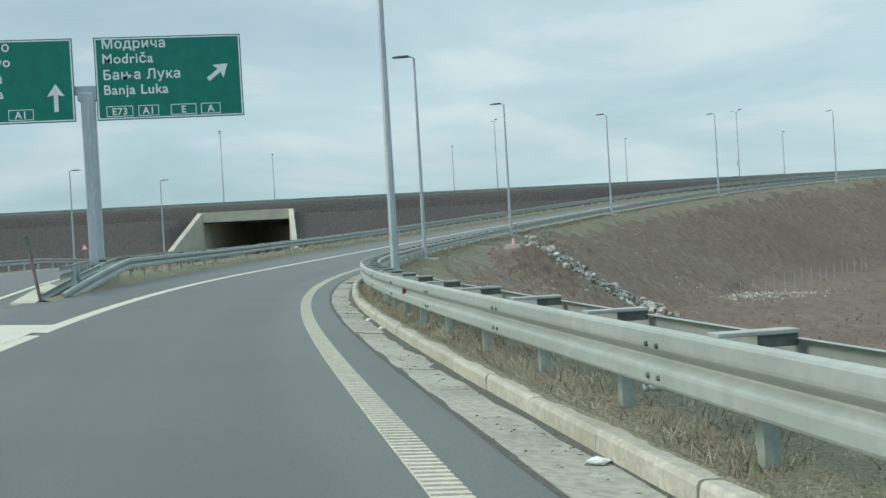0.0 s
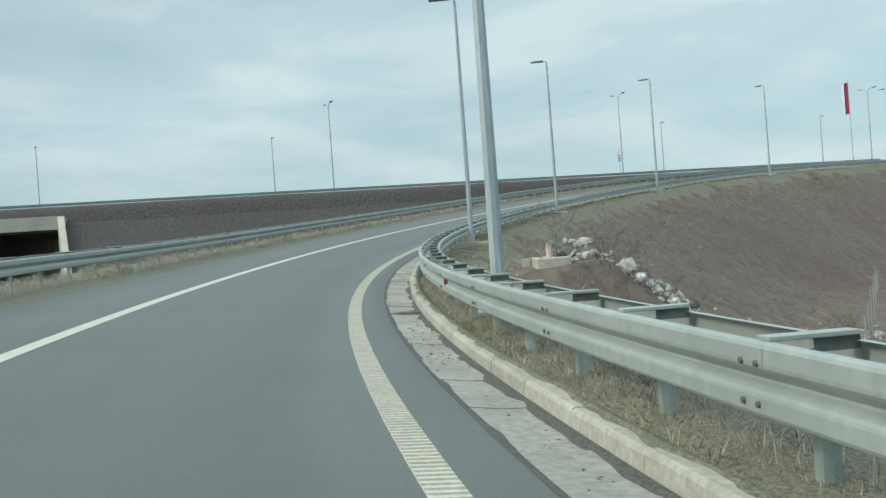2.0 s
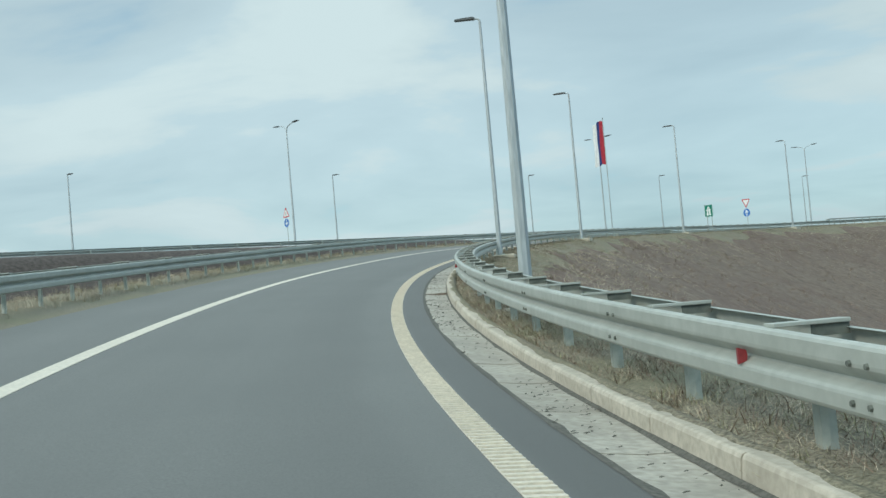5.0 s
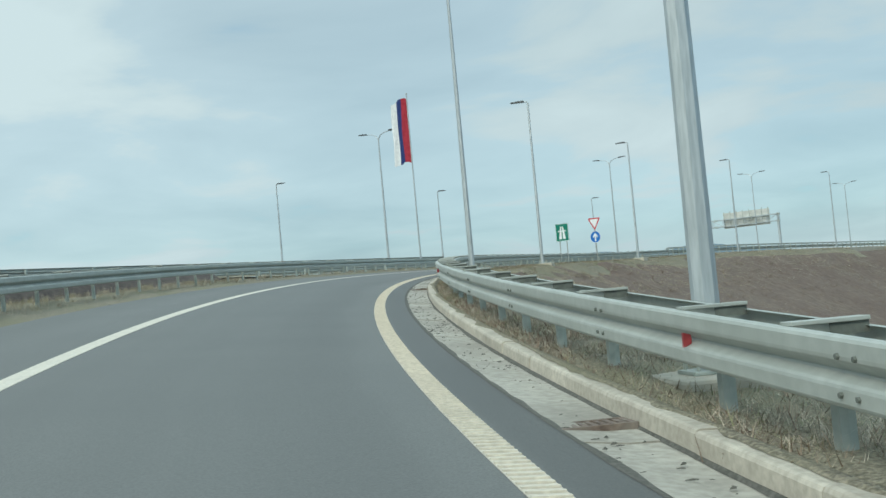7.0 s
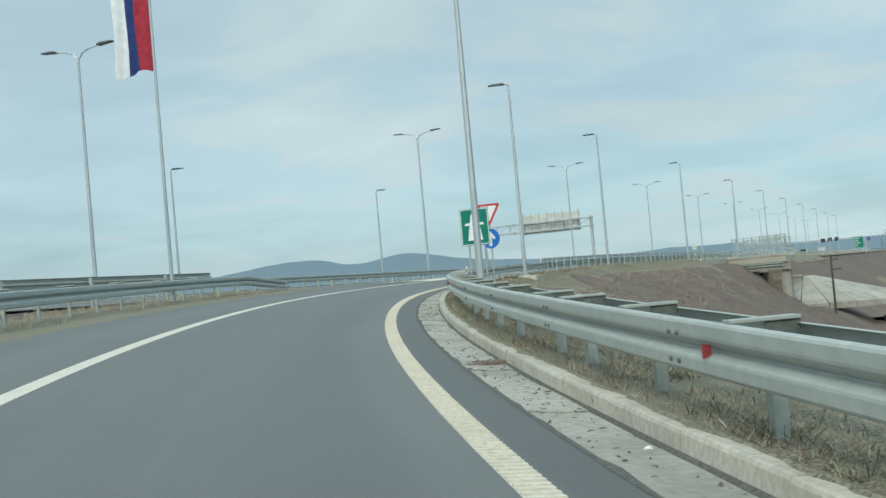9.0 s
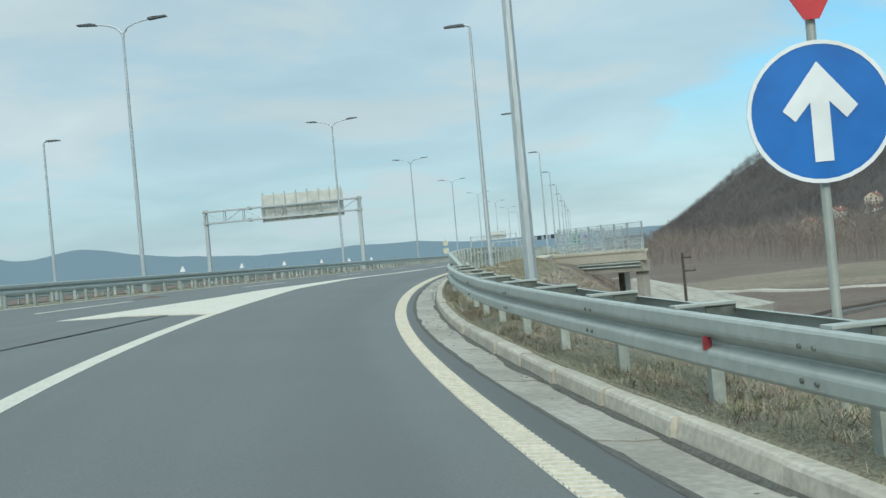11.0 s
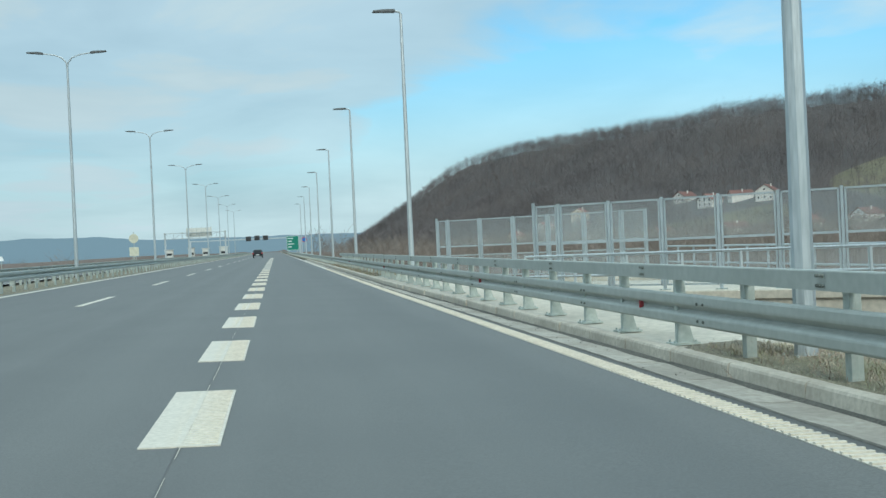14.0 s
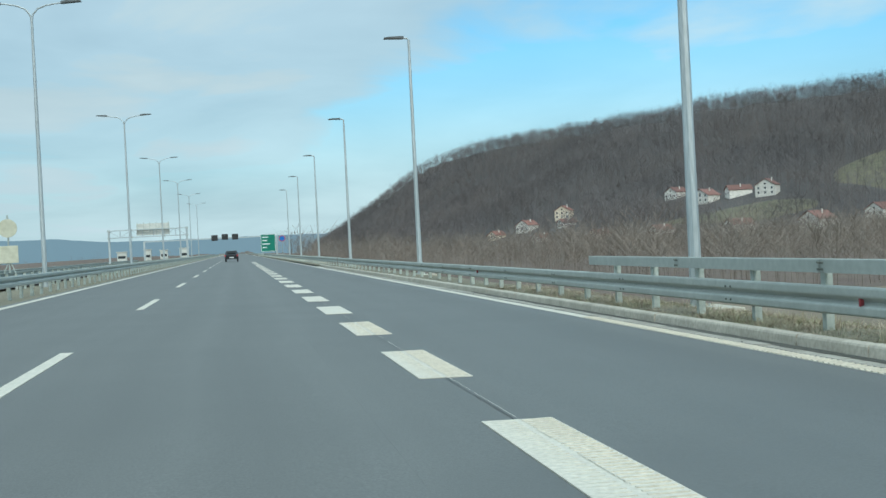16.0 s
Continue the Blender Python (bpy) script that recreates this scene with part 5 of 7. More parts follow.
# ---- the road sign on its T post ----
def writing(name, text, size, parent, m, material=WHITE, align="LEFT", stretch=1.0):
    cu = bpy.data.curves.new(name, "FONT")
    cu.body, cu.size, cu.align_x, cu.extrude = text, size, align, 0.002
    cu.space_character = 1.08
    cu.offset = 0.006
    cu.materials.append(material)
    ob = new(name, cu)
    ob.parent = parent
    ob.matrix_basis = m @ Matrix.Diagonal((stretch, 1, 1, 1))
    return ob


def flat(points, thick=0.004):
    """A thin plate from an outline in x and z, facing -y."""
    return prism(bm_new(), points, -thick, 0.0)


def frame_outline(x0, x1, z0, z1, w, y=-0.02):
    bm = bm_new()
    for lo, hi in (((x0, z1 - w), (x1, z1)), ((x0, z0), (x1, z0 + w)), ((x0, z0 + w), (x0 + w, z1 - w)), ((x1 - w, z0 + w), (x1, z1 - w))):
        box(bm, (lo[0], y - 0.004, lo[1]), (hi[0], y, hi[1]))
    return bm


def arrow(cx, cz, length, angle, w=0.13):
    """A straight arrow about a middle point; angle from up, clockwise."""
    pts = [(-w / 2, -length / 2), (w / 2, -length / 2), (w / 2, length / 2 - 0.34), (0.26, length / 2 - 0.38), (0.0, length / 2), (-0.26, length / 2 - 0.38), (-w / 2, length / 2 - 0.34)]
    c, s = math.cos(radians(angle)), math.sin(radians(angle))
    return flat([(cx + x * c + z * s, cz - x * s + z * c) for x, z in pts])


def direction_panel(parent, x0, x1, z0, z1, lines, arrow_spec, boxes):
    p = part("panel", prism(bm_new(), [(x0, z0), (x1, z0), (x1, z1), (x0, z1)], -0.02, 0.03), GREEN, parent)
    part("border", frame_outline(x0 + 0.03, x1 - 0.03, z0 + 0.03, z1 - 0.03, 0.04), WHITE, p)
    bm = bm_new()
    for k in range(3):
        box(bm, (x0 + 0.1, 0.03, z0 + 0.35 + k * (z1 - z0 - 0.7) / 2), (x1 - 0.1, 0.09, z0 + 0.43 + k * (z1 - z0 - 0.7) / 2))
    part("stiffener", bm, ALU, p)
    stand = Matrix.Rotation(radians(90), 4, "X")
    for text, x, z, size, al in lines:
        writing("lettering", text, size, p, Matrix.Translation((x, -0.024, z)) @ stand, align=al)
    ob = part("arrow", arrow(*arrow_spec), WHITE, p, local=Matrix.Translation((0, -0.022, 0)))
    for bx0, bx1, text in boxes:
        part("number_box", frame_outline(bx0, bx1, z0 + 0.10, z0 + 0.43, 0.022, -0.021), WHITE, p)
        if text:
            writing("lettering", text, 0.30, p, Matrix.Translation(((bx0 + bx1) / 2, -0.024, z0 + 0.16)) @ stand, align="CENTER")
    return p


def big_sign():
    sign = empty("road_sign", Matrix.Translation((154.34, -213.35, -8.62)) @ Matrix.Rotation(radians(90), 4, "Z"), "green direction sign with two panels on one grey steel T post", "road sign")
    # here x runs to the right of someone facing the panels, y away from him
    bm = bm_new()
    box(bm, (-0.21, 0.05, 0.0), (0.21, 0.40, 6.35), bevel=0.03)
    box(bm, (-0.06, 0.03, 0.75), (0.06, 0.05, 6.2))
    part("post", bm, POLE, sign)
    bm = bm_new()
    box(bm, (-0.20, -0.02, 0.0), (0.34, 0.47, 1.02), bevel=0.02)
    part("plinth", bm, RUST, sign, "dark weathered footing block")
    bm = bm_new()
    box(bm, (-3.4, 0.10, 6.30), (3.4, 0.36, 6.56), bevel=0.02)
    box(bm, (-0.3, 0.06, 6.1), (0.3, 0.4, 6.34), bevel=0.02)
    part("arm", bm, POLE, sign)
    direction_panel(sign, 0.28, 4.74, 5.45, 8.01, [("Модрича", 0.50, 7.66, 0.42, "LEFT"), ("Modriča", 0.50, 7.20, 0.42, "LEFT"), ("Бања Лука", 0.50, 6.70, 0.42, "LEFT"), ("Banja Luka", 0.50, 6.24, 0.42, "LEFT")], (4.0, 6.85, 0.78, 52), [(0.56, 1.36, "E73"), (1.52, 2.14, "A1"), (2.50, 3.28, "E"), (3.42, 4.02, "A")])
    direction_panel(sign, -4.95, -0.36, 5.45, 8.01, [("ево", -2.2, 7.66, 0.42, "RIGHT"), ("evo", -2.2, 7.20, 0.42, "RIGHT"), ("ца", -2.45, 6.70, 0.42, "RIGHT"), ("ca", -2.45, 6.24, 0.42, "RIGHT")], (-0.92, 6.2, 0.85, 0), [(-3.4, -2.62, "3"), (-2.34, -1.6, "A1")])
    return sign


big_sign()


# ---- underpass portal ----
def underpass():
    u = empty("underpass", label="pale concrete underpass portal with slanting wing walls and a dim interior", category="underpass")
    x0, x1 = -36.0, PORTAL_X
    ya, yb = ROAD_Y - 6.12, ROAD_Y + 6.12

    def slanted(y0, y1, z0, z1):
        """A straight block along the slanting axis."""
        bm = bm_new()
        ends = [[bm.verts.new((x, y + (x1 - x) * SKEW, z)) for y, z in ((y0, z0), (y1, z0), (y1, z1), (y0, z1))] for x in (x0, x1)]
        for i in range(4):
            j = (i + 1) % 4
            bm.faces.new((ends[0][i], ends[0][j], ends[1][j], ends[1][i]))
        bm.faces.new(ends[0][::-1]); bm.faces.new(ends[1])
        return bm

    part("side_wall", slanted(ya - 0.7, ya, -9.2, -1.2), SLAB, u)
    part("side_wall", slanted(yb, yb + 0.7, -9.2, -1.2), SLAB, u)
    part("roof_slab", slanted(ya - 0.69, yb + 0.69, -2.29, -1.22), SLAB, u)
    bm = bm_new()
    box(bm, (x1 - 0.5, ya - 0.8, -2.40), (x1 + 0.12, yb + 0.8, -0.96), bevel=0.03)
    part("parapet", bm, SLAB, u)
    for y, flare in ((ya - 0.36, -5.2), (yb + 0.36, 0.0)):
        bm = bm_new()
        wid = 0.34
        a = [(x1 + 0.02, y, -9.0), (x1 + 12.2, y + flare, -9.0), (x1 + 12.2, y + flare, -8.0), (x1 + 0.02, y, -0.99)]
        lo = [bm.verts.new(Vector(p) - Vector((0, wid, 0))) for p in a]
        hi = [bm.verts.new(Vector(p) + Vector((0, wid, 0))) for p in a]
        for i in range(4):
            j = (i + 1) % 4
            bm.faces.new((lo[i], lo[j], hi[j], hi[i]))
        bm.faces.new(lo); bm.faces.new(hi[::-1])
        part("wing_wall", bm, SLAB, u)
    return u


underpass()


# ---- small signs and the flag by the slip road ----
def disc(cx, cz, r, y0, y1, n=36):
    return prism(bm_new(), [(cx + r * math.cos(2 * math.pi * i / n), cz + r * math.sin(2 * math.pi * i / n)) for i in range(n)], y0, y1)


def round_triangle(cx, cz, w, down, cut=0.09):
    """Outline of a triangle with blunt corners, about its middle; w is the width of its side."""
    h = w * 0.866
    pts = [(-w / 2, -h / 3), (w / 2, -h / 3), (0, 2 * h / 3)]
    out = []
    for i in range(3):
        p, q, r = Vector(pts[i - 1]), Vector(pts[i]), Vector(pts[(i + 1) % 3])
        for k in range(5):
            f = k / 4
            a = q + (p - q).normalized() * cut * (1 - f)
            b = q + (r - q).normalized() * cut * f
            out.append((a + b - q))
    s = -1 if down else 1
    return [(cx + s * v.x, cz + s * v.y) for v in out]


def post_of(parent, height, r=0.03, x=0.0, low=-0.4):
    bm = bm_new()
    tube(bm, (x, 0.05, low), (x, 0.05, height), r, n=10)
    return part("post", bm, GALV, parent)


def yield_sign(place):
    sign = empty("road_sign", Matrix.Translation(place), "inverted red-bordered yield triangle above a round blue arrow sign", "road sign")
    z0 = place[2]
    post_of(sign, 2.5 - z0)
    plate = part("yield_plate", prism(bm_new(), round_triangle(0, 2.22 - z0, 1.06, True), -0.012, 0.0), RED, sign, "white triangle pointing down, red border")
    part("face", prism(bm_new(), round_triangle(0, 2.22 - z0, 0.76, True, 0.06), -0.017, -0.012), WHITE, plate)
    blue = part("blue_disc", disc(0, 1.13 - z0, 0.43, -0.012, 0.0), BLUE, sign, "round blue plate with a white upward arrow")
    part("rim", ring(0, 1.13 - z0, 0.43, 0.405, -0.016), WHITE, blue)
    part("arrow", flat([(x, z + 1.13 - z0) for x, z in [(-0.055, -0.30), (0.055, -0.30), (0.055, 0.06), (0.15, -0.05), (0.22, 0.02), (0.0, 0.30), (-0.22, 0.02), (-0.15, -0.05), (-0.055, 0.06)]]), WHITE, blue, local=Matrix.Translation((0, -0.014, 0)))
    bm = bm_new()
    for z in (2.3 - z0, 1.3 - z0, 0.95 - z0):
        box(bm, (-0.09, 0.0, z - 0.02), (0.09, 0.02, z + 0.02))
    part("clamp", bm, GALV_DULL, sign)
    return sign


def ring(cx, cz, r0, r1, y, n=36):
    bm = bm_new()
    a = [bm.verts.new((cx + r0 * math.cos(2 * math.pi * i / n), y, cz + r0 * math.sin(2 * math.pi * i / n))) for i in range(n)]
    b = [bm.verts.new((cx + r1 * math.cos(2 * math.pi * i / n), y, cz + r1 * math.sin(2 * math.pi * i / n))) for i in range(n)]
    c = [bm.verts.new((v.co.x, y + 0.004, v.co.z)) for v in a]
    for i in range(n):
        j = (i + 1) % n
        bm.faces.new((a[i], a[j], b[j], b[i]))
        bm.faces.new((c[i], c[j], a[j], a[i]))
    return bm


def motorway_sign(x0, x1, y, z0, z1):
    ground_here = -0.9
    sign = empty("road_sign", Matrix.Translation(((x0 + x1) / 2, y, ground_here)), "green motorway start sign with a white road symbol, two posts", "road sign")
    w, lo, hi = (x1 - x0) / 2, z0 - ground_here, z1 - ground_here
    for x in (-0.26, 0.26):
        post_of(sign, hi - 0.1, 0.03, x)
    p = part("panel", prism(bm_new(), [(-w, lo), (w, lo), (w, hi), (-w, hi)], -0.015, 0.0), GREEN, sign)
    part("border", frame_outline(-w + 0.015, w - 0.015, lo + 0.015, hi - 0.015, 0.022, -0.016), WHITE, p)
    m = (lo + hi) / 2
    for sx in (-1, 1):
        part("lane_symbol", flat([(sx * 0.045, m - 0.42), (sx * 0.25, m - 0.42), (sx * 0.10, m + 0.40), (sx * 0.028, m + 0.40)]), WHITE, p, local=Matrix.Translation((0, -0.018, 0)))
    part("bridge_symbol", flat([(-0.32, m + 0.05), (0.32, m + 0.05), (0.32, m + 0.09), (0.26, m + 0.13), (-0.26, m + 0.13), (-0.32, m + 0.09)]), WHITE, p, local=Matrix.Translation((0, -0.0225, 0)))
    return sign


def warning_pair(place, top, label):
    sign = empty("road_sign", Matrix.Translation(place), label, "road sign")
    z0 = place[2]
    post_of(sign, top - z0)
    tri_ = part("warning_plate", prism(bm_new(), round_triangle(0, top - 0.62 - z0, 1.1, False), -0.012, 0.0), RED, sign, "white triangle with a red border")
    part("face", prism(bm_new(), round_triangle(0, top - 0.62 - z0, 0.80, False, 0.06), -0.017, -0.012), WHITE, tri_)
    part("symbol", flat([(-0.04, top - 0.78 - z0), (0.04, top - 0.78 - z0), (0.05, top - 0.5 - z0), (-0.05, top - 0.5 - z0)]), BLACK, tri_, local=Matrix.Translation((0, -0.018, 0)))
    blue = part("blue_disc", disc(0, top - 1.45 - z0, 0.42, -0.012, 0.0), BLUE, sign)
    part("rim", ring(0, top - 1.45 - z0, 0.42, 0.39, -0.016), WHITE, blue)
    part("arrow", flat([(x, z + top - 1.45 - z0) for x, z in [(-0.055, 0.28), (-0.055, -0.02), (-0.17, 0.08), (-0.21, 0.0), (0.0, -0.27), (0.21, 0.0), (0.17, 0.08), (0.055, -0.02), (0.055, 0.28)]]), WHITE, blue, local=Matrix.Translation((0, -0.014, 0)))
    return sign


yield_sign((20.29, -84.46, ground_at(20.29, -84.46) - 0.05))
motorway_sign(22.95, 23.9, -94.67, 0.55, 1.70)
warning_pair((-0.2, -126.5, 0.15), 4.7, "warning triangle above a round blue arrow sign on one post")


def flag():
    x, y, z = 15.1, -99.06, -0.75
    pole = empty("flagpole", Matrix.Translation((x, y, z)), "slim grey flagpole flying a tall white, blue and red banner", "flagpole")
    bm = bm_new()
    tube(bm, (0, 0, 0), (0, 0, 12.0), 0.06, 0.035, n=10)
    part("pole", bm, POLE, pole)
    bm = bm_new()
    bmesh.ops.create_uvsphere(bm, u_segments=10, v_segments=6, radius=0.06, matrix=Matrix.Translation((0, 0, 12.04)))
    part("finial", bm, GALV, pole)
    cloth = empty("banner")
    cloth.parent = pole
    rows = 40
    for a, b, mat, nm in ((0.0, 0.37, FLAG_RED, "red_stripe"), (0.37, 0.69, FLAG_BLUE, "blue_stripe"), (0.69, 1.0, FLAG_WHITE, "white_stripe")):
        us = np.linspace(a, b, 7)
        zs = np.linspace(0, 1, rows)
        U, Z = np.meshgrid(us, zs)
        fold = 0.075 * np.sin(U * 9.5 + Z * 2.2) * (0.3 + U) + 0.03 * np.sin(U * 22 - Z * 5)
        px = -0.05 - U * 1.32 + 0.05 * np.sin(Z * 7 + U * 3) * U
        pz = 11.75 - Z * 4.3 + 0.10 * np.sin(U * 5) - 0.12 * U * (1 - Z)
        v = np.stack([px, fold, pz], -1).reshape(-1, 3)
        v2 = v + np.array([0, 0.006, 0])
        n = len(us)
        i = np.arange(rows - 1)[:, None] * n + np.arange(n - 1)[None]
        f = np.stack([i, i + 1, i + n + 1, i + n], -1).reshape(-1, 4)
        me = np_mesh(nm, np.concatenate([v, v2]), np.concatenate([f, f[:, ::-1] + len(v)]))
        part(nm, me, mat, cloth, smooth=True)
    return pole


flag()


# ---- gantries over the far carriageway ----
def gantry(y, x0, x1, beam_lo, beam_hi, panel, foot=-0.1):
    g = empty("sign_gantry", Matrix.Translation((0, y, 0)), "grey steel sign gantry with a cream ribbed panel back", "sign gantry", "sign gantries")
    for x in (x0, x1):
        bm = bm_new()
        box(bm, (x - 0.16, -0.16, foot), (x + 0.16, 0.16, beam_hi + 0.12), bevel=0.02)
        part("leg", bm, POLE, g)
        bm = bm_new()
        box(bm, (x - 0.3, -0.3, foot), (x + 0.3, 0.3, foot + 0.06), bevel=0.01)
        box(bm, (x - 0.22, -0.2, beam_hi - 0.2), (x + 0.22, 0.2, beam_hi + 0.03))
        box(bm, (x - 0.22, -0.2, beam_lo - 0.05), (x + 0.22, 0.2, beam_lo + 0.18))
        part("flange", bm, GALV_DULL, g)
    for yy in (-0.28, 0.28):
        for z in (beam_lo + 0.07, beam_hi - 0.07):
            bm = bm_new()
            box(bm, (x0, yy - 0.07, z - 0.07), (x1, yy + 0.07, z + 0.07), bevel=0.01)
            part("chord", bm, POLE, g)
    n = int(round((x1 - x0) / 1.75))
    for k in range(n + 1):
        x = x0 + (x1 - x0) * k / n
        bm = bm_new()
        tube(bm, (x, 0.28, beam_lo + 0.07), (x, 0.28, beam_hi - 0.07), 0.04, n=6)
        tube(bm, (x, -0.28, beam_lo + 0.07), (x, -0.28, beam_hi - 0.07), 0.04, n=6)
        tube(bm, (x, -0.28, beam_hi - 0.07), (x, 0.28, beam_hi - 0.07), 0.03, n=6)
        part("upright", bm, POLE, g)
        if k < n:
            x2 = x0 + (x1 - x0) * (k + 1) / n
            za, zb = (beam_lo + 0.07, beam_hi - 0.07) if k % 2 else (beam_hi - 0.07, beam_lo + 0.07)
            bm = bm_new()
            tube(bm, (x, -0.28, za), (x2, -0.28, zb), 0.035, n=6)
            part("brace", bm, POLE, g)
    # bolted joint collars
    for f in (0.29, 0.71):
        x = x0 + (x1 - x0) * f
        bm = bm_new()
        for yy in (-0.28, 0.28):
            for z in (beam_lo + 0.07, beam_hi - 0.07):
                box(bm, (x - 0.09, yy - 0.14, z - 0.14), (x + 0.09, yy + 0.14, z + 0.14), bevel=0.01)
        part("joint_collar", bm, GALV_DULL, g)
    a, b, lo, hi = panel
    bm = bm_new()
    box(bm, (a + 0.02, 0.512, lo + 0.02), (b - 0.02, 0.54, hi - 0.02))
    pan = part("panel", bm, ALU, g, "cream sign back of stacked planks")
    k = int((hi - lo) / 0.24)
    for i in range(k):
        z = lo + (hi - lo) * i / k
        bm = bm_new()
        box(bm, (a, 0.497, z), (b, 0.55, z + (hi - lo) / k - 0.014))
        part("plank", bm, ALU, pan)
    m = int(round((b - a) / 1.05))
    for i in range(m + 1):
        x = a + (b - a) * (i + 0.15) / (m + 0.3)
        bm = bm_new()
        box(bm, (x - 0.035, 0.38, lo), (x + 0.035, 0.495, hi + 0.2))
        part("stiffener", bm, GALV_DULL, pan)
    return g


gantry(9.3, -13.7, -0.15, 5.25, 6.4, (-8.8, -1.6, 5.0, 7.35))
gantry(230.0, -12.1, 0.1, 4.4, 5.7, (-7.8, -2.6, 4.7, 6.6), -1.6)


# ---- the bridge deck beside the motorway, with its screens ----
def bridge():
    b = empty("bridge", label="pale concrete bridge deck on abutments with a dark opening below", category="bridge")
    edge_n = lambda x: 6.1 - (x - 14.2) * 0.96
    edge_f = lambda x: 20.6 - (x - 14.2) * 0.96
    bm = bm_new()
    xs = [14.15, 18.6, 23.05]
    xf = [14.15, 18.3, 22.4]
    o = [(edge_n(x), edge_f(w)) for x, w in zip(xs, xf)]
    top, low = [], []
    for x, w, (n, f) in zip(xs, xf, o):
        top.append([bm.verts.new((x, n, -0.27)), bm.verts.new((w, f, -0.27))])
        low.append([bm.verts.new((x, n, -0.92)), bm.verts.new((w, f, -0.92))])
    for k in range(2):
        bm.faces.new((top[k][0], top[k + 1][0], top[k + 1][1], top[k][1]))
        bm.faces.new((low[k][0], low[k][1], low[k + 1][1], low[k + 1][0]))
        bm.faces.new((top[k][0], low[k][0], low[k + 1][0], top[k + 1][0]))
        bm.faces.new((top[k][1], top[k + 1][1], low[k + 1][1], low[k][1]))
    for k in (0, 2):
        bm.faces.new((top[k][0], top[k][1], low[k][1], low[k][0]))
    part("deck", bm, SLAB, b)
    for side, e in (("near", edge_n), ("far", edge_f)):
        s = 1 if side == "near" else -1
        bm = bm_new()
        a0, a1 = Vector((14.15, e(14.15) + s * 0.22, -0.27)), Vector((23.05 if s == 1 else 22.4, e(23.05 if s == 1 else 22.4) + s * 0.22, -0.27))
        d = (a1 - a0)
        m = Matrix.Translation(a0) @ Matrix.Rotation(math.atan2(d.y, d.x), 4, "Z")
        box(bm, (0, -0.22, 0.0), (d.length, 0.22, 0.18), m, 0.015)
        part("edge_beam", bm, SLAB, b)
    along_n = Matrix.Translation((14.6, edge_n(14.6), 0)) @ Matrix.Rotation(math.atan2(-0.96, 1.0), 4, "Z")
    bm = bm_new()
    box(bm, (1.6, 0.10, -1.75), (11.2, 0.90, -0.92), along_n, 0.02)
    part("cross_beam", bm, CONCRETE, b)
    for z in (-1.05, -1.3):
        bm = bm_new()
        tube(bm, along_n @ Vector((2.0, 0.02, z)), along_n @ Vector((11.0, 0.02, z)), 0.07, n=8)
        part("pipe", bm, GALV_DULL, b)
    bm = bm_new()
    box(bm, (0.0, 0.95, -6.0), (3.0, 1.75, -0.93), along_n)
    part("abutment", bm, CONCRETE, b)
    for z0, z1, w in ((-6.6, -3.0, 0.0), (-3.0, -2.72, 0.12)):
        bm = bm_new()
        box(bm, (20.9 - w, 19.5 - w, z0), (22.2 + w, 21.3 + w, z1), bevel=0.03)
        part("bearing_block", bm, CONCRETE, b)
    for u, y in ((10.2, 0.35), (1.4, 8.0)):
        bm = bm_new()
        box(bm, (u, y, -10.5), (u + 0.7, y + 0.7, -0.93), along_n, 0.04)
        part("pier", bm, CONCRETE, b)
    bm = bm_new()
    box(bm, (14.5, 17.0, -6.5), (17.6, 17.8, -0.93))
    part("abutment", bm, CONCRETE, b)
    bm = bm_new()
    box(bm, (14.5, 6.0, -6.4), (15.1, 17.0, -0.93))
    part("back_wall", bm, CONCRETE, b)
    return b


bridge()
bm = bm_new()
box(bm, (14.16, -11.4, -0.8), (16.0, 4.2, -0.02), bevel=0.012)
box(bm, (14.16, 4.23, -0.24), (15.6, 18.7, -0.02), bevel=0.012)
box(bm, (14.16, 18.73, -0.5), (16.0, 24.0, -0.02), bevel=0.012)
tagged(part("approach_slab", bm, SLAB), "pale concrete slab behind the kerb at the bridge", "slab", kind="structure")
# pale paved cone beside the bridge
cone = empty("paved_slope", label="pale concrete slabs paving the slope beside the bridge", category="embankment", kind="structure")
for ring_k in range(3):
    for seg in range(0, 8):
        a0, a1 = radians(-104 + seg * 14 + 0.25), radians(-104 + (seg + 1) * 14 - 0.25)
        r0, r1 = 0.6 + ring_k * 2.1, 0.6 + ring_k * 2.1 + 2.07
        bm = bm_new()
        pts = [(r0, a0), (r1, a0), (r1, a1), (r0, a1)]
        t_ = [bm.verts.new((22.3 + 1.9 * r * math.cos(a), 21.5 + r * math.sin(a), -2.9 - (r - 0.6) * 0.52)) for r, a in pts]
        l_ = [bm.verts.new((v.co.x, v.co.y, v.co.z - 0.7)) for v in t_]
        bm.faces.new(t_); bm.faces.new(l_[::-1])
        for i in range(4):
            bm.faces.new((t_[i], l_[i], l_[(i + 1) % 4], t_[(i + 1) % 4]))
        part("slab", bm, CONCRETE, cone)


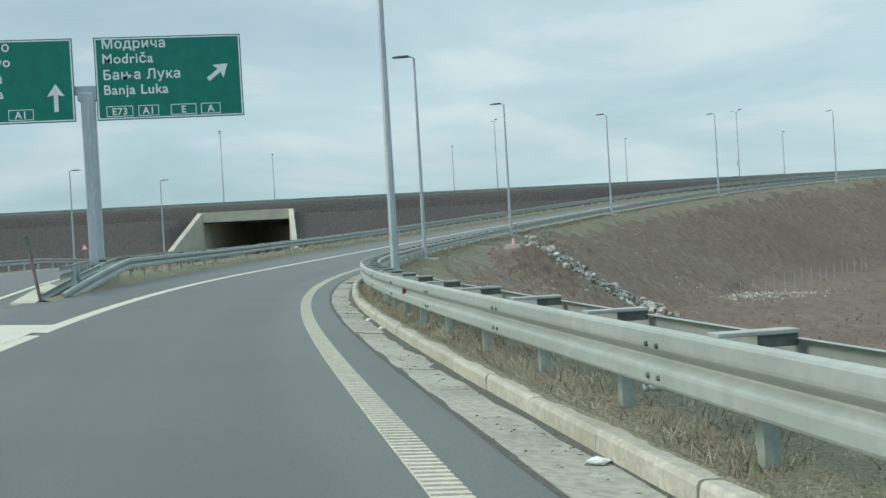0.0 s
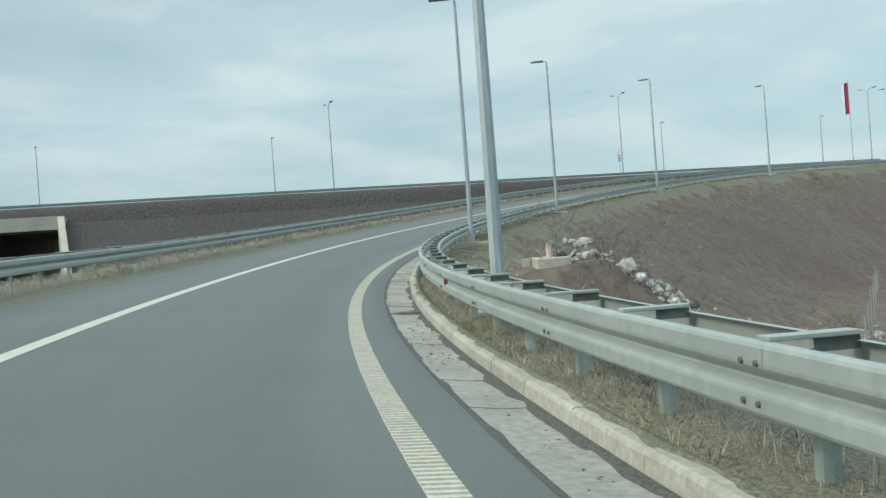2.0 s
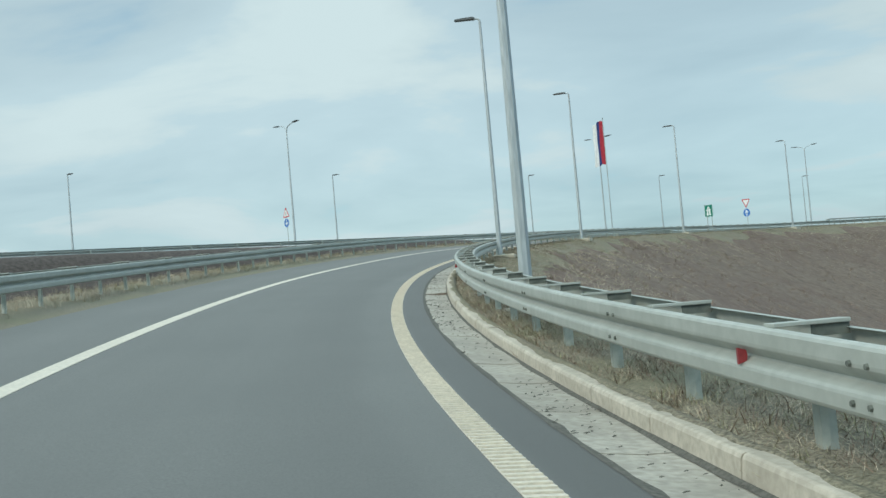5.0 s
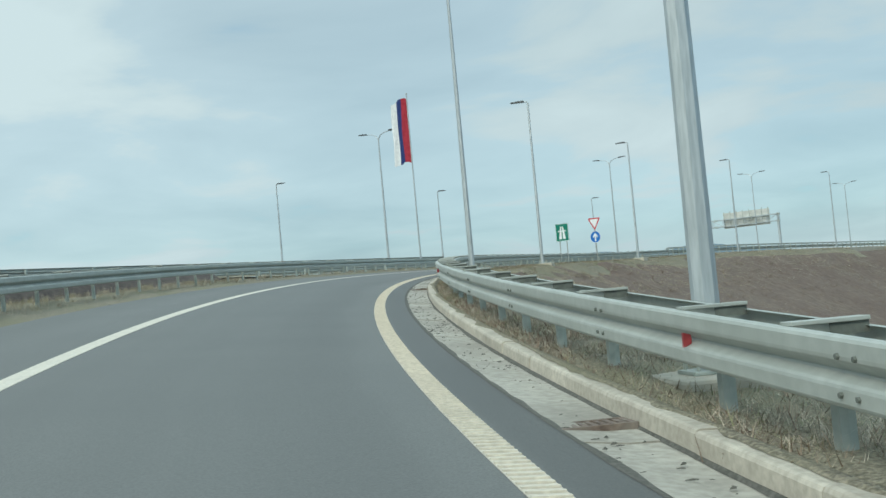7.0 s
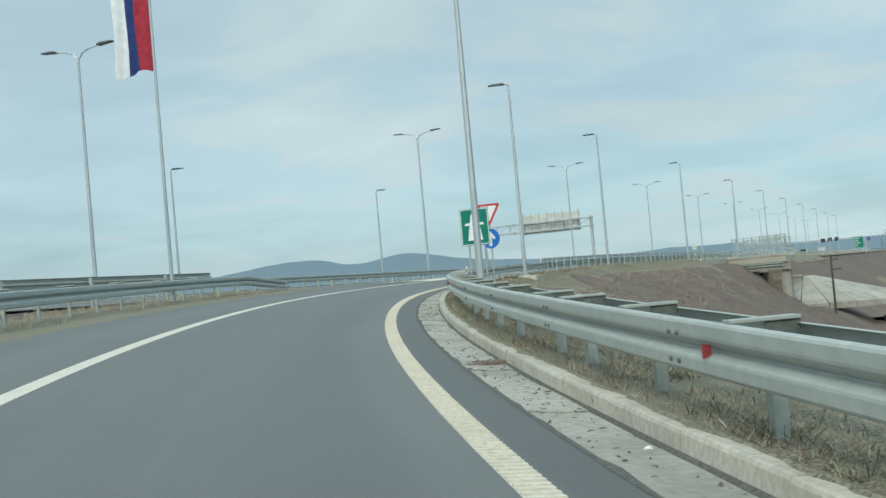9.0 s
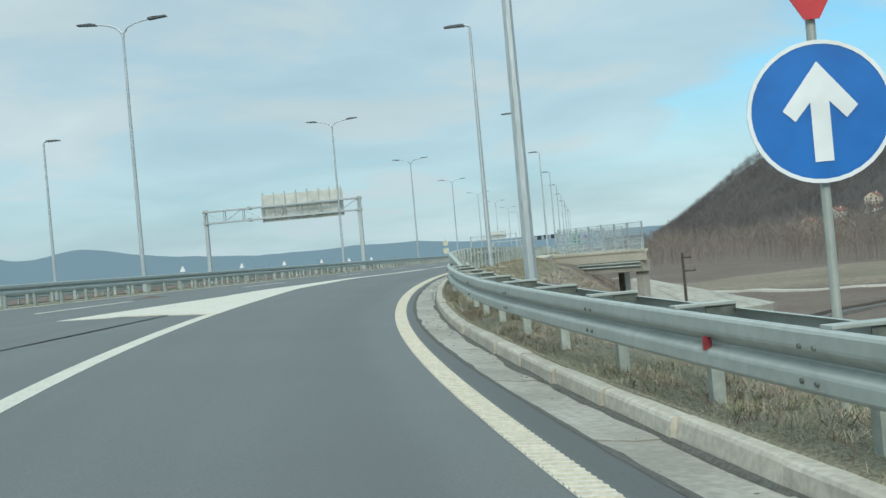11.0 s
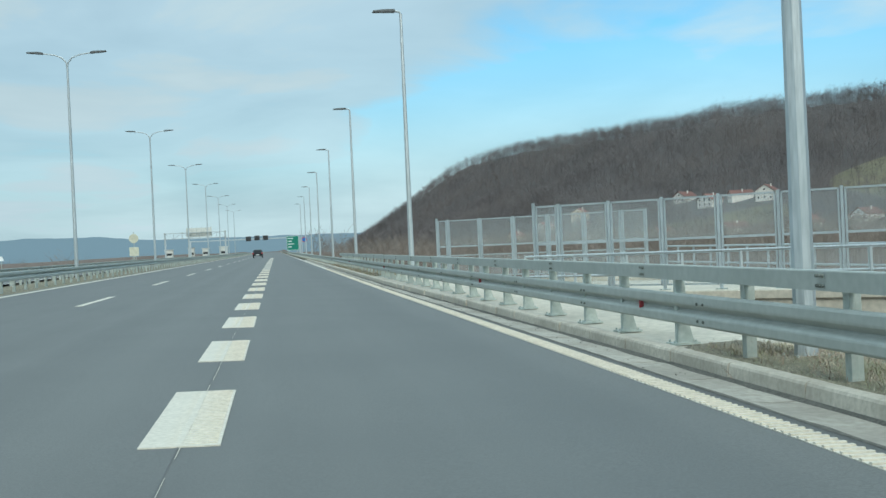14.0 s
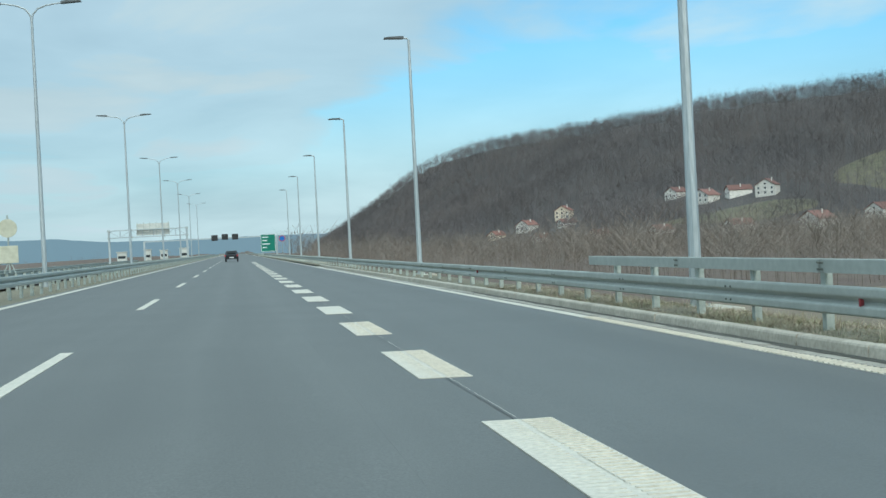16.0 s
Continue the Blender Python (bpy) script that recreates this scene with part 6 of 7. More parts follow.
def screen_row(x0, y0, x1, y1, z, label, first=0.47):
    """Framed clear panels on paired posts, with a middle rail."""
    s = empty("bridge_screen", label=label, category="screen", group="screens of the bridge")
    d = Vector((x1 - x0, y1 - y0, 0))
    L = d.length
    s.matrix_world = Matrix.Translation((x0, y0, z)) @ Matrix.Rotation(math.atan2(d.y, d.x), 4, "Z")
    marks = [0.0, first] + [first + 1.36 * k for k in range(1, int((L - first - 0.3) / 1.36) + 1)] + [L]
    for i, u in enumerate(marks):
        bm = bm_new()
        box(bm, (u - 0.03, -0.03, -0.02), (u + 0.03, 0.03, 2.08), bevel=0.004)
        if i == 0:
            box(bm, (u - 0.03, -0.03, 2.0), (u + 0.03, 0.03, 2.13))
        part("post", bm, POLE, s)
        bm = bm_new()
        box(bm, (u - 0.1, -0.1, -0.02), (u + 0.1, 0.1, 0.0))
        part("base_plate", bm, GALV_DULL, s)
    for u0, u1 in zip(marks, marks[1:]):
        if u1 - u0 < 0.25:
            continue
        a, e = u0 + 0.055, u1 - 0.055
        bm = bm_new()
        for lo, hi in (((a, 1.15), (a + 0.035, 2.05)), ((e - 0.035, 1.15), (e, 2.05)), ((a, 2.01), (e, 2.05)), ((a, 1.10), (e, 1.15)), ((a, 0.10), (a + 0.035, 1.10)), ((e - 0.035, 0.10), (e, 1.10)), ((a, 0.79), (e, 0.83)), ((a, 0.08), (e, 0.12))):
            box(bm, (lo[0], -0.018, lo[1]), (hi[0], 0.018, hi[1]))
        f = part("panel_frame", bm, POLE, s)
        bm = bm_new()
        box(bm, (a + 0.035, -0.003, 1.15), (e - 0.035, 0.003, 2.01))
        part("pane", bm, PANEL, f).visible_shadow = False
        bm = bm_new()
        box(bm, (a + 0.035, -0.003, 0.12), (e - 0.035, 0.003, 0.79))
        part("pane", bm, PANEL, f).visible_shadow = False
    return s


screen_row(16.56, 5.41, 22.96, -0.88, -0.10, "row of clear framed screen panels on the bridge's edge", 0.70)
screen_row(16.0, 19.0, 21.9, 13.4, -0.10, "row of clear framed screen panels on the far edge")


def pipe_railing(pts, z, label):
    r = empty("railing", label=label, category="railing", group="railings of the bridge")
    r.matrix_world = Matrix.Translation((pts[0][0], pts[0][1], z))
    q = [Vector((x - pts[0][0], y - pts[0][1], 0)) for x, y in pts]
    for h in (1.02, 0.55):
        bm = bm_new()
        bent_tube(bm, [p + Vector((0, 0, h)) for p in q], 0.028, 8)
        part("rail", bm, POLE, r)
    for a, b in zip(q, q[1:]):
        n = max(2, int((b - a).length / 1.2))
        for k in range(n + (b is q[-1])):
            p = a + (b - a) * k / n
            bm = bm_new()
            box(bm, (p.x - 0.025, p.y - 0.025, 0.0), (p.x + 0.025, p.y + 0.025, 1.0))
            part("post", bm, POLE, r)
    return r


pipe_railing([(16.1, 4.45), (22.75, -2.1), (22.95, -0.2), (22.3, 13.0)], -0.27, "grey steel pipe railing along the bridge deck's edge")


# ---- drain covers in the gutter ----
def drain_cover(s):
    g = empty("drain_cover", frame_at(s, float(kerb_d(s)) - 0.25, 0.0), "rusty brown drain grating set across the gutter", "drain cover", "drain covers")
    bm = bm_new()
    for lo, hi in (((-0.25, -0.19), (0.25, -0.15)), ((-0.25, 0.15), (0.25, 0.19)), ((-0.25, -0.15), (-0.21, 0.15)), ((0.21, -0.15), (0.25, 0.15))):
        box(bm, (*lo, -0.05), (*hi, 0.006), bevel=0.003)
    part("frame", bm, RUST, g)
    for k in range(7):
        bm = bm_new()
        x = -0.18 + 0.06 * k
        box(bm, (x - 0.017, -0.15, -0.045), (x + 0.017, 0.15, 0.002))
        part("bar", bm, RUST, g)
    bm = bm_new()
    box(bm, (-0.21, -0.15, -0.06), (0.21, 0.15, -0.045))
    part("pit", bm, DARKJOINT, g)
    return g


for s in (33.0, 56.1, 79.2, 102.0, 123.5, 145.2, 168.6, 192.1):
    drain_cover(s)


# ---- outlet and rubble chute in the hollow ----
def rock(rng, size):
    bm = bm_new()
    bmesh.ops.create_icosphere(bm, subdivisions=1, radius=1.0)
    sc = rng.uniform(0.5, 1.45, 3) * size
    for v in bm.verts:
        v.co = Vector([c * k for c, k in zip(v.co * float(rng.uniform(0.62, 1.25)), sc)])
    me = bpy.data.meshes.new("rock")
    bm.to_mesh(me); bm.free(); me.materials.append(ROCK)
    return me


rock_rng = np.random.default_rng(21)
ROCKS = [rock(rock_rng, 0.24) for _ in range(9)]
pile = empty("rubble", label="pale limestone rubble running down the embankment below the outlet", category="rubble")
chute = [(119.7, -191.4), (120.2, -189.8), (120.5, -187.6), (120.6, -185.4), (120.6, -184.0)]


def chute_place(spread):
    """A place and a turn for one stone of the chute."""
    f = rock_rng.uniform(0, 1) ** 0.9 * (len(chute) - 1)
    i = min(int(f), len(chute) - 2)
    side = float(rock_rng.normal(0, spread))
    x = chute[i][0] + (chute[i + 1][0] - chute[i][0]) * (f - i) + side
    y = chute[i][1] + (chute[i + 1][1] - chute[i][1]) * (f - i) + rock_rng.normal(0, 0.4)
    heaped = max(0.0, 1.15 - 0.5 * abs(side)) * float(rock_rng.uniform(0.1, 1.0)) * min(1.0, 0.55 + 0.45 * f) * (1.0 - 0.11 * f)
    return Matrix.Translation((x, y, ground_at(x, y) + 0.05 + heaped)) @ Matrix.Rotation(rock_rng.uniform(0, 6), 4, "Z") @ Matrix.Rotation(rock_rng.uniform(-0.6, 0.6), 4, "X")


def heap_place():
    x, y = 105.8 + rock_rng.normal(0, 2.6), -170.9 + rock_rng.normal(0, 2.2)
    return Matrix.Translation((x, y, ground_at(x, y) + 0.02)) @ Matrix.Rotation(rock_rng.uniform(0, 6), 4, "Z")


def small_stones(count, place, lo, hi, label):
    """Stones too small to pick apart, in one mesh."""
    vs, fs, at = [], [], 0
    for k in range(count):
        me = ROCKS[k % 9]
        m = place() @ Matrix.Scale(float(rock_rng.uniform(lo, hi)), 4)
        co = np.array([m @ v.co for v in me.vertices])
        vs.append(co); fs.append(np.array([p.vertices[:] for p in me.polygons]) + at)
        at += len(co)
    stones = np_mesh("small_stones", np.concatenate(vs), np.concatenate(fs))
    stones.materials.append(ROCK)
    tagged(new("small_stones", stones), label, "rubble", kind="stuff")


for k in range(300):
    child("rock", ROCKS[k % 9], pile, chute_place(1.2) @ Matrix.Scale(float(rock_rng.uniform(0.4, 1.05)), 4))
small_stones(900, lambda: chute_place(1.5), 0.18, 0.5, "small broken limestone between the larger rocks of the chute")
heap = empty("rubble", label="low heap of pale stones in the hollow", category="rubble")
for k in range(160):
    child("rock", ROCKS[k % 9], heap, heap_place() @ Matrix.Scale(float(rock_rng.uniform(0.2, 0.55)), 4))
small_stones(700, heap_place, 0.1, 0.3, "scattered pale gravel in the hollow")


def outlet():
    o = empty("drain_outlet", Matrix.Translation((120.54, -192.73, -7.79)) @ Matrix.Rotation(radians(-16), 4, "Z"), "open concrete drain well with an upright pink plastic pipe", "drain outlet")
    bm = bm_new()
    box(bm, (-0.16, -0.48, -1.3), (1.02, 0.45, 0.0), bevel=0.03)
    part("slab", bm, SLAB, o)
    for lo, hi in (((-2.1, -0.55), (-0.17, -0.43)), ((-2.1, 0.33), (-0.17, 0.45)), ((-2.1, -0.42), (-1.98, 0.32))):
        bm = bm_new()
        box(bm, (*lo, -1.3), (*hi, -0.02), bevel=0.012)
        part("rim", bm, CONCRETE, o)
    # a solid block whose dark colour stands in for the shade of a deep shaft
    bm = bm_new()
    box(bm, (-1.97, -0.42, -1.2), (-0.17, 0.32, -0.35))
    part("shaft", bm, DARKJOINT, o, "floor of the well, coloured dark to stand for the shaft's shade")
    for y, turn in ((-0.24, 0.02), (0.06, -0.03)):
        bm = bm_new()
        box(bm, (-2.05, -0.05, -0.018), (-0.1, 0.05, 0.012), Matrix.Translation((0, y, 0)) @ Matrix.Rotation(turn, 4, "Z"), 0.004)
        part("plank", bm, KERB, o, "pale grey plank")
    bm = bm_new()
    tube(bm, (0.02, 0.0, -0.02), (0.02, 0.0, 0.34), 0.085, n=16)
    pipe = part("pipe", bm, PINK, o, "pink plastic pipe")
    bm = bm_new()
    tube(bm, (0.02, 0.0, 0.33), (0.02, 0.0, 0.39), 0.096, n=16)
    part("collar", bm, GALV_DULL, pipe, "grey collar")
    return o


outlet()
boards = empty("board_stack", Matrix.Translation((117.9, -190.9, -7.95)) @ Matrix.Rotation(radians(-14), 4, "Z"), "dark weathered boards lying beside the drain well", "boards")
for k, (y, z, turn) in enumerate(((0.0, 0.0, 0.0), (0.16, 0.0, 0.03), (0.07, 0.06, -0.05))):
    bm = bm_new()
    box(bm, (-1.3, -0.07, -0.02 if k == 2 else -0.8), (1.2, 0.07, 0.05), Matrix.Translation((0, y, z)) @ Matrix.Rotation(turn, 4, "Z"), 0.006)
    part("board", bm, WOOD, boards)


def fence_post(x, y):
    z = ground_at(x, y)
    f = empty("fence_post", Matrix.Translation((x, y, z)), "thin grey post of a wire fence in the hollow", "fence post", "fence posts of the hollow")
    bm = bm_new()
    tube(bm, (0, 0, -0.2), (0, 0, 1.35), 0.03, n=6)
    part("stake", bm, GALV, f)
    bm = bm_new()
    tube(bm, (0, 0, 1.35), (0.05, 0, 1.45), 0.02, n=6)
    part("tip", bm, GALV, f)
    return f


for k in range(16):
    fence_post(109.5 - 2.3 * k + (k % 3) * 0.15, -173.6 + 1.9 * k)


# ---- the nose between slip road and straight road ----
def nose():
    n = empty("kerb_nose", label="flat white concrete nose where the roads split", category="kerb")
    bm = bm_new()
    left = [Vector((166.8, -213.6, 0)), Vector((159.5, -214.45, 0)), Vector((151.2, -215.35, 0))]
    right = [Vector((167.5, -213.0, 0)), Vector((159.6, -213.75, 0)), Vector((151.0, -215.1, 0))]
    rim = left + right[::-1]
    top = [bm.verts.new((p.x, p.y, float(road_level(p.x)) + 0.045)) for p in rim]
    low = [bm.verts.new((p.x, p.y, float(road_level(p.x)) - 0.35)) for p in rim]
    bm.faces.new((top[0], top[1], top[4], top[5])); bm.faces.new((top[1], top[2], top[3], top[4]))
    for i in range(6):
        bm.faces.new((top[i], low[i], low[(i + 1) % 6], top[(i + 1) % 6]))
    bmesh.ops.recalc_face_normals(bm, faces=list(bm.faces))
    part("body", bm, SLAB, n)
    m = empty("marker_post", frame_at(22.5, -5.45, 0.0) @ Matrix.Rotation(radians(-9), 4, "Y"), "leaning rusty marker post with a dull grey tip", "marker post")
    bm = bm_new()
    tube(bm, (0, 0, -0.05), (0, 0, 1.2), 0.035, n=8)
    part("post", bm, RUST, m)
    bm = bm_new()
    box(bm, (-0.05, -0.03, 1.05), (0.05, 0.03, 1.38), bevel=0.01)
    part("tip", bm, SPACER_DARK, m, "dull grey tip")


nose()
tri_sign = empty("road_sign", Matrix.Translation((66.0, -225.2, -7.75)) @ Matrix.Rotation(radians(90), 4, "Z"), "small warning triangle beside the straight road", "road sign")
post_of(tri_sign, 2.4)
tp = part("warning_plate", prism(bm_new(), round_triangle(0, 2.0, 0.9, False), -0.012, 0.0), RED, tri_sign)
part("face", prism(bm_new(), round_triangle(0, 2.0, 0.62, False, 0.05), -0.017, -0.012), WHITE, tp)


# ---- things far along the motorway ----
def marker(y):
    m = empty("marker_post", Matrix.Translation((-13.6, y, -0.3)), "short post with a white triangular plate", "marker post", "marker posts of the far side")
    bm = bm_new()
    tube(bm, (0, 0, -0.1), (0, 0, 1.9), 0.03, n=6)
    part("post", bm, GALV_DULL, m)
    bm = bm_new()
    prism(bm, [(-0.24, 1.62), (0.24, 1.62), (0.05, 2.05), (-0.05, 2.05)], -0.05, -0.03)
    part("plate", bm, WHITE, m)


for y in (1.9, 18.6, 34.6, 52.8, 70.0, 87.0):
    marker(y)


def far_direction_sign():
    g = empty("road_sign", Matrix.Translation((15.0, 306.6, -0.3)) @ Matrix.Diagonal((1.5, 1.5, 1.4, 1)), "large green direction sign standing beside the motorway", "road sign")
    for x in (-0.8, 0.8):
        post_of(g, 3.5, 0.06, x)
    p = part("panel", prism(bm_new(), [(-1.1, 0.95), (1.1, 0.95), (1.1, 3.75), (-1.1, 3.75)], -0.03, 0.0), GREEN, g)
    part("border", frame_outline(-1.07, 1.07, 0.98, 3.72, 0.05, -0.032), WHITE, p)
    for k, w in enumerate((0.9, 0.7, 1.1, 0.6)):
        bm = bm_new()
        box(bm, (-0.85, -0.04, 3.2 - 0.55 * k), (-0.85 + w, -0.034, 3.36 - 0.55 * k))
        part("lettering_bar", bm, WHITE, p)
    g = empty("road_sign", Matrix.Translation((18.2, 307.5, -0.3)) @ Matrix.Diagonal((1.5, 1.5, 1.4, 1)), "round dark blue sign with a red rim on a post", "road sign")
    post_of(g, 3.3, 0.04)
    d = part("plate", disc(0, 2.95, 0.48, -0.02, 0.0), BLUE, g)
    part("rim", ring(0, 2.95, 0.48, 0.40, -0.024), RED, d)


far_direction_sign()


def toll_plaza():
    """Three lane signals on a beam, and white booths, at the end of the straight."""
    g = empty("lane_signal_gantry", Matrix.Translation((0, 309.7, 0)), "grey beam across the road carrying three black lane signals", "signal gantry")
    bm = bm_new()
    box(bm, (-12.5, -0.15, 4.45), (17, 0.15, 4.7))
    part("beam", bm, POLE, g)
    for x in (-12.5, 17):
        bm = bm_new()
        box(bm, (x - 0.2, -0.2, -1.2), (x + 0.2, 0.2, 4.7))
        part("leg", bm, POLE, g)
    for x, z in ((2.4, 4.05), (4.7, 4.2), (7.0, 4.15)):
        bm = bm_new()
        box(bm, (x, -0.4, z), (x + 1.4, -0.16, z + 1.3), bevel=0.04)
        box(bm, (x + 0.12, -0.45, z + 0.12), (x + 1.28, -0.4, z + 1.18))
        part("signal", bm, BLACK, g)
    for k, (x, w) in enumerate(((-32, 3.2), (-24, 2.5), (-17.5, 2.6), (-11, 3.2))):
        b = empty("booth", Matrix.Translation((x, 470.0 + 12 * (k % 2), -0.2)), "small white booth beside the far lanes", "booth", "booths of the plaza")
        bm = bm_new()
        box(bm, (-w / 2, -1.5, 0), (w / 2, 1.5, 3.4 + 0.5 * (k % 2)), bevel=0.05)
        part("body", bm, ALU, b)
        bm = bm_new()
        box(bm, (-w / 2 + 0.3, -1.53, 1.2), (w / 2 - 0.3, -1.5, 2.1))
        part("window", bm, GLASS, b)
        bm = bm_new()
        box(bm, (-w / 2 - 0.3, -1.8, 3.4 + 0.5 * (k % 2)), (w / 2 + 0.3, 1.8, 3.6 + 0.5 * (k % 2)))
        part("roof", bm, ALU, b)


toll_plaza()


def car(x, y):
    c = empty("car", Matrix.Translation((x, y, float(mw_z(np.array(x))) - 0.01)), "dark saloon car driving in the middle of the motorway", "car")
    prof = [(-2.2, 0.35), (-2.2, 0.85), (-2.05, 1.0), (-1.6, 1.05), (-1.0, 1.42), (0.3, 1.45), (1.05, 1.02), (1.95, 0.88), (2.15, 0.7), (2.15, 0.35)]
    bm = bm_new()
    rows = []
    for xx in (-0.86, -0.78, 0.78, 0.86):
        k = 0.94 if abs(xx) > 0.8 else 1.0
        rows.append([bm.verts.new((xx if z < 1.06 else xx * 0.82, p, z if abs(xx) < 0.8 else 0.35 + (z - 0.35) * k)) for p, z in prof])
    for a, b in zip(rows, rows[1:]):
        for i in range(len(prof)):
            j = (i + 1) % len(prof)
            bm.faces.new((a[i], a[j], b[j], b[i]))
    bm.faces.new(rows[0]); bm.faces.new(rows[-1][::-1])
    part("body", bm, CARPAINT, c)
    bm = bm_new()
    prism(bm, [(-0.58, 1.08), (0.58, 1.08), (0.5, 1.38), (-0.5, 1.38)], -1.75, -1.0)
    part("rear_window", bm, GLASS, c)
    for sx in (-1, 1):
        bm = bm_new()
        box(bm, (sx * 0.78 - 0.12, -2.23, 0.72), (sx * 0.78 + 0.06 , -2.18, 0.9), bevel=0.01)
        part("tail_light", bm, RED, c)
    bm = bm_new()
    box(bm, (-0.27, -2.225, 0.5), (0.27, -2.2, 0.62))
    part("number_plate", bm, WHITE, c)
    for sx in (-0.75, 0.75):
        for yy in (-1.35, 1.35):
            bm = bm_new()
            tube(bm, (sx - 0.1, yy, 0.31), (sx + 0.1, yy, 0.31), 0.31, n=18)
            w = part("wheel", bm, RUBBER, c)
            bm = bm_new()
            tube(bm, (sx - 0.104, yy, 0.31), (sx + 0.104, yy, 0.31), 0.19, n=12)
            part("rim", bm, GALV, w)


car(7.2, 190.0)


# ---- houses on the hill's foot ----
def house(x, y, w, d, h, turn, wall, roof_mat, windows=3, drop=0.0):
    z = ground_at(x, y) - 0.4 - drop
    g = empty("house", Matrix.Translation((x, y, z)) @ Matrix.Rotation(radians(turn), 4, "Z"), "rendered house with a red tiled gable roof on the slope", "house", "houses on the hill")
    rise = w * 0.30
    bm = bm_new()
    prism(bm, [(-w / 2, -4.0), (w / 2, -4.0), (w / 2, h), (0, h + rise), (-w / 2, h)], -d / 2, d / 2)
    part("wall", bm, wall, g)
    for sx in (-1, 1):
        bm = bm_new()
        o = 0.5
        slope = rise / (w / 2)
        prism(bm, [(0, h + rise + 0.05), (sx * (w / 2 + o), h - o * slope + 0.05), (sx * (w / 2 + o), h - o * slope + 0.25), (0, h + rise + 0.28)], -d / 2 - 0.6, d / 2 + 0.6)
        part("roof", bm, roof_mat, g)
    bm = bm_new()
    box(bm, (w * 0.18, 0.3, h + 0.2), (w * 0.18 + 0.5, 0.9, h + rise + 0.9))
    part("chimney", bm, PLASTER, g)
    for k in range(windows):
        for lv in range(2 if h > 4.5 else 1):
            cx = -w / 2 + w * (k + 0.5) / windows
            cz = 1.0 + 2.7 * lv
            fr = bm_new()
            box(fr, (cx - 0.62, -d / 2 - 0.05, cz - 0.08), (cx + 0.62, -d / 2 + 0.02, cz + 1.38))
            win = part("window", fr, WHITE, g)
            pn_ = bm_new()
            box(pn_, (cx - 0.54, -d / 2 - 0.07, cz), (cx + 0.54, -d / 2 - 0.05, cz + 1.3))
            part("pane", pn_, GLASS, win)
    bm = bm_new()
    box(bm, (-0.55, -d / 2 - 0.06, h + 0.25), (0.55, -d / 2 + 0.02, h + 1.2))
    gw = part("window", bm, GLASS, g)
    for k in range(3):
        bm = bm_new()
        yy = -d / 2 + d * (k + 0.5) / 3
        box(bm, (-w / 2 - 0.06, yy - 0.5, 1.0), (-w / 2 + 0.02, yy + 0.5, 2.3))
        part("window", bm, GLASS, g)
    return g


for spec in HOUSES:
    x, y, w, d, h, turn, cream, rust = spec
    house(x, y, w, d, h, turn, PLASTER_CREAM if cream else PLASTER, ROOF if not rust else ROOF_OLD)


# ---- gravel track, railway and poles in the valley ----
def draped(name, pts, width, material, label, category, lift=0.12):
    pts = np.array(pts, float)
    u = np.r_[0, np.cumsum(np.linalg.norm(np.diff(pts, axis=0), axis=1))]
    q = np.arange(0, u[-1], 2.0)
    c = np.stack([natural_spline(u, pts[:, 0], q), natural_spline(u, pts[:, 1], q)], 1)
    t = np.gradient(c, axis=0); t /= np.linalg.norm(t, axis=1)[:, None]
    nrm = np.stack([t[:, 1], -t[:, 0]], 1)
    rows = []
    for o, dz in ((-0.5, -0.3), (-0.42, lift), (0, lift + 0.05), (0.42, lift), (0.5, -0.3)):
        p = c + nrm * o * width
        rows.append(np.stack([p[:, 0], p[:, 1], [ground_at(*a) + dz for a in c]], 1))
    k, n = 5, len(q)
    i = np.arange(n - 1)[:, None] * k + np.arange(k - 1)[None]
    me = np_mesh(name, np.stack(rows, 1).reshape(-1, 3), np.stack([i, i + 1, i + k + 1, i + k], -1).reshape(-1, 4))
    me.materials.append(material)
    return tagged(new(name, me), label, category, kind="structure")


draped("track", [(33, 122), (38, 111), (48, 97), (58, 87), (68, 88), (78, 95), (110, 122), (170, 165)], 2.6, GRAVEL, "pale gravel track across the valley", "track", 0.25)
draped("railway_bed", [(31, 21.5), (38, 31), (50, 46.5), (58, 56.5), (65, 64.5), (95, 88), (150, 112)], 4.2, BALLAST, "dark ballast bed of a single railway line", "railway", 0.35)
for off in (-0.75, 0.75):
    rail_pts = [(31, 21.5 + off), (38, 31 + off), (50, 46.5 + off), (58, 56.5 + off), (65, 64.5 + off), (95, 88 + off), (150, 112 + off)]
    draped("railway_track", rail_pts, 0.12, WOOD, "rusty steel rail of the railway line", "railway", 0.52)


def utility_pole(x, y, h=9.0):
    z = ground_at(x, y)
    p = empty("utility_pole", Matrix.Translation((x, y, z)), "dark wooden utility pole with a short crossarm", "utility pole", "utility poles of the railway")
    bm = bm_new()
    tube(bm, (0, 0, -0.3), (0, 0, h), 0.14, 0.10, n=8)
    part("pole", bm, WOOD, p)
    bm = bm_new()
    box(bm, (-0.1, -0.06, h - 1.6), (1.0, 0.06, h - 1.48))
    box(bm, (-0.1, -0.06, h - 0.5), (0.7, 0.06, h - 0.38))
    part("crossarm", bm, WOOD, p)
    for dx, dz in ((0.9, -1.48), (0.6, -0.38)):
        bm = bm_new()
        tube(bm, (dx, 0, h + dz), (dx, 0, h + dz + 0.18), 0.05, n=6)
        part("insulator", bm, RUST, p)


for x, y, h in ((26.5, 9.4, 6.3), (52.4, 46.3, 9.0), (84, 76, 9.0)):
    utility_pole(x, y, h)


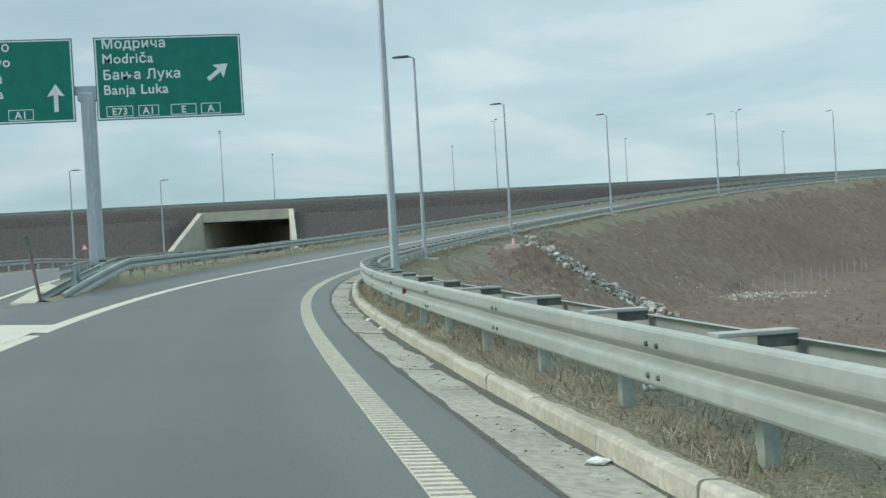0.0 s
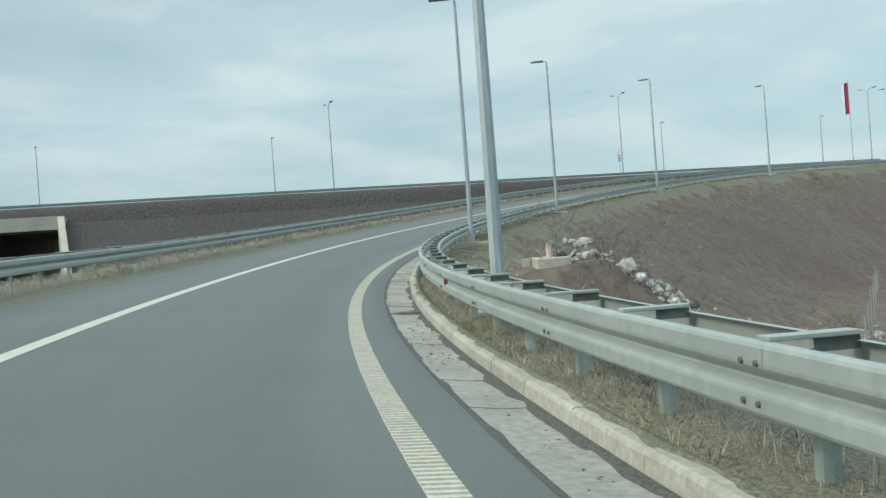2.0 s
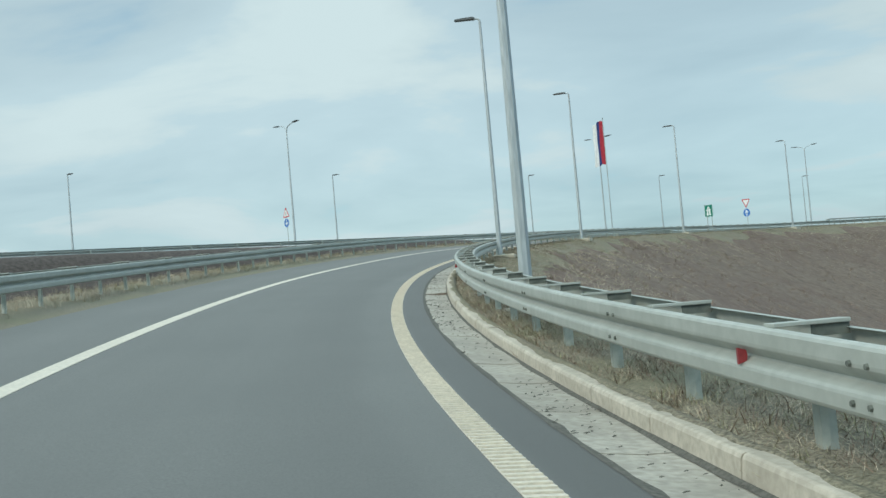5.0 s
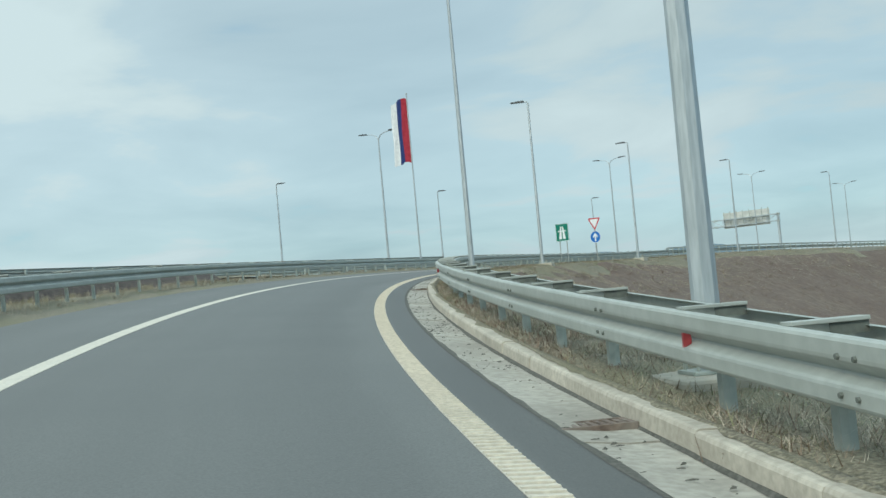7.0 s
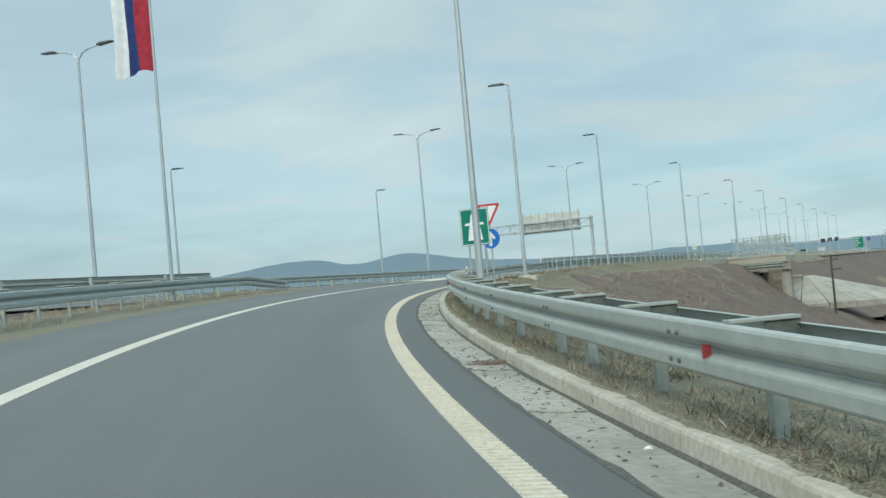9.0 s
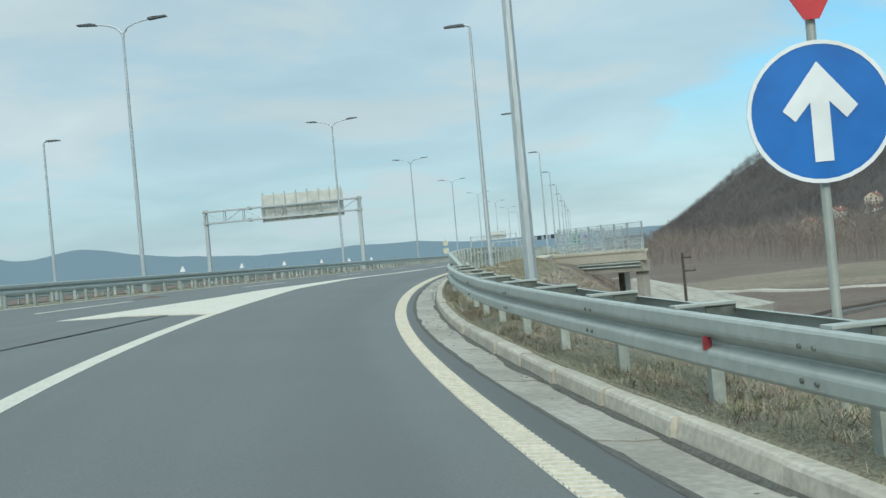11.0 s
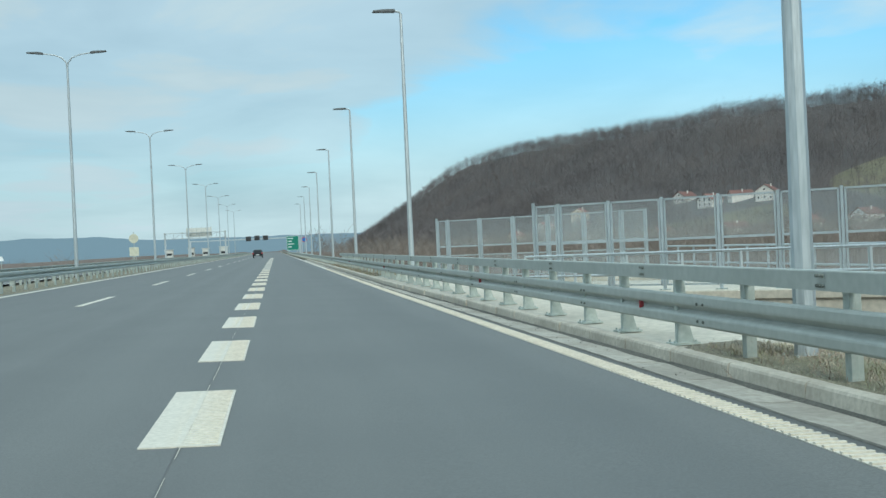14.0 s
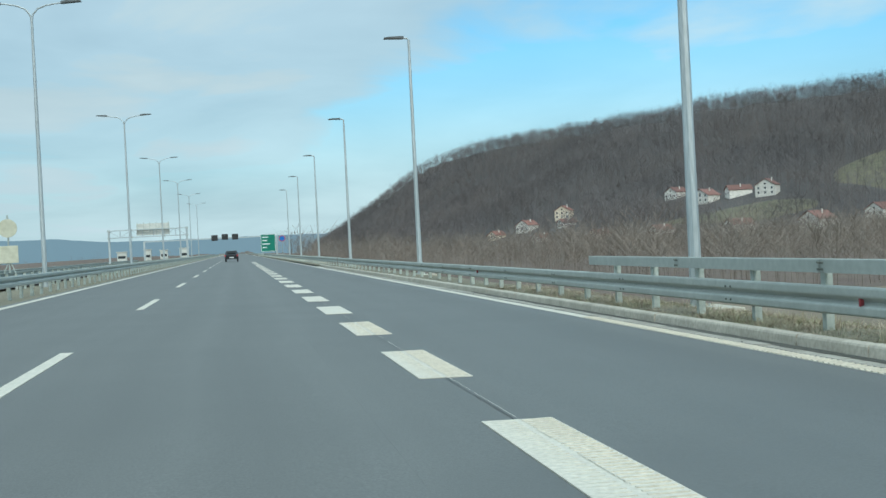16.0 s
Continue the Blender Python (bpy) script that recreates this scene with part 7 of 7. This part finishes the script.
# ---- meadow by the upper houses ----
def meadow(cx, cy, rx, ry, turn, label, seed, material=MEADOW, lift=0.5):
    n, k = 44, 9
    v = [(cx, cy)]
    for j in range(1, k + 1):
        for i in range(n):
            a = 2 * math.pi * i / n
            r = j / k * (1 + 0.22 * noise.noise((math.cos(a) * 1.4 + seed, math.sin(a) * 1.4, seed)))
            ux, uy = rx * r * math.cos(a), ry * r * math.sin(a)
            c, s = math.cos(radians(turn)), math.sin(radians(turn))
            v.append((cx + ux * c - uy * s, cy + ux * s + uy * c))
    bm = bm_new()
    vs = [bm.verts.new((x, y, ground_at(x, y) + lift)) for x, y in v]
    for q in vs[-n:]:
        q.co.z -= lift + 0.4
    for i in range(n):
        bm.faces.new((vs[0], vs[1 + i], vs[1 + (i + 1) % n]))
    for j in range(k - 1):
        for i in range(n):
            a, b = 1 + j * n + i, 1 + j * n + (i + 1) % n
            bm.faces.new((vs[a], vs[a + n], vs[b + n], vs[b]))
    ob = part("meadow", bm, material, smooth=True)
    return tagged(ob, label, "meadow", kind="structure")


for spec in MEADOWS:
    meadow(*spec)
meadow(88, 150, 70, 42, 30, "pale tan stubble field beyond the gravel track", 4.0, STUBBLE, 0.25)


# ---- vegetation ----
def scatter(name, template_v, template_f, place, turn, scale, material, label, category):
    """Many copies of small templates in one mesh; template_v is a list of arrays."""
    V, F, base = [], [], 0
    pick = np.arange(len(place)) % len(template_v)
    for k, (tv, tf) in enumerate(zip(template_v, template_f)):
        m = pick == k
        p, a, s = place[m], turn[m], scale[m]
        c, sn = np.cos(a)[:, None], np.sin(a)[:, None]
        x = (tv[None, :, 0] * c - tv[None, :, 1] * sn) * s[:, None]
        y = (tv[None, :, 0] * sn + tv[None, :, 1] * c) * s[:, None]
        z = tv[None, :, 2] * s[:, None]
        w = np.stack([x, y, z], -1) + p[:, None, :]
        V.append(w.reshape(-1, 3))
        F.append((tf[None] + (np.arange(len(p)) * len(tv))[:, None, None] + base).reshape(-1, tf.shape[1]))
        base += w.shape[0] * w.shape[1]
    me = np_mesh(name, np.concatenate(V), np.concatenate(F))
    me.materials.append(material)
    return tagged(new(name, me), label, category, kind="stuff")


def blade_tuft(rng, n, h, spread, lean, width, bent=True):
    """Blades of grass from one root; bent ones are of two pieces."""
    v, f = [], []
    for k in range(n):
        a = rng.uniform(0, 6.28)
        r = rng.uniform(0, spread)
        x, y = r * math.cos(a), r * math.sin(a)
        b = rng.uniform(0, 6.28)
        l = rng.uniform(0.2, 1.0) * lean
        hh = h * rng.uniform(0.45, 1.1)
        w = width * rng.uniform(0.6, 1.3)
        nx, ny = -math.sin(b) * w, math.cos(b) * w
        mx, my = x + math.cos(b) * l * hh * 0.4, y + math.sin(b) * l * hh * 0.4
        ex, ey = x + math.cos(b) * l * hh * 1.2, y + math.sin(b) * l * hh * 1.2
        i = len(v)
        tip = [(ex + nx * 0.2, ey + ny * 0.2, hh * (1.0 - 0.35 * l)), (ex - nx * 0.2, ey - ny * 0.2, hh * (1.0 - 0.35 * l))]
        v += [(x - nx, y - ny, -0.02), (x + nx, y + ny, -0.02)]
        if bent:
            v += [(mx + nx * 0.8, my + ny * 0.8, hh * 0.6), (mx - nx * 0.8, my - ny * 0.8, hh * 0.6)] + tip
            f += [(i, i + 1, i + 2, i + 3), (i + 3, i + 2, i + 4, i + 5)]
        else:
            v += tip
            f.append((i, i + 1, i + 2, i + 3))
    return np.array(v), np.array(f)


veg = np.random.default_rng(5)
LOW = [blade_tuft(veg, 9, 0.095, 0.15, 2.2, 0.0036, False) for _ in range(9)]
STRAW = [blade_tuft(veg, 14, 0.30, 0.14, 1.5, 0.003) for _ in range(7)]
SCRUB = [blade_tuft(veg, 7, 0.27, 0.34, 2.2, 0.011, False) for _ in range(9)]


def on_strip(s_lo, s_hi, n, d_of, h_of, keep=None):
    s = veg.uniform(s_lo, s_hi, n)
    d = d_of(n)
    p = spot(s, kerb_d(s) + d, 0.0) if d.mean() > 0 else spot(s, d, 0.0)
    p[:, 2] += h_of(d)
    if keep is not None:
        m = np.array([keep(a) for a in p])
        p = p[m]
    return p


def rise(d):
    return np.interp(d, [0.15, 0.4, 1.0, 1.6, 2.4, 4.2], [0.02, 0.10, 0.12, 0.06, -0.25, -1.3])


def clumpy(p, size=1.3, cut=0.0):
    k = np.array([noise.noise((a[0] / size, a[1] / size, 1.7)) for a in p])
    return p[k > cut]


off_deck = lambda a: not (-11.6 < a[1] < 24.0 and a[0] > 13)
S_Y60 = s_of_y(62)
for tufts, num, mat, cut, sc, label in ((LOW, 52000, BLADE, -0.5, (0.45, 1.25), "short dry grass on the verge behind the kerb"), (LOW, 26000, WEED, -0.5, (0.5, 1.5), "dead brown weeds and leaf litter behind the kerb"), (LOW, 52000, MOSS, -0.3, (0.35, 1.1), "low green moss and winter grass behind the kerb"), (STRAW, 3600, BLADE, 0.05, (0.4, 0.9), "taller pale straw in the verge")):
    p = on_strip(-3, S_Y60, num, lambda n: 0.17 + veg.beta(1.0, 2.2, n) * 3.2, rise, off_deck)
    p = clumpy(p, 1.1, cut)
    # straw on the lower climb gives way to green on the upper one
    share = np.interp(p[:, 1], [-150, -124, -100, -90], [1.0, 0.40, 0.45, 1.0] if mat is BLADE else [0.4, 1.0, 1.0, 1.0] if mat is MOSS else [1.0] * 4)
    p = p[veg.uniform(0, 1, len(p)) < share]
    scatter("grass", [t[0] for t in tufts], [t[1] for t in tufts], p, veg.uniform(0, 6.28, len(p)), veg.uniform(*sc, len(p)), mat, label, "grass")
p = on_strip(26, 228, 6500, lambda n: -6.3 - veg.beta(1.2, 1.5, n) * 3.6, lambda d: np.interp(-d, [6.1, 7.9, 8.9, 10.4], [0.03, 0.04, -0.1, -0.8]))
p = clumpy(p[p[:, 1] > road_mid(p[:, 0]) + 4.6], 1.5, -0.15)
scatter("grass", [t[0] for t in STRAW], [t[1] for t in STRAW], p, veg.uniform(0, 6.28, len(p)), veg.uniform(0.4, 0.95, len(p)), BLADE, "tall dry grass along the outer guardrail", "grass")


def on_ground(n, x0, x1, y0, y1, test):
    x, y = veg.uniform(x0, x1, n), veg.uniform(y0, y1, n)
    m = test(x, y)
    x, y = x[m], y[m]
    z = np.array([ground_at(a, b) for a, b in zip(x, y)])
    return np.stack([x, y, z], 1)


def inner_slope(x, y):
    """Inside the loop of the slip road, out to the hollow's floor."""
    k = ((x[:, None] - LINE[::16, 0]) ** 2 + (y[:, None] - LINE[::16, 1]) ** 2).argmin(1)
    L_, T_ = LINE[::16], _tan[::16]
    d = (x - L_[k, 0]) * T_[k, 1] - (y - L_[k, 1]) * T_[k, 0]
    return (d > 4.2) & (x > 17)


p = on_ground(80000, 18, 172, -206, 0, inner_slope)
p = clumpy(p, 5.0, -0.3)[:44000]
half = len(p) // 2
scatter("weeds", [t[0] for t in SCRUB], [t[1] for t in SCRUB], p[:half], veg.uniform(0, 6.28, half), veg.uniform(0.4, 1.5, half), WEED, "dead brown weeds covering the inner embankment and hollow", "weeds")
scatter("weeds", [t[0] for t in SCRUB], [t[1] for t in SCRUB], p[half:], veg.uniform(0, 6.28, len(p) - half), veg.uniform(0.35, 1.1, len(p) - half), DRYWEED, "pale dry grass tufts on the inner embankment", "weeds")

s = veg.uniform(-2, S_Y60, 20000)
p = spot(s, kerb_d(s) + 2.2 + veg.beta(1.0, 1.8, 20000) * 7.0)
p = p[(p[:, 1] < -14) & (p[:, 0] > 12)]
p[:, 2] = [ground_at(a, b) for a, b in p[:, :2]]
p = clumpy(p, 2.5, -0.2)
scatter("grass", [t[0] for t in SCRUB], [t[1] for t in SCRUB], p, veg.uniform(0, 6.28, len(p)), veg.uniform(0.35, 0.9, len(p)), BLADE, "dry tan grass along the top of the embankment", "grass")

# soil washed against the kerb
dirt_s = np.arange(-2, S_Y60, 0.35)
dirt_w = np.array([max(0.006, (0.035 + 0.075 * noise.noise((a * 0.6, 3.1, 0)) + 0.04 * noise.noise((a * 2.3, 1.1, 0))) * (2.0 if 8 < a < 62 else 0.45 if 95 < a < 212 else 1.0)) for a in dirt_s])
kd = lambda s: kerb_d(s) + 0.004
dirt_me = np_mesh("gutter_dirt", *strip(dirt_s, [(lambda s: kerb_d(s) - 0.01 - dirt_w, -0.018), (lambda s: kerb_d(s) - dirt_w * 0.5, -0.003), (kd, 0.006)]))
dirt_me.materials.append(DARKJOINT)
tagged(new("gutter_dirt", dirt_me), "dark soil washed up against the kerb", "dirt", kind="stuff")

# earth and moss creeping over the back of the kerb
creep_s = np.arange(-3, s_of_y(-12), 0.12)
rag = np.array([min(0.105, max(0.004, 0.045 + 0.075 * noise.noise((a * 1.1, 6.6, 0)) + 0.04 * noise.noise((a * 4.7, 2.6, 0)))) for a in creep_s])
rag = np.where(creep_s > 205, 0.004 + 0.25 * rag, rag)
creep_me = np_mesh("earth_lip", *strip(creep_s, [(lambda s: kerb_d(s) + 0.15 - rag, 0.131), (lambda s: kerb_d(s) + 0.158 - 0.6 * rag, 0.145), (lambda s: kerb_d(s) + 0.175, 0.142), (lambda s: kerb_d(s) + 0.235, 0.055)]))
creep_me.materials.append(VERGE); creep_me.shade_smooth()
tagged(new("earth_lip", creep_me), "earth and moss creeping over the back of the kerb", "earth", kind="stuff")

# crumbled edge of the asphalt, followed by a dark ragged strip
crumble = np.array([max(0.008, 0.020 + 0.030 * noise.noise((a * 1.9, 9.3, 0)) + 0.022 * noise.noise((a * 6.1, 4.4, 0))) for a in dirt_s])
edge_me = np_mesh("gutter_dirt", *strip(dirt_s, [(lambda s: asp(s) - 0.012 - 0.3 * crumble, 0.0025), (lambda s: asp(s) + 0.010, 0.003), (lambda s: asp(s) + 0.022 + crumble, -0.002)]))
edge_me.materials.append(DARKJOINT)
tagged(new("gutter_dirt", edge_me), "dark ragged strip along the crumbled asphalt edge", "dirt", kind="stuff")

# leaf crumbs and grit in the gutter
n = 4600
s = S_Y60 * veg.beta(1.0, 1.7, n)
f = veg.beta(1.6, 1.0, n)
s = s[(np.sin(s * 0.9) + np.sin(s * 0.37 + 1) + veg.normal(0, 0.8, n)) > -0.3]
f = f[:len(s)]
p = spot(s, asp(s) + 0.02 + f * (kerb_d(s) - asp(s) - 0.04), np.interp(f, [0, 0.6, 1], [0.0, -0.017, -0.011]))
crumb_v = [np.array([(-0.016, -0.010, 0.002), (0.014, -0.012, 0.005), (0.018, 0.009, 0.011), (-0.012, 0.012, 0.004), (0.0, 0.0, 0.018)]), np.array([(-0.03, -0.004, 0.002), (0.03, -0.006, 0.004), (0.03, 0.003, 0.009), (-0.028, 0.005, 0.006), (0.0, 0.0, 0.012)])]
crumb_f = np.array([(0, 1, 4), (1, 2, 4), (2, 3, 4), (3, 0, 4)])
scatter("leaf_litter", crumb_v, [crumb_f, crumb_f], p, veg.uniform(0, 6.28, len(p)), veg.uniform(0.2, 0.85, len(p)), DARKJOINT, "dark leaf crumbs and grit lying in the gutter", "litter")


# coarser dark bits along the middle of the climb
s = veg.uniform(105, 212, 1500)
s = s[np.sin(s * 0.5) + np.sin(s * 1.3 + 2) + veg.normal(0, 0.7, len(s)) > 0.2]
f = veg.beta(1.1, 1.5, len(s))
p = spot(s, asp(s) + 0.03 + f * (kerb_d(s) - asp(s) - 0.05), np.interp(f, [0, 0.6, 1], [0.0, -0.017, -0.011]))
scatter("leaf_litter", crumb_v, [crumb_f, crumb_f], p, veg.uniform(0, 6.28, len(p)), veg.uniform(0.45, 1.15, len(p)), DARKJOINT, "dark clods and leaf bits scattered over the gutter slabs", "litter")

# bare trees
def bare_tree(rng, h, n_limb, n_twig, spread, thick):
    """A tapered trunk with limbs and twigs, all of thin quads."""
    v, f = [], []

    def stick(a, b, w0, w1, cross=True):
        a, b = np.array(a, float), np.array(b, float)
        t = b - a
        for k in range(2 if cross else 1):
            ref = np.array([1.0, 0, 0]) if k == 0 else np.array([0, 1.0, 0])
            sd = np.cross(t, ref)
            if np.linalg.norm(sd) < 1e-6:
                sd = np.array([0, 0, 1.0])
            sd /= np.linalg.norm(sd)
            i = len(v)
            v.extend([a - sd * w0, a + sd * w0, b + sd * w1, b - sd * w1])
            f.append((i, i + 1, i + 2, i + 3))

    bend = rng.normal(0, 0.04, 2) * h
    top = np.array([bend[0], bend[1], h])
    stick((0, 0, -0.6), (bend[0] * 0.4, bend[1] * 0.4, h * 0.5), thick * 0.6, thick * 0.45)
    stick((bend[0] * 0.4, bend[1] * 0.4, h * 0.5), top, thick * 0.45, thick * 0.12)
    for k in range(n_limb):
        u = rng.uniform(0.28, 0.9)
        base = np.array([bend[0] * u, bend[1] * u, h * u])
        a = rng.uniform(0, 6.28)
        L = h * spread * rng.uniform(0.5, 1.0) * (1.25 - u)
        tip = base + np.array([math.cos(a) * L, math.sin(a) * L, L * rng.uniform(0.5, 1.4)])
        stick(base, tip, thick * 0.35, thick * 0.1, False)
        for j in range(n_twig):
            w = rng.uniform(0.35, 1.0)
            b0 = base + (tip - base) * w
            aa = a + rng.normal(0, 0.9)
            l = L * rng.uniform(0.25, 0.6)
            stick(b0, b0 + np.array([math.cos(aa) * l, math.sin(aa) * l, l * rng.uniform(0.2, 1.5)]), thick * 0.30, thick * 0.12, False)
    return np.array(v), np.array(f)


TREES = [bare_tree(veg, 13.5, 9, 2, 0.52, 0.17) for _ in range(12)]
BUSH = [bare_tree(veg, 4.2, 11, 3, 0.75, 0.042) for _ in range(8)]


def wooded(x, y):
    h = hill(x, y)
    ok = (h > 7)
    for cx, cy, rx, ry, *_ in MEADOWS:
        ok &= (np.hypot((x - cx) / (rx * 0.95), (y - cy) / (ry * 0.95)) > 1) | ((cx > 400) & (veg.random(len(x)) < 0.30))
    for hx, hy, *_ in HOUSES:
        # an open yard round each house, and 60 m cleared towards the camera's side
        fx, fy = x - hx, y - hy
        r = math.hypot(hx, hy)
        forward = -(fx * hx + fy * hy) / r
        side = np.abs(fx * hy - fy * hx) / r
        ok &= ~((side < 11) & (forward > -12) & (forward < 60))
    # thinner where the spur is grazed
    return ok


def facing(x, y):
    """Fits the forest to the camera's view: sparse behind the ridge and past the eastern edge."""
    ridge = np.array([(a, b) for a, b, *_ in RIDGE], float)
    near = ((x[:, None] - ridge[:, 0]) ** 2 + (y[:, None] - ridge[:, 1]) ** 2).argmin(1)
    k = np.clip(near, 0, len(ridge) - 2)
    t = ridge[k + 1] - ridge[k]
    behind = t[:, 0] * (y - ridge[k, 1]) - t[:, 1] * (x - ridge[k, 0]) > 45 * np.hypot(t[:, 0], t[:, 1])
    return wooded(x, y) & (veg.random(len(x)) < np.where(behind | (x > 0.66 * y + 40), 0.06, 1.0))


# dense only where the camera sees the slope
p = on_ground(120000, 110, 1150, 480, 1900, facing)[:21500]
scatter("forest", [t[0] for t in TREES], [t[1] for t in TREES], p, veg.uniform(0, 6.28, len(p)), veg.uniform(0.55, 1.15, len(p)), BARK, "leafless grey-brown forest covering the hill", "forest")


def belt(x, y):
    r = np.hypot(x, y)
    return (hill(x, y) < 16) & (r > 215) & (r < 620) & (np.arctan2(x, y) > 0.06) & ((r > 330) | (x > 75))


p = on_ground(16500, 20, 560, 60, 640, belt)
p = p[:7400]
scatter("shrub_belt", [t[0] for t in BUSH], [t[1] for t in BUSH], p, veg.uniform(0, 6.28, len(p)), veg.uniform(0.8, 2.9, len(p)), TWIG, "bare brown shrubs and young trees at the hill's foot", "shrubs")
p = on_ground(420, -60, -16, 0, 700, lambda x, y: x < -18)
scatter("shrub_belt", [t[0] for t in BUSH], [t[1] for t in BUSH], p, veg.uniform(0, 6.28, len(p)), veg.uniform(0.5, 1.3, len(p)), TWIG, "bare shrubs beyond the far side of the motorway", "shrubs")
# low brush beside the rubble chute and before the stones in the hollow
brush_at = np.concatenate([np.stack([121.2 + veg.normal(0, 1.0, 24), -190.6 + veg.normal(0, 1.1, 24)], 1), np.stack([107.6 + veg.normal(0, 0.9, 22), -173.0 + veg.normal(0, 0.9, 22)], 1)])
p = np.array([(a, b, ground_at(a, b) - 0.05) for a, b in brush_at])
scatter("brush", [t[0] for t in BUSH], [t[1] for t in BUSH], p, veg.uniform(0, 6.28, len(p)), veg.uniform(0.16, 0.36, len(p)), BARK, "low dark leafless brush in the hollow and beside the rubble", "shrubs")


# ---- litter behind and before the kerb ----
bottle = empty("bottle", frame_at(4.7, 2.1, 0.17) @ Matrix.Rotation(radians(80), 4, "Y") @ Matrix.Rotation(radians(30), 4, "X"), "crumpled white plastic bottle lying in the dry grass", "bottle")
bm = bm_new()
bent_tube(bm, [(0, 0, -0.12), (0.004, 0, -0.06), (-0.003, 0, 0.0), (0.0, 0, 0.07)], 0.036, 10)
tube(bm, (0, 0, 0.07), (0, 0, 0.12), 0.036, 0.014, n=10)
part("body", bm, WHITE, bottle)
bm = bm_new()
tube(bm, (0, 0, 0.12), (0, 0, 0.14), 0.016, n=8)
part("cap", bm, BLUE, bottle)
scrap_rng = np.random.default_rng(9)
bm = bm_new()
bmesh.ops.create_icosphere(bm, subdivisions=2, radius=0.055)
for v in bm.verts:
    v.co = Vector((v.co.x * 1.2, v.co.y, v.co.z * 0.45)) * float(scrap_rng.uniform(0.7, 1.2))
scrap = part("paper_scrap", bm, WHITE, local=frame_at(2.7, 1.02, 0.01))
tagged(scrap, "crumpled white paper scrap lying in the gutter", "paper")


def paper(s_, d, label, size=1.0):
    bm = bm_new()
    bmesh.ops.create_icosphere(bm, subdivisions=2, radius=0.055 * size)
    for v in bm.verts:
        v.co = Vector((v.co.x * 1.3, v.co.y * 0.7, v.co.z * 0.7)) * float(scrap_rng.uniform(0.6, 1.3))
    tagged(part("paper_scrap", bm, WHITE, local=frame_at(s_, d, 0.01)), label, "paper", "paper scraps")


paper(15.5, 1.03, "torn white paper scrap propped against the kerb", 0.6)
paper(13.4, 1.06, "long white paper scrap lying by the kerb", 0.8)
paper(186.1, 0.96, "small flat white scrap lying in the gutter", 0.36)
can = empty("bottle", frame_at(247.0, 0.71, -0.01), "small clear plastic bottle standing against the kerb", "bottle")
bm = bm_new()
tube(bm, (0, 0, 0), (0, 0, 0.15), 0.032, n=12)
tube(bm, (0, 0, 0.15), (0, 0, 0.19), 0.032, 0.013, n=12)
part("body", bm, GALV, can)
bm = bm_new()
tube(bm, (0, 0, 0.19), (0, 0, 0.21), 0.015, n=8)
part("cap", bm, WHITE, can)


def work_sign(x, y):
    """Two pale boards, one above the other, on a braced stand."""
    g = empty("work_sign", Matrix.Translation((x, y, 0.1)), "temporary road-works sign with two pale yellow boards on a stand", "road sign")
    bm = bm_new()
    tube(bm, (0, 0, 0), (0, 0, 3.35), 0.04, n=8)
    part("post", bm, GALV_DULL, g)
    for sx in (-1, 1):
        bm = bm_new()
        tube(bm, (sx * 0.55, 0, 0.0), (0, 0, 1.3), 0.025, n=6)
        part("brace", bm, GALV_DULL, g)
    part("board", disc(0, 2.75, 0.42, -0.09, -0.05), PALE_YELLOW, g)
    bm = bm_new()
    box(bm, (-0.42, -0.09, 1.15), (0.42, -0.05, 1.95), bevel=0.02)
    part("board", bm, PALE_YELLOW, g)


work_sign(-2.4, 89.0)
